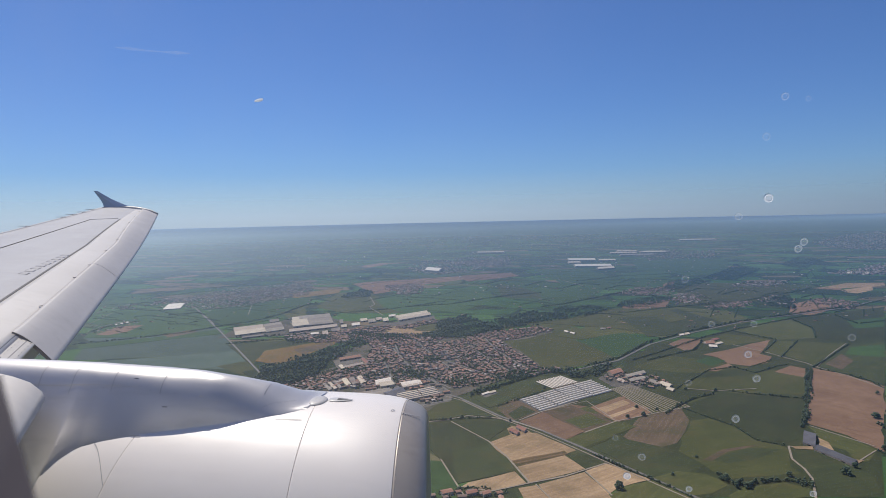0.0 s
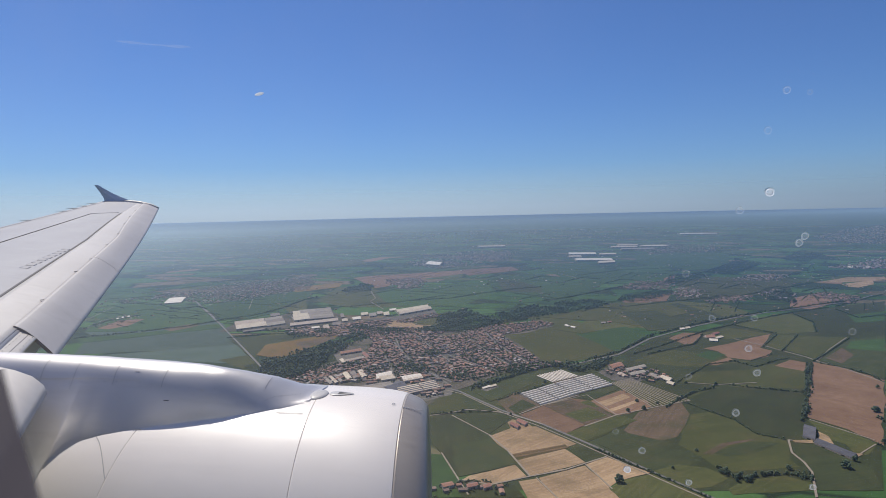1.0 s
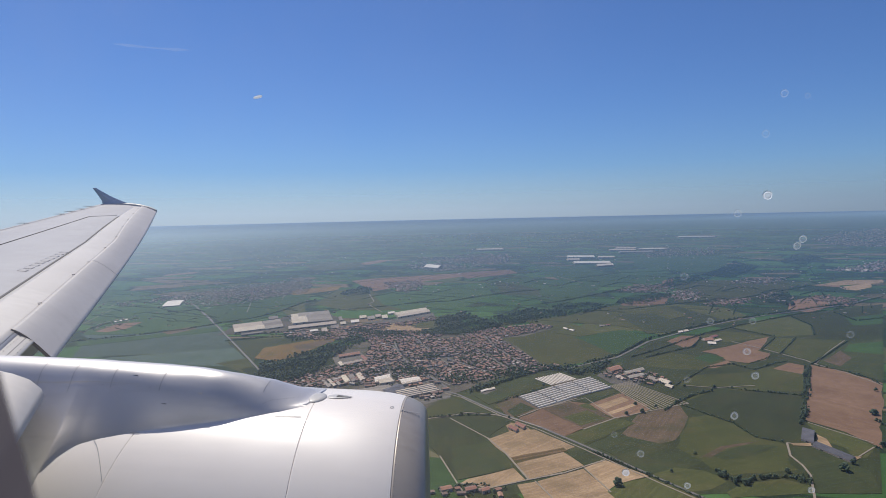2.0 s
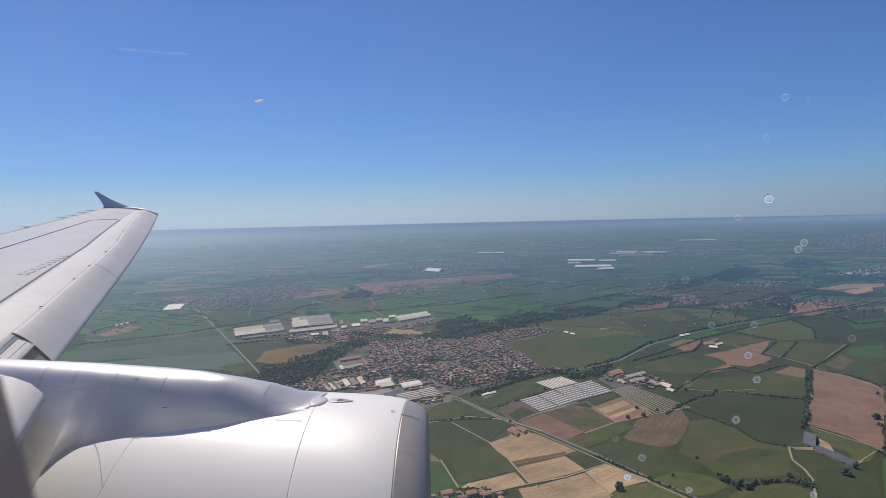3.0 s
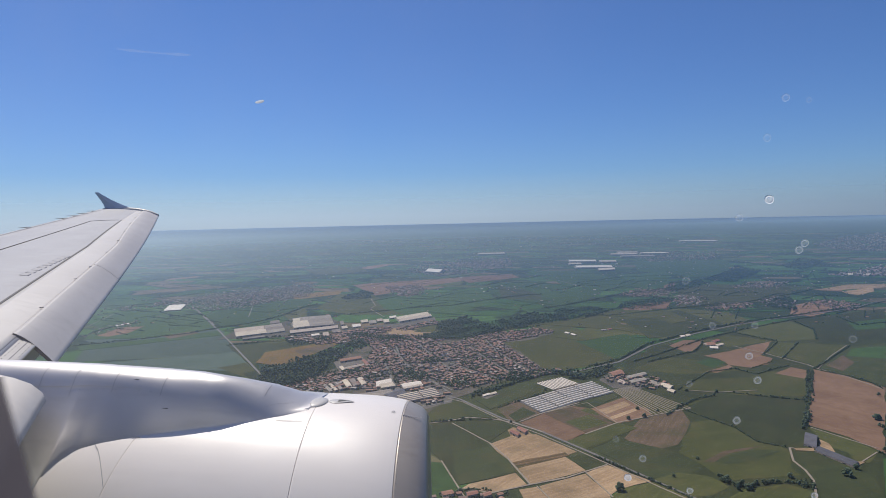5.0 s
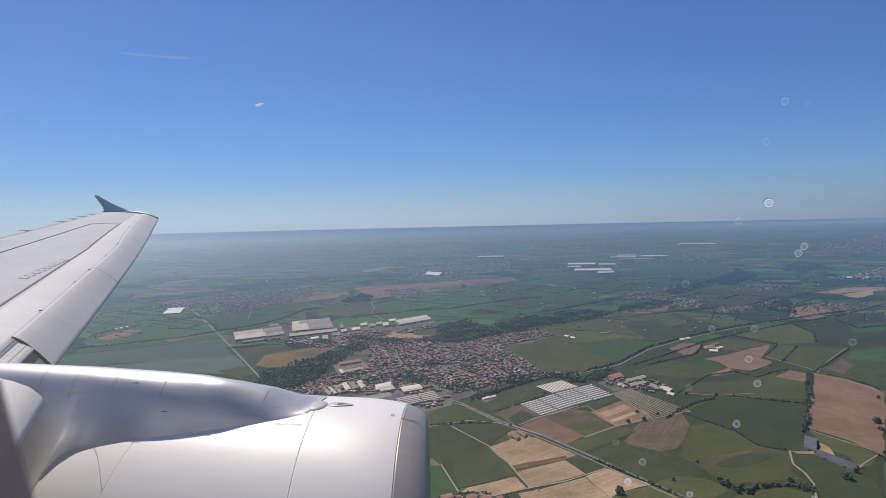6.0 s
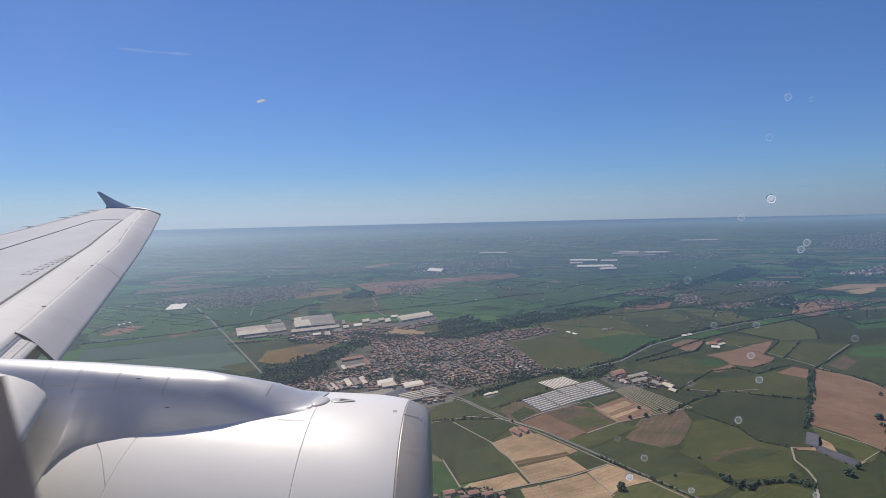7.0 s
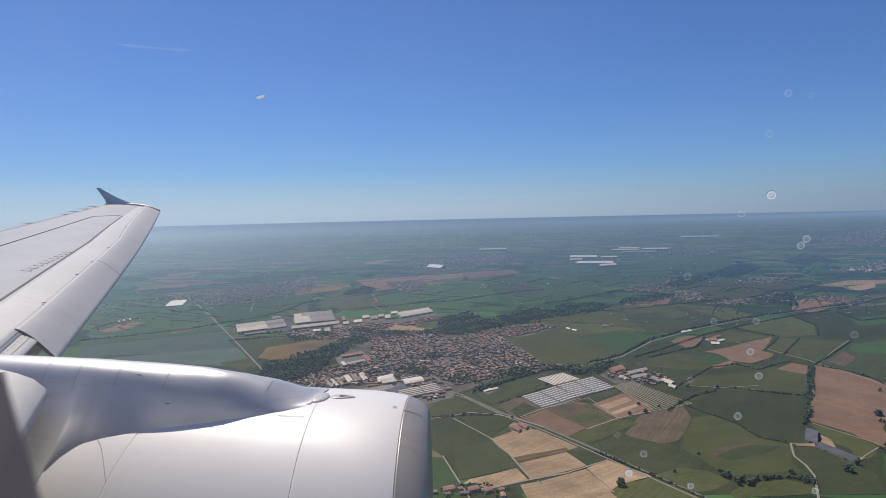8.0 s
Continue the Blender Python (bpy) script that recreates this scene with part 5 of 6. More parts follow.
specks("far town at the foot of the plain", 408, 7, "wall_far", (409, 4042), (682, 4075), (953, 3972), (883, 3806), (542, 3803))
specks("far village in trees", 187, 6.5, "roof_far", (225, 2445), (358, 2670), (460, 2627), (400, 2393))
specks("far village in trees", 153, 6.5, "wall_far", (401, 2239), (448, 2443), (516, 2392), (450, 2170))
specks("far village of red roofs", 136, 6.5, "roof_far", (463, 2068), (562, 2198), (644, 2240), (572, 2107))
specks("far village of pale walls", 102, 6.5, "wall_far", (679, 2240), (756, 2374), (783, 2241), (700, 2146))
specks("far village of red roofs", 187, 6.5, "roof_far", (819, 2200), (896, 2313), (952, 2201), (867, 2075))
specks("far city of pale blocks", 714, 7, "wall_far", (1492, 4013), (1718, 4121), (2019, 4118), (1816, 3701), (1558, 3875))
specks("far city of pale blocks", 272, 10, "wall_far", (1268, 3213), (1602, 3427), (1606, 3271), (1406, 3145))
specks("far settlement beside the road", 102, 7, "wall_far", (691, 2702), (848, 2872), (995, 2912), (826, 2657))
specks("far farms on the plain", 60, 4, "wall_far", (-1277, 1531), (-1344, 1683), (-1321, 1822), (-1249, 1748), (-1242, 1576))
specks("far farms on the plain", 40, 4, "wall_far", (-1572, 2030), (-1615, 2148), (-1568, 2149), (-1474, 2004))
specks("far settlement by the white warehouse", 102, 7, "wall_far", (-1497, 2150), (-1535, 2315), (-1414, 2280), (-1381, 2151))
specks("far works and farms", 153, 9, "wall_far", (-1353, 4341), (-321, 4521), (464, 4578), (1118, 4238), (68, 4200), (-1060, 4159))
specks("far works and farms", 102, 6, "wall_far", (-2055, 3447), (-1904, 3962), (-1195, 3823), (-1355, 3461))
hall("warehouse", 124, 110, 4.5, -669, 3533, -39.4, "far white warehouse with a bright roof", 1, 0, "roof_bright", -0.70)
hall("warehouse", 170, 49, 4.5, -403, 4072, 6.3, "far long warehouse with a bright roof", 1, 0, "roof_white", -0.33)
hall("warehouse", 156, 66, 4.5, 161, 3845, -4.8, "far distribution hall with a white roof", 1, 0, "roof_bright", -0.21)
hall("warehouse", 71, 54, 4.5, 116, 3764, 9.7, "far distribution hall with a pale roof", 1, 0, "roof_white", 0.00)
hall("warehouse", 199, 76, 4.5, 214, 3657, 0.6, "far distribution hall with a white roof", 1, 0, "roof_bright", -0.17)
hall("warehouse", 103, 70, 4.5, 280, 3565, 28.1, "far distribution hall with a pale roof", 1, 0, "roof_white", 0.48)
hall("warehouse", 94, 58, 4.5, 307, 3820, -0.9, "far distribution hall with a pale roof", 1, 0, "roof_white", -0.10)
hall("warehouse", 154, 47, 4.5, 418, 4010, -2.1, "far distribution hall with a pale roof", 1, 0, "roof_white", -0.22)
hall("warehouse", 195, 40, 4.5, 492, 3948, 3.2, "far distribution hall with a grey roof", 1, 0, "roof_mid", -0.07)
hall("warehouse", 163, 39, 4.5, 598, 4017, -1.4, "far distribution hall with a pale roof", 1, 0, "roof_white", -0.17)
hall("warehouse", 217, 31, 4.5, 902, 4273, -10.0, "far row of white halls", 1, 0, "roof_bright", -0.70)
hall("warehouse", 118, 48, 4.5, 444, 4053, -0.5, "far warehouse with a pale roof", 1, 0, "roof_white", -0.24)
hall("warehouse", 130, 47, 4.5, 598, 4014, -2.9, "far warehouse with a pale roof", 1, 0, "roof_white", -0.23)
hall("warehouse", 21, 55, 3.5, 1351, 3205, -4.1, "far hall with a pale roof", 1, 0, "roof_white", 0.42)
hall("warehouse", 21, 44, 3.5, 1397, 3225, -4.4, "far hall with a pale roof", 1, 0, "roof_mid", 0.45)
hall("warehouse", 20, 49, 3.5, 1423, 3197, -4.5, "far hall with a pale roof", 1, 0, "roof_white", 0.45)
hall("warehouse", 20, 39, 3.5, 1469, 3214, -8.9, "far hall with a pale roof", 1, 0, "roof_mid", 0.40)
specks("scattered farms and sheds over the far plain", 170, 6, "wall_far", (-1558, 1873), (-2233, 3382), (-1060, 4159), (68, 4200), (-168, 2314), (-946, 2083), (-1056, 1585))
specks("scattered farms and sheds over the far plain", 170, 6, "wall_far", (-158, 2164), (68, 4200), (1824, 3905), (911, 1945), (371, 1657), (25, 1723))
specks("scattered farms with red roofs", 90, 6, "roof_far", (-1251, 1882), (-1060, 4159), (1824, 3905), (911, 1945), (25, 1723))
specks("bright sheet roofs on the far plain", 50, 8, "roof_bright", (-1970, 2976), (-1060, 4159), (1824, 3905), (1333, 2850), (38, 2483))
wood("small garden trees among the houses of the town", GARDEN, "trees", "garden_trees")
tagged(mesh_ob("town_walls", FAR_W[0], FAR_W[1], M["wall_far"]), "pale walls of the far rows of town houses", "houses", kind="stuff")
tagged(mesh_ob("town_roofs", FAR_R[0], FAR_R[1], M["roof_far"]), "terracotta roofs of the far rows of town houses", "houses", kind="stuff")
for i, (x, y, h, w) in enumerate(TREES):
    make_tree(h, w, i).matrix_world = Matrix.Translation((x, y, terrain(x, y))) @ Matrix.Rotation(i * 1.3, 4, "Z")


def far_hedges(count):
    """Thin hedgerows and single trees all over the farther plain, along the two directions of its field pattern."""
    out = []
    for i in range(count):
        r, a = rng.uniform(1950, 3800), rng.uniform(-0.62, 0.82)
        x, y = -r * math.sin(a + 0.1), r * math.cos(a + 0.1)
        turn = (-0.4 if rng.uniform() < 0.65 else 1.17) + rng.normal(0, 0.12)
        n = int(rng.uniform(25, 130))
        for k in range(n):
            if rng.uniform() < 0.12:
                continue
            s = rng.uniform(1.2, 3.0) if rng.uniform() < 0.85 else rng.uniform(3.0, 4.6)
            d = (k - n / 2) * 2.6
            out.append((x + d * math.cos(turn) + rng.normal(0, 0.9), y + d * math.sin(turn) + rng.normal(0, 0.9), s, s * 1.1))
    wood("thin hedgerows and single trees over the far plain", out, "hedgerow", "far_hedgerows")


far_hedges(230)

# ================= the airliner =================
def aircraft_paint(name, a, b, rough, coat=0.3, metal=0.0, dirt=0.35, streak=0.0):
    """Aircraft skin: paint with faint blotches, grime streaked along the flow, and slight unevenness of the sheet."""
    n = Nodes(name)
    o = n.coord("Object")
    flow = n.t.nodes.new("ShaderNodeMapping")
    flow.inputs["Scale"].default_value = (0.6, 6.0, 6.0)
    n.link(o, flow.inputs["Vector"])
    blot = n.noise(o, 1.3, 5)
    grime = n.noise(flow.outputs[0], 2.0, 6, 0.65)
    fine = n.noise(o, 40.0, 3)
    c = n.mix(n.ramp(blot, [(0.35, (0, 0, 0)), (0.7, (1, 1, 1))]), a, b)
    c = n.mix(n.math("MULTIPLY", n.ramp(grime, [(0.5, (0, 0, 0)), (0.75, (1, 1, 1))]), dirt), c, tuple(0.72 * v for v in a))
    n.base(c, n.math("ADD", n.math("MULTIPLY", grime, 0.16), rough - 0.08), metal)
    n.b.inputs["Coat Weight"].default_value = coat
    n.b.inputs["Coat Roughness"].default_value = 0.18
    n.bump(n.math("ADD", n.math("MULTIPLY", blot, 1.0), n.math("MULTIPLY", fine, 0.02)), 0.12, 0.03)
    return n.m


PAINT = {
    "wing": aircraft_paint("wing_grey_paint", (0.295, 0.29, 0.31), (0.345, 0.34, 0.36), 0.55, 0.05),
    "slat": aircraft_paint("slat_light_grey_paint", (0.475, 0.44, 0.41), (0.53, 0.495, 0.465), 0.5, 0.05),
    "nose": aircraft_paint("bare_leading_edge", (0.59, 0.54, 0.475), (0.66, 0.61, 0.545), 0.45, 0.1),
    "cowl": aircraft_paint("cowl_white_paint", (0.85, 0.785, 0.73), (0.90, 0.84, 0.785), 0.44, 0.15, 0.0, 0.2),
    "pylon": aircraft_paint("pylon_silver_paint", (0.62, 0.59, 0.575), (0.70, 0.67, 0.655), 0.38, 0.0, 0.45, 0.4),
    "fairing": aircraft_paint("fairing_grey_paint", (0.50, 0.48, 0.46), (0.56, 0.54, 0.52), 0.45, 0.05),
    "lip": aircraft_paint("bare_metal_lip", (0.37, 0.325, 0.285), (0.44, 0.39, 0.345), 0.42, 0.0, 0.3, 0.5),
    "hull": aircraft_paint("hull_white_paint", (0.62, 0.62, 0.63), (0.68, 0.68, 0.69), 0.35, 0.3, 0.0, 0.2),
    "seam": plain("dark_seam", (0.045, 0.045, 0.05), (0.07, 0.07, 0.075), 8.0, 0.7),
    "fence": aircraft_paint("fence_blue_grey_paint", (0.46, 0.53, 0.64), (0.52, 0.59, 0.70), 0.45, 0.2),
    "mark": plain("faded_marking", (0.31, 0.305, 0.32), (0.36, 0.355, 0.37), 8.0, 0.6),
    "stencil": plain("worn_stencil", (0.29, 0.285, 0.305), (0.335, 0.33, 0.35), 8.0, 0.6),
    "rib": plain("rib_grey", (0.15, 0.14, 0.135), (0.20, 0.185, 0.18), 6.0, 0.6),
    "fan": plain("dark_duct", (0.05, 0.05, 0.055), (0.09, 0.09, 0.1), 3.0, 0.5),
}

BASE = Vector((0, 0, ALT))
airliner = empty("airliner", Matrix.Translation(BASE))
tagged(airliner, "white and silver jet airliner wing and engine in flight", "airliner")


def leading(l):
    return -4.086 - 0.5843 * (l - 4.6) + 0.10 * math.sin(math.pi * max(0.0, min(1.0, (l - 4.6) / 10.7))), -1.099 + 0.1279 * (l - 4.6)


def trailing(l):
    return -8.9 - 0.2867 * max(0.0, l - 4.75), 0.519 + 0.131 * (l - 15.3)


def thick(l):
    return 0.13 - 0.03 * (l - 4.6) / 10.7


def foil(c):
    c = max(c, 0.0)
    return 5 * (0.2969 * math.sqrt(c) - 0.126 * c - 0.3516 * c * c + 0.2843 * c ** 3 - 0.1015 * c ** 4)


def skin(l, c, up=0.0, side=1):
    """A point of the wing's skin at the span station l and the chord fraction c."""
    (x0, z0), (x1, z1) = leading(l), trailing(l)
    s = thick(l) * (x0 - x1) * foil(c) * (1 if side > 0 else -0.55)
    return Vector((x0 + (x1 - x0) * c, l, z0 + (z1 - z0) * c + s + up))


def span(a, b, n):
    return [a + (b - a) * i / (n - 1) for i in range(n)]


def loft(name, rows, material, parent, label="", closed=True, caps=True, smooth=True):
    """A skin over rows of points that all have the same count."""
    n = len(rows[0])
    verts = [p for r in rows for p in r]
    faces = []
    for i in range(len(rows) - 1):
        for k in range(n if closed else n - 1):
            q = (k + 1) % n
            faces.append((i * n + k, i * n + q, (i + 1) * n + q, (i + 1) * n + k))
    if caps and closed:
        k = len(verts)
        verts = verts + [p.copy() for p in rows[0]] + [p.copy() for p in rows[-1]]
        faces += [tuple(range(k, k + n)), tuple(range(k + 2 * n - 1, k + n - 1, -1))]
    bm = bmesh.new()
    vs = [bm.verts.new(v) for v in verts]
    for f in faces:
        try:
            bm.faces.new([vs[i] for i in f])
        except ValueError:
            pass
    ob = part(name, bm, material, parent, label, smooth)
    if smooth and caps:
        for p in ob.data.polygons:
            if len(p.vertices) > 4:
                p.use_smooth = False
    return ob


wing = empty("wing")
wing.parent = airliner
tagged(wing, label="swept grey wing with lowered slats")

def slat_end(l):
    """Chord fraction at which the slats end."""
    return 0.080 + 0.0052 * (l - 4.6) if l < 9.5 else 0.106 + 0.0294 * (l - 9.5)


def gap_line(l):
    """Chord fraction of the dark gap behind the fixed nose."""
    return 0.174 + 0.0108 * (l - 5.2) if l < 8.9 else 0.214 + 0.0256 * (l - 8.9)


# the wing box behind the slats
us = [0.0, 0.01, 0.03, 0.06, 0.10, 0.16, 0.24, 0.34, 0.46, 0.60, 0.75, 0.88, 1.0]
rows = []
for l in span(2.0, 15.3, 40):
    s = slat_end(l) - 0.012
    cs = [s + (1 - s) * u for u in us]
    rows.append([skin(l, c, -0.012) for c in cs] + [skin(l, c, 0, -1) for c in reversed(cs)])
loft("wing_skin", rows, PAINT["wing"], wing)
rows = []
for l in span(2.0, 4.58, 8):
    rows.append([skin(l, 0.038 + 0.046 * t, -0.02) for t in span(1, 0, 9)] + [skin(l, 0.038 + 0.046 * t, -0.035) for t in span(0, 1, 5)])
loft("fixed_nose", rows, PAINT["nose"], wing, "riveted fixed leading edge over the pylon")
for i in range(14):
    for c in (0.043, 0.061):
        bm = bmesh.new()
        bmesh.ops.create_icosphere(bm, subdivisions=1, radius=0.004, matrix=Matrix.Translation(skin(3.5 + 0.075 * i, c, -0.018)))
        part("rivet", bm, PAINT["seam"], wing)


def patch(name, l0, l1, c0, c1, up, material, label="", n=12, m=5, thickness=0.02):
    """A thin panel that follows the wing's upper skin between two lines of chord fraction."""
    fa, fb = (c0 if callable(c0) else lambda l: c0), (c1 if callable(c1) else lambda l: c1)
    rows = []
    for l in span(l0, l1, n):
        a, b = fa(l), fb(l)
        rows.append([skin(l, c, up) for c in span(a, b, m)] + [skin(l, c, up - thickness) for c in span(b, a, m)])
    return loft(name, rows, material, wing, label)


# the bright fixed nose between slats and the dark gap
patch("panel_line", 2.6, 4.58, 0.0510, 0.0522, -0.0185, PAINT["rib"], "", 12, 2, 0.006)
patch("leading_edge_panel", 2.6, 14.98, lambda l: slat_end(l) - 0.006, gap_line, -0.004, PAINT["nose"], "pale bare leading edge strip", 40, 8, 0.01)
patch("spoiler_gap", 2.6, 12.75, gap_line, lambda l: gap_line(l) + 0.036 / (leading(l)[0] - trailing(l)[0]), -0.003, PAINT["seam"], "dark gap line", 30, 3, 0.012)
patch("panel_line", 5.0, 12.45, 0.585, 0.591, -0.004, PAINT["seam"], "dark hinge line", 20, 2, 0.01)
patch("panel_line", 12.44, 12.8, lambda l: 0.59 - 0.24 * (l - 12.44) / 0.36, lambda l: 0.598 - 0.24 * (l - 12.44) / 0.36, -0.004, PAINT["mark"], "", 6, 2, 0.01)
for i in range(9):
    patch("stencil_bar", 6.5 + 0.17 * i, 6.6 + 0.17 * i, 0.232 - 0.002 * i, 0.262 - 0.002 * i, -0.0095, PAINT["stencil"], "", 5, 5, 0.003)


# slats: thin curved shells ahead of the wing nose, with cut ends
def slat(l0, l1, n):
    rows = []
    for l in span(l0, l1, n):
        e = slat_end(l)
        a, b = skin(l, 0.0), skin(l, e, 0.010)
        tan = skin(l, e + 0.01) - skin(l, e)
        slope = tan.z / tan.x
        up = []
        for t in span(1, 0, 12):
            p = a.lerp(b, t)
            straight = b.z + (p.x - b.x) * slope
            p.z = straight - (straight - a.z) * (1 - t) ** 2.2 if t > 0 else a.z
            up.append(p)
        low = [a + Vector((-0.02, 0, -0.025)), a + Vector((-0.07, 0, -0.03))]
        inner = [q + Vector((-0.012, 0, -0.03 if i < 3 else -0.012)) for i, q in enumerate(list(reversed(up))[2::3])]
        rows.append(up + low + inner)
    ob = loft("slat", rows, PAINT["slat"], wing, "light grey leading edge slat", True, False)
    for r, s in ((rows[0], -0.002), (rows[-1], 0.002)):
        bm = bmesh.new()
        bm.faces.new([bm.verts.new(p + Vector((0, s, 0))) for p in r])
        bmesh.ops.triangulate(bm, faces=bm.faces[:])
        part("end_rib", bm, PAINT["rib"], ob, "dark end rib of the slat")
    return ob


for a, b in ((4.50, 7.595), (7.607, 15.2)):
    slat(a, b, 24)
for l in (5.32, 6.64, 7.44, 8.6, 9.8, 11.0, 12.2, 13.4, 14.5):
    bm = bmesh.new()
    bmesh.ops.create_cube(bm, size=1, matrix=Matrix.Translation(skin(l, slat_end(l) + 0.004, 0.010)) @ Matrix.Rotation(-0.5, 4, "Z") @ Matrix.Diagonal((0.015, 0.032, 0.007, 1)))
    part("slat_track", bm, PAINT["rib"], wing, "small dark slat track end")

# trailing edge fairings that stick out behind the wing
for l in (11.5, 13.0, 13.5, 14.0, 14.5):
    x, z = trailing(l)
    rows = []
    for t in span(0, 1, 8):
        r = 0.009 * math.sin(math.pi * (0.12 + 0.86 * t)) + 0.003
        rows.append([Vector((x + 0.12 - 0.30 * t, l + 2 * r * math.cos(a), z + 0.01 + 0.6 * r * math.sin(a))) for a in span(0, 2 * math.pi * 7 / 8, 8)])
    loft("flap_fairing", rows, PAINT["wing"], wing)

# the fence at the wing tip: an arrow of thin plate above and below the tip
rows = []
for z, xa, xb in ((-0.35, -11.9, -12.1), (0.25, -10.95, -12.02), (0.50, -11.18, -11.95), (0.60, -11.45, -11.98), (0.72, -11.72, -12.06), (0.86, -11.98, -12.17), (0.945, -12.13, -12.24)):
    th = 0.022 if z < 0.9 else 0.012
    rows.append([Vector((xa, 15.31, z)), Vector(((xa + xb) / 2, 15.31 - th, z)), Vector((xb, 15.31, z)), Vector(((xa + xb) / 2, 15.31 + th, z))])
loft("wingtip_fence", rows, PAINT["fence"], wing, "blue-grey painted wingtip fence", smooth=False)
rows = []
for t in span(0, 1, 9):
    r = 0.05 * math.sin(math.pi * min(1, 0.15 + 0.85 * t)) + 0.012
    rows.append([skin(15.3, 0.02 + 0.96 * t, -0.03) + Vector((0, r * math.cos(a) + 0.01, r * 1.2 * math.sin(a))) for a in span(0, 2 * math.pi * 7 / 8, 8)])
loft("tip_cap", rows, PAINT["slat"], wing)

# inboard slat end in front of the pylon
rows = []
for l in span(1.6, 3.36, 8):
    x, z = -3.09 - 0.62 * (l - 3.36), -1.01 + 0.10 * (l - 3.36)
    pts = [(-0.62, 0.15), (-0.42, 0.125), (-0.22, 0.09), (-0.10, 0.055), (-0.02, 0.0), (0.0, -0.05), (-0.03, -0.09), (-0.11, -0.16), (-0.20, -0.24), (-0.30, -0.33), (-0.36, -0.3), (-0.46, -0.05)]
    rows.append([Vector((x + a, l, z + b)) for a, b in pts])
# warm nose paint here puts light bounced off the hull into the colour
loft("inboard_slat", rows, PAINT["nose"], wing, "inboard slat end with warm bounced light in its paint")

# ---- engine ----
nacelle = empty("engine_nacelle")
nacelle.parent = airliner
tagged(nacelle, label="white jet engine nacelle with a bare metal lip")
AX_Y, AX_Z = 4.1, -2.37
SEG = 96


def lean_at(x):
    """How far a station of the nacelle leans forward on its inboard side, per metre of radius."""
    table = ((-0.85, 0.19), (-1.0, 0.135), (-1.59, 0.12), (-2.62, -0.06), (-3.2, 0.04))
    for (xa, a), (xb, b) in zip(table, table[1:]):
        if xb <= x <= xa:
            return a + (b - a) * (x - xa) / (xb - xa)
    return 0.19 if x > -0.85 else 0.04


def ring(x, r, seg=SEG):
    return [Vector((x - lean_at(x) * r * math.cos(2 * math.pi * k / seg), AX_Y + r * math.cos(2 * math.pi * k / seg), AX_Z + r * math.sin(2 * math.pi * k / seg))) for k in range(seg)]


def turned(name, prof, material, label="", parent=None):
    """A body turned about the engine's axis, with crisp edges where its wall turns inward."""
    rows = []
    for i, (x, r) in enumerate(prof):
        rows.append(ring(x, r))
        if i + 1 < len(prof) and abs(prof[i + 1][0] - x) < 1e-6:
            rows.append(ring(x, prof[i + 1][1] - 0.001))
    return loft(name, rows, material, parent or nacelle, label, True, False)


turned("inlet_lip", [(-1.3, 0.86), (-1.1, 0.865), (-0.98, 0.89), (-0.90, 0.93), (-0.862, 0.975), (-0.85, 1.005), (-0.862, 1.035), (-0.90, 1.068), (-0.95, 1.09), (-1.0, 1.106), (-1.0112, 1.1085), (-1.0112, 1.05)], PAINT["lip"], "grey bare metal inlet lip")
turned("inlet_cowl", [(-1.013, 1.05), (-1.013, 1.110), (-1.015, 1.1105), (-1.06, 1.121), (-1.14, 1.133), (-1.25, 1.142), (-1.4, 1.147), (-1.59, 1.15), (-1.5965, 1.15), (-1.5965, 1.08)], PAINT["cowl"], "white inlet cowl")
turned("fan_cowl", [(-1.599, 1.08), (-1.599, 1.15), (-1.601, 1.15), (-1.8, 1.151), (-2.1, 1.152), (-2.4, 1.150), (-2.613, 1.148), (-2.6185, 1.148), (-2.6185, 1.08)], PAINT["cowl"], "white fan cowl door")
turned("reverser_cowl", [(-2.621, 1.08), (-2.621, 1.148), (-2.623, 1.148), (-2.8, 1.146), (-2.98, 1.145), (-3.158, 1.141), (-3.16, 1.141), (-3.16, 1.10), (-2.8, 1.08)], PAINT["cowl"], "white reverser cowl")
turned("inner_duct", [(-0.95, 1.05), (-2.0, 1.085), (-3.0, 1.07)], PAINT["mark"], "grey inner barrel")
turned("fan_face", [(-1.31, 0.87), (-1.33, 0.4), (-1.1, 0.06), (-1.05, 0.005)], PAINT["fan"], "dark fan with spinner")
turned("core_cowl", [(-2.9, 0.75), (-3.6, 0.66), (-4.3, 0.5), (-4.6, 0.4)], PAINT["lip"], "bare metal core cowl")


def on_cowl(x, angle, r=1.152):
    a = radians(angle)
    return Vector((x, AX_Y + r * math.cos(a), AX_Z + r * math.sin(a)))


# rivets round the lip, latches, service marks, the cooling scoop
for i in range(34):
    a = 70 + 2.4 * i
    bm = bmesh.new()
    bmesh.ops.create_icosphere(bm, subdivisions=1, radius=0.0021, matrix=Matrix.Translation(on_cowl(-0.998 - lean_at(-1.0) * 1.106 * math.cos(radians(a)), a, 1.106)))
    part("rivet", bm, PAINT["seam"], nacelle)
for i in range(8):
    bm = bmesh.new()
    bmesh.ops.create_cube(bm, size=1, matrix=Matrix.Translation(on_cowl(-0.985 + 0.016 * i, 97 - 0.2 * i, 1.110 - 0.004 * i)) @ Matrix.Diagonal((0.005, 0.02, 0.004, 1)))
    part("drain_slot", bm, PAINT["mark"], nacelle)


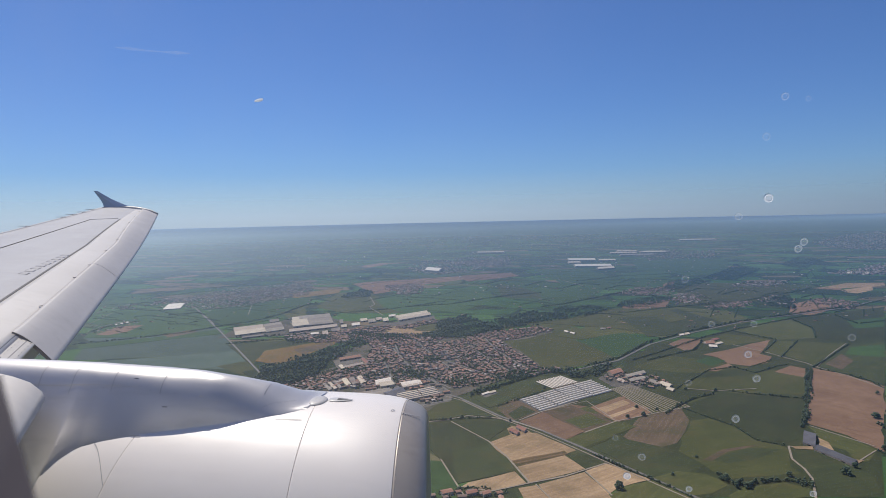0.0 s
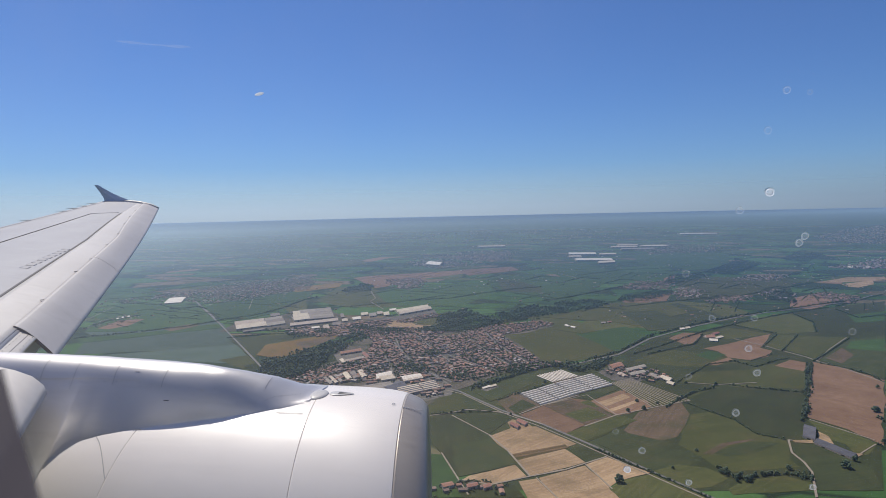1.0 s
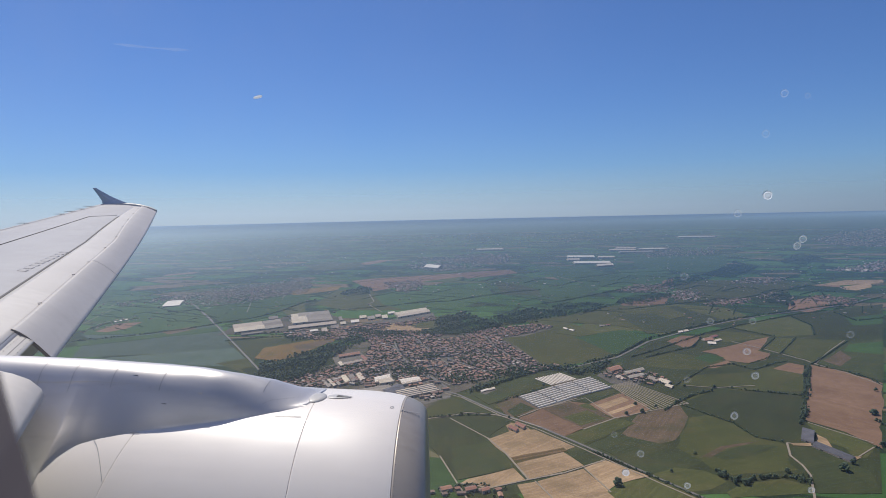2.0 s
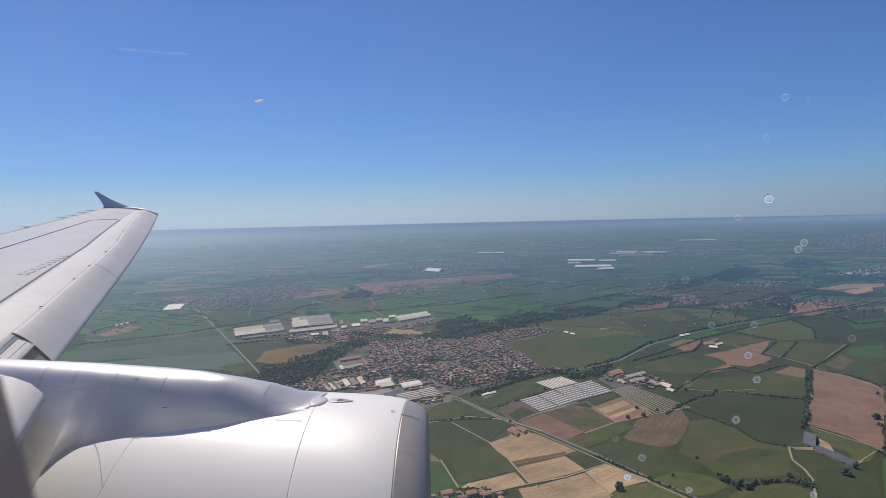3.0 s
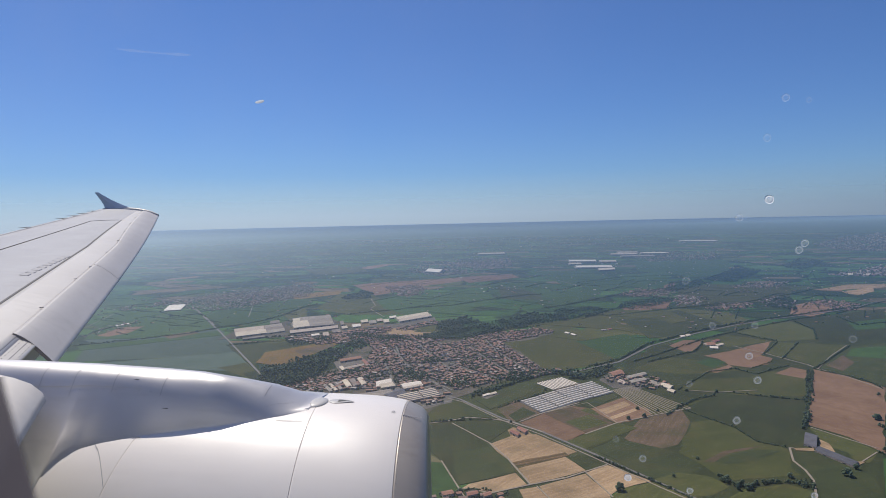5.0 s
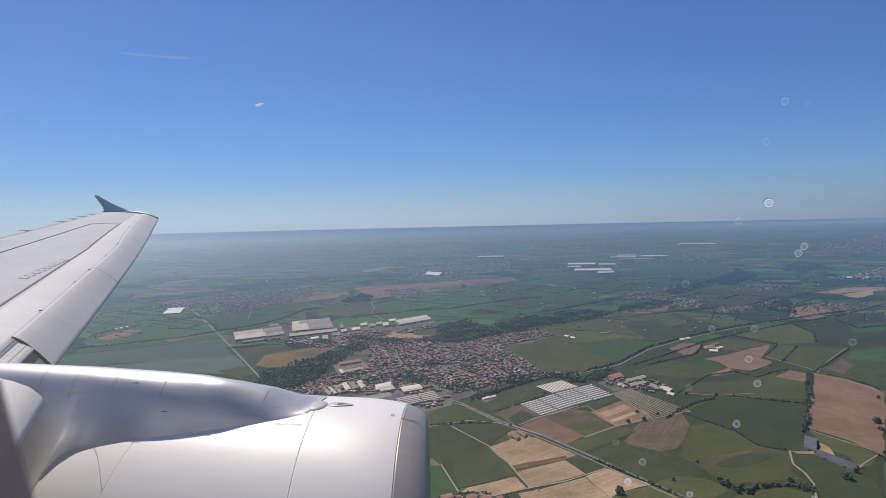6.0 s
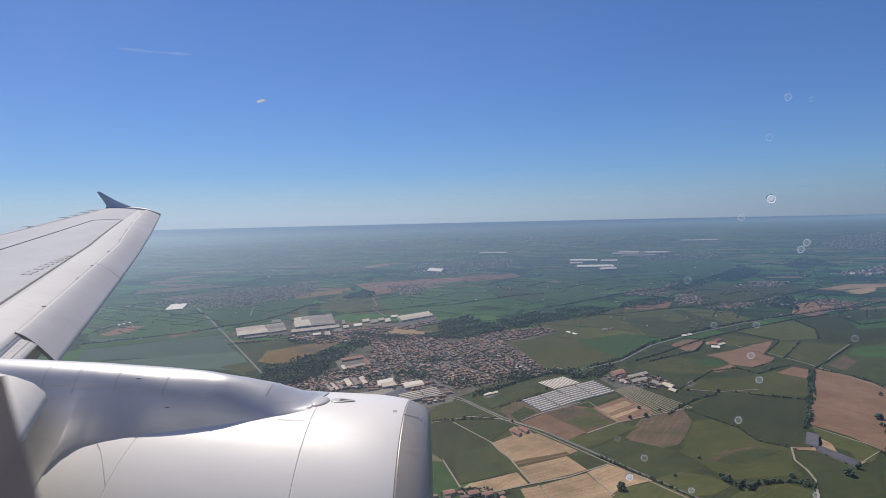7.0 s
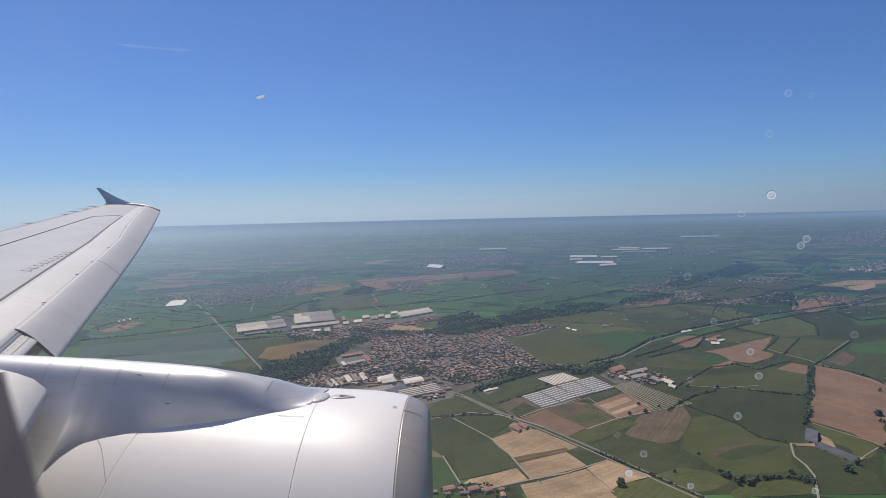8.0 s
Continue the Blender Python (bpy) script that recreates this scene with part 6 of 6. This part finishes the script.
def teardrop(r, up, cx=-1.44, ca=91.6):
    pts = []
    for k in range(20):
        a = 2 * math.pi * k / 20
        u, v = math.cos(a), math.sin(a) * (0.62 - 0.38 * math.cos(a))
        pts.append(on_cowl(cx + 0.088 * u * r, ca + 3.0 * v * r, 1.1515 + up))
    return pts


loft("scoop_rim", [teardrop(1.0, 0.0), teardrop(0.96, 0.002), teardrop(0.5, 0.0025), teardrop(0.05, 0.0025)], PAINT["fairing"], nacelle, "flush grey teardrop cooling scoop", True, False)
bm = bmesh.new()
bm.faces.new([bm.verts.new(on_cowl(x, 91.6 + a, 1.1555)) for x, a in ((-1.462, 0.9), (-1.455, 1.05), (-1.41, 0.25), (-1.375, 0.0), (-1.41, -0.35), (-1.455, -0.95), (-1.463, -0.7))])
part("scoop_mouth", bm, PAINT["seam"], nacelle, "dark scoop mouth")
loft("latch", [[on_cowl(-1.055 + 0.012 * math.cos(a) * r, 96.4 + 0.9 * math.sin(a) * r, 1.125) for a in span(0, 2 * math.pi * 11 / 12, 12)] for r in (1.0, 0.6)], PAINT["mark"], nacelle, "small oval latch", True, False)
for x0, x1, a0 in ((-1.60, -1.78, 106.8), (-2.615, -2.68, 117.0)):
    loft("panel_line", [[on_cowl(x, a0 + d, 1.1535) for x in span(x0, x1, 8)] for d in (0, 0.18)], PAINT["seam"], nacelle, "", False, False)
loft("panel_line", [[on_cowl(-2.90 + 0.225 * t ** 0.8 + d, 120.4 + 14 * t, 1.1505) for t in span(0, 1, 9)] for d in (0, 0.005)], PAINT["mark"], nacelle, "", False, False)

# ---- pylon ----
pylon = empty("pylon")
pylon.parent = airliner
tagged(pylon, label="silver engine pylon fairing between engine and wing")
# station, ridge height, half-width and height of the foot
PYLON = ((-1.600, -1.240, 0.10, -1.243), (-1.62, -1.227, 0.19, -1.244), (-1.766, -1.214, 0.275, -1.256), (-1.935, -1.18, 0.335, -1.27), (-2.1, -1.148, 0.385, -1.286),
         (-2.37, -1.108, 0.445, -1.309), (-2.64, -1.089, 0.495, -1.331), (-2.85, -1.079, 0.543, -1.355), (-3.01, -1.073, 0.595, -1.384), (-3.08, -1.068, 0.655, -1.424), (-3.13, -1.066, 0.74, -1.5),
         (-3.3, -1.062, 0.80, -1.75), (-3.7, -1.052, 0.84, -2.0), (-4.2, -1.048, 0.86, -2.0), (-5.0, -1.088, 0.6, -2.0))


def refined():
    """The stations with others between them; ahead of the reverser the foot follows the cowl's round."""
    out = []
    for A, B in zip(PYLON, PYLON[1:]):
        for k in range(5):
            x, top, foot, low = (p + (q - p) * k / 5 for p, q in zip(A, B))
            if x > -3.0 and foot > 0.1:
                low = AX_Z + math.sqrt(1.15 ** 2 - foot ** 2) - 0.004
            out.append((x, top, foot, low))
    return out + [PYLON[-1]]


def offset(x):
    """How far the ridge stands inboard of the engine's axis."""
    return 0.22 * max(0.0, min(1.0, (-1.6 - x) / 0.6))


def flank(top, foot, low):
    """One side of the pylon's section from its ridge to below its foot: (out from the ridge, height)."""
    cap, drop = min(0.16, 0.62 * foot), min(0.11, 0.55 * (top - low))
    pts = [(cap * math.sin(radians(w)), top - drop * (1 - math.cos(radians(w)))) for w in (0, 15, 30, 45, 60, 76)]
    a, mid = pts[-1]
    for t in (0.15, 0.3, 0.5, 0.7, 0.85, 0.95, 1.0):
        pts.append((a + (foot - a) * (0.9 * t + 0.1 * t ** 2.4), mid + (low - mid) * t))
    return pts + [(foot + 0.05, low - 0.08), (foot + 0.10, low - 0.3), (foot + 0.12, low - 0.9)]


def section(x, top, foot, low):
    """The inboard and the outboard side at a station, as (y, height), kept outside the cowl."""
    sh = offset(x)
    ridge = top * (AX_Y - sh) / AX_Y + 0.055 * max(0.0, min(1.0, (-1.6 - x) / 0.3))
    sides = []
    for way in (-1, 1):
        reach = foot + 0.01 + way * sh
        pts = [(AX_Y - sh + way * o, z) for o, z in flank(ridge, reach, low + 0.004)]
        dome = max(0.0, min(1.0, (x + 2.80) / 0.45))
        if dome and way < 0:
            high = ridge - (AX_Z + math.sqrt(1.15 ** 2 - sh * sh))
            for i in range(13):
                u = min(1.0, abs(pts[i][0] - AX_Y + sh) / reach)
                over = AX_Z + math.sqrt(1.15 ** 2 - (pts[i][0] - AX_Y) ** 2) + high * (1 - u ** 2.3) ** 0.85
                pts[i] = (pts[i][0], pts[i][1] + (over - pts[i][1]) * dome)
        if x > -3.0 and foot > 0.1:
            pts = [(y, max(z, AX_Z + math.sqrt(1.157 ** 2 - (y - AX_Y) ** 2))) if abs(y - AX_Y) < foot else (y, z) for y, z in pts]
        sides.append(pts)
    return sides


rows = []
for x, top, foot, low in refined():
    near, far = section(x, top, foot, low)
    rows.append([Vector((x, y, z)) for y, z in reversed(near)] + [Vector((x, y, z)) for y, z in far[1:]])
loft("pylon_skin", rows, PAINT["pylon"], pylon, "silver pylon skin")


def on_pylon(x, k):
    """A point on the inboard flank: k counts the points of the section from the ridge."""
    for A, B in zip(PYLON, PYLON[1:]):
        if B[0] <= x <= A[0]:
            t = (x - A[0]) / (B[0] - A[0])
            _, top, foot, low = (p + (q - p) * t for p, q in zip(A, B))
            side = section(x, top, foot, low)[0]
            i = min(int(k), len(side) - 2)
            y = side[i][0] + (side[i + 1][0] - side[i][0]) * (k - i)
            z = side[i][1] + (side[i + 1][1] - side[i][1]) * (k - i)
            return Vector((x, y, z))
    return Vector((x, AX_Y, -1.0))


OUT = Vector((0, -0.8, 0.6)) * 0.002
for i in range(16):
    for x0, k0 in ((-1.70 - 0.012 * i, 3.0 + 0.35 * i), (-2.2 - 0.085 * i, 5.6)):
        if i % 3 == 1:
            continue
        bm = bmesh.new()
        bmesh.ops.create_icosphere(bm, subdivisions=1, radius=0.0028, matrix=Matrix.Translation(on_pylon(x0, k0)))
        part("fastener", bm, PAINT["rib"], pylon)
for x0, k0, k1 in ((-1.90, 0, 4), (-2.55, 1, 6), (-2.9, 1, 6), (-3.2, 1, 6), (-3.45, 1, 6)):
    loft("panel_line", [[on_pylon(x0 + d, k) + OUT for k in span(k0, k1, 18)] for d in (0, -0.003)], PAINT["stencil"], pylon, "", False, False)
loft("panel_edge", [[on_pylon(x, k) + OUT * 2 for x in span(-2.7, -3.6, 20)] for k in (5.3, 5.36)], PAINT["nose"], pylon, "bright thin line along a panel edge", False, False)
for x0, k0 in ((-2.28, 6.2), (-2.75, 3.6), (-2.5, 8.0)):
    bm = bmesh.new()
    bmesh.ops.create_cube(bm, size=1, matrix=Matrix.Translation(on_pylon(x0, k0)) @ Matrix.Diagonal((0.035, 0.004, 0.004, 1)))
    part("drain_lip", bm, PAINT["nose"] if x0 > -2.3 else PAINT["seam"], pylon)

# the rounded nose fairing where the pylon runs out on the cowl
rows = []
for r, up in ((1.0, 0.001), (0.94, 0.006), (0.7, 0.010), (0.35, 0.012), (0.02, 0.012)):
    rows.append([on_cowl(-1.605 + (0.075 if math.cos(a) > 0 else 0.04) * r * math.cos(a), 93.2 + 4.6 * r * math.sin(a), 1.1515 + up) for a in span(0, 2 * math.pi * 27 / 28, 28)])
loft("nose_fairing", rows, PAINT["fairing"], pylon, "pale grey nose fairing of the pylon", True, False)

# ---- fuselage ----
fuselage = empty("fuselage")
fuselage.parent = airliner
tagged(fuselage, label="white painted fuselage side with a cabin window opening")
TUBE_R, TUBE_Y, TUBE_Z = 1.975, -1.765, -0.45
HOLE_X, HOLE_W, HOLE_H = -0.052, 0.150, 0.175


def tube(x, arc, r):
    """A point of the round hull; arc: metres round it from the height of the eye."""
    a = math.asin(-TUBE_Z / TUBE_R) + arc / TUBE_R
    return Vector((x, TUBE_Y + r * math.cos(a), TUBE_Z + r * math.sin(a)))


def hull(r):
    """Rings from the window opening out to the far ends of the hull, then right round it."""
    half = math.pi * TUBE_R
    rows = []
    for t in (0.0, 0.01, 0.03, 0.08, 0.2, 0.4, 0.7, 1.0):
        row = []
        for k in range(96):
            a = 2 * math.pi * k / 96
            c, q = math.cos(a), math.sin(a)
            ix, iz = HOLE_X + HOLE_W * math.copysign(abs(c) ** 0.7, c), HOLE_H * math.copysign(abs(q) ** 0.7, q)
            m = 1 / max(abs(c), abs(q))
            ox, oz = -4.0 + 11.0 * c * m, half * q * m
            row.append(tube(ix + (ox - ix) * t, iz + (oz - iz) * t, r))
        rows.append(row)
    return rows


outer, inner = hull(TUBE_R), hull(TUBE_R - 0.02)
loft("hull_skin", list(reversed(inner)) + outer, PAINT["hull"], fuselage, "white painted hull skin", True, False)
for x in (-15.0, 7.0):
    loft("bulkhead", [[tube(x, 2 * math.pi * TUBE_R * k / 48, r) for k in range(48)] for r in (TUBE_R + 0.01, 0.02)], PAINT["hull"], fuselage, "", True, False)

# ================= the cabin window =================
SIZE = 0.38      # the window is drawn for an eye 0.42 m away and stands at 0.16 m
window = empty("window_1", Matrix.Translation(BASE) @ Matrix.Diagonal((SIZE, SIZE, SIZE, 1)))
tagged(window, "cabin window with a dirty pane and a dark rim", "window", kind="structure")


def veil_material(name, colour, cover_from, cover_to, axis_from, axis_to):
    """A rim that grows denser towards its edge; the fade stands in for blur."""
    n = Nodes(name)
    u = n.coord("UV")
    s = n.t.nodes.new("ShaderNodeSeparateXYZ")
    n.link(u, s.inputs[0])
    m = n.t.nodes.new("ShaderNodeMapRange")
    m.interpolation_type = "SMOOTHSTEP"
    for k, v in (("From Min", axis_from), ("From Max", axis_to), ("To Min", cover_from), ("To Max", cover_to)):
        m.inputs[k].default_value = v
    n.link(s.outputs["X"], m.inputs["Value"])
    clear, body = n.t.nodes.new("ShaderNodeBsdfTransparent"), n.t.nodes.new("ShaderNodeBsdfTranslucent")
    body.inputs[0].default_value = (*colour, 1)
    mx = n.t.nodes.new("ShaderNodeMixShader")
    n.link(m.outputs[0], mx.inputs[0])
    n.link(clear.outputs[0], mx.inputs[1])
    n.link(body.outputs[0], mx.inputs[2])
    n.link(mx.outputs[0], n.out.inputs["Surface"])
    n.t.nodes.remove(n.b)
    return n.m


DEPTH = 0.42     # the pane stands this far outboard of the eye


def rim():
    """The dark frame edge at the lower aft corner of the window, its blur painted as fading cover."""
    inner = [(-0.4193, -0.1135), (-0.4149, -0.1316), (-0.4088, -0.1559), (-0.4022, -0.1802), (-0.3964, -0.2000), (-0.3924, -0.2177)]
    verts, faces, uv = [], [], []
    for i, (x, z) in enumerate(inner):
        for t in (0.0, 0.25, 0.5, 0.75, 1.0):
            verts.append((x - 0.075 * t, DEPTH, z - 0.012 * t))
            uv.append((t, i / 5))
    for i in range(5):
        for k in range(4):
            a = i * 5 + k
            faces.append((a, a + 1, a + 6, a + 5))
    ob = mesh_ob("window_rim", verts, faces, veil_material("dark_rim", (0.115, 0.10, 0.11), 0.0, 0.97, 0.0, 0.14), window, "dark edge of the window frame, its blur painted as a fade")
    lay = ob.data.uv_layers.new(name="rim")
    lay.data.foreach_set("uv", [c for l in ob.data.loops for c in uv[l.vertex_index]])


rim()


def pane():
    """The window's pane: clear plastic under a fine film of dust that also stands in for veiling glare."""
    n = Nodes("dusty_glare_pane")
    clear, body = n.t.nodes.new("ShaderNodeBsdfTransparent"), n.t.nodes.new("ShaderNodeBsdfTranslucent")
    body.inputs[0].default_value = (0.86, 0.78, 0.72, 1)
    o = n.coord("Object")
    film = n.ramp(n.noise(o, 9.0, 6, 0.6), [(0.3, (0.03, 0.03, 0.03)), (0.75, (0.07, 0.07, 0.07))])
    place = n.t.nodes.new("ShaderNodeSeparateXYZ")
    n.link(o, place.inputs[0])
    # glare painted into the film's cover: strong aft, weak forward
    aft = n.t.nodes.new("ShaderNodeMapRange")
    for k, v in (("From Min", -0.42), ("From Max", 0.2), ("To Min", 1.5), ("To Max", 0.3)):
        aft.inputs[k].default_value = v
    n.link(place.outputs["X"], aft.inputs["Value"])
    film = n.math("MULTIPLY", film, aft.outputs[0])
    mx = n.t.nodes.new("ShaderNodeMixShader")
    n.link(film, mx.inputs[0])
    n.link(clear.outputs[0], mx.inputs[1])
    n.link(body.outputs[0], mx.inputs[2])
    n.link(mx.outputs[0], n.out.inputs["Surface"])
    n.t.nodes.remove(n.b)
    bm = bmesh.new()
    bm.faces.new([bm.verts.new((0.6 * math.copysign(abs(math.cos(a)) ** 0.6, math.cos(a)) - 0.06, DEPTH + 0.004, 0.42 * math.copysign(abs(math.sin(a)) ** 0.6, math.sin(a)) - 0.02)) for a in span(0, 2 * math.pi * 47 / 48, 48)])
    part("pane", bm, n.m, window, "clear dusty window pane with a painted veil of glare")


pane()
DROPS = [(0.1307, 0.0079, 0.0030, 1), (0.1134, -0.0029, 0.0026, 0.5), (0.1508, -0.0193, 0.0026, 0.7), (0.1476, -0.0234, 0.0026, 0.7), (0.1399, 0.0694, 0.0026, 0.5), (0.1294, 0.0456, 0.0026, 0.35), (0.0973, -0.0703, 0.0023, 0.5), (0.1223, -0.0701, 0.0023, 0.5), (0.1190, -0.0894, 0.0026, 0.7), (0.1240, -0.1047, 0.0026, 0.7), (0.1117, -0.1306, 0.0026, 0.7), (0.0451, -0.1706, 0.0026, 1), (0.0545, -0.1575, 0.0026, 0.6), (0.0815, -0.0419, 0.0026, 0.35), (0.1781, -0.0780, 0.0026, 0.35), (0.0834, -0.1773, 0.0023, 0.8), (0.1570, -0.1763, 0.0023, 0.8), (0.0833, -0.1081, 0.0023, 0.4), (0.0378, -0.1454, 0.0023, 0.3), (0.1529, 0.0674, 0.0019, 0.3)]
GLINT = (-0.2022, 0.0855)


def drop_material(cover):
    """A dried water mark: a faint pale film that lets most of the view through."""
    n = Nodes("dried_drop")
    clear, body = n.t.nodes.new("ShaderNodeBsdfTransparent"), n.t.nodes.new("ShaderNodeBsdfTranslucent")
    body.inputs[0].default_value = (0.86, 0.88, 0.92, 1)
    mx = n.t.nodes.new("ShaderNodeMixShader")
    mx.inputs[0].default_value = cover
    n.link(clear.outputs[0], mx.inputs[1])
    n.link(body.outputs[0], mx.inputs[2])
    n.link(mx.outputs[0], n.out.inputs["Surface"])
    n.t.nodes.remove(n.b)
    return n.m


for x, z, r, k in DROPS:
    rows = []
    for q, up in ((0.55, 0.0), (0.7, 0.0003), (0.9, 0.0003), (1.0, 0.0)):
        rows.append([Vector((x + q * r * (0.95 + 0.05 * math.sin(3 * a + 90 * x)) * math.cos(a), DEPTH - 0.001 - up, z + q * r * (0.97 + 0.06 * math.cos(2 * a + 70 * z)) * math.sin(a))) for a in span(0, 2 * math.pi * 19 / 20, 20)])
    loft("dried_drop", rows, drop_material(0.34 * k + 0.38 * k ** 5), window, "pale ring of a dried water drop", True, False)
    rows = [[Vector((x + q * r * math.cos(a), DEPTH - 0.0012, z + q * r * math.sin(a))) for a in span(0, 2 * math.pi * 15 / 16, 16)] for q in (0.05, 0.6)]
    loft("drop_centre", rows, drop_material(0.09 * k + 0.40 * k ** 6), window, "", True, False)
# speck on the pane, its sun glint put into the pale colour
bm = bmesh.new()
bmesh.ops.create_icosphere(bm, subdivisions=2, radius=1.0, matrix=Matrix.Translation((GLINT[0], DEPTH, GLINT[1])) @ Matrix.Rotation(-0.15, 4, "Y") @ Matrix.Diagonal((0.0036, 0.0004, 0.0011, 1)))
part("chip", bm, drop_material(0.9), window, "tiny chip in the pane with its sun glint painted pale")

SMEAR = [(-0.3115, 0.1293), (-0.2992, 0.1273), (-0.2871, 0.1253), (-0.2746, 0.1236), (-0.2622, 0.1220), (-0.2525, 0.1210)]
rows = [[Vector((x, DEPTH - 0.001, z + s * w)) for (x, z), w in zip(SMEAR, (0.0003, 0.0011, 0.0006, 0.0005, 0.0012, 0.0003))] for s in (-1, 1)]
loft("smear", rows, drop_material(0.12), window, "faint pale smear on the pane", False, False)
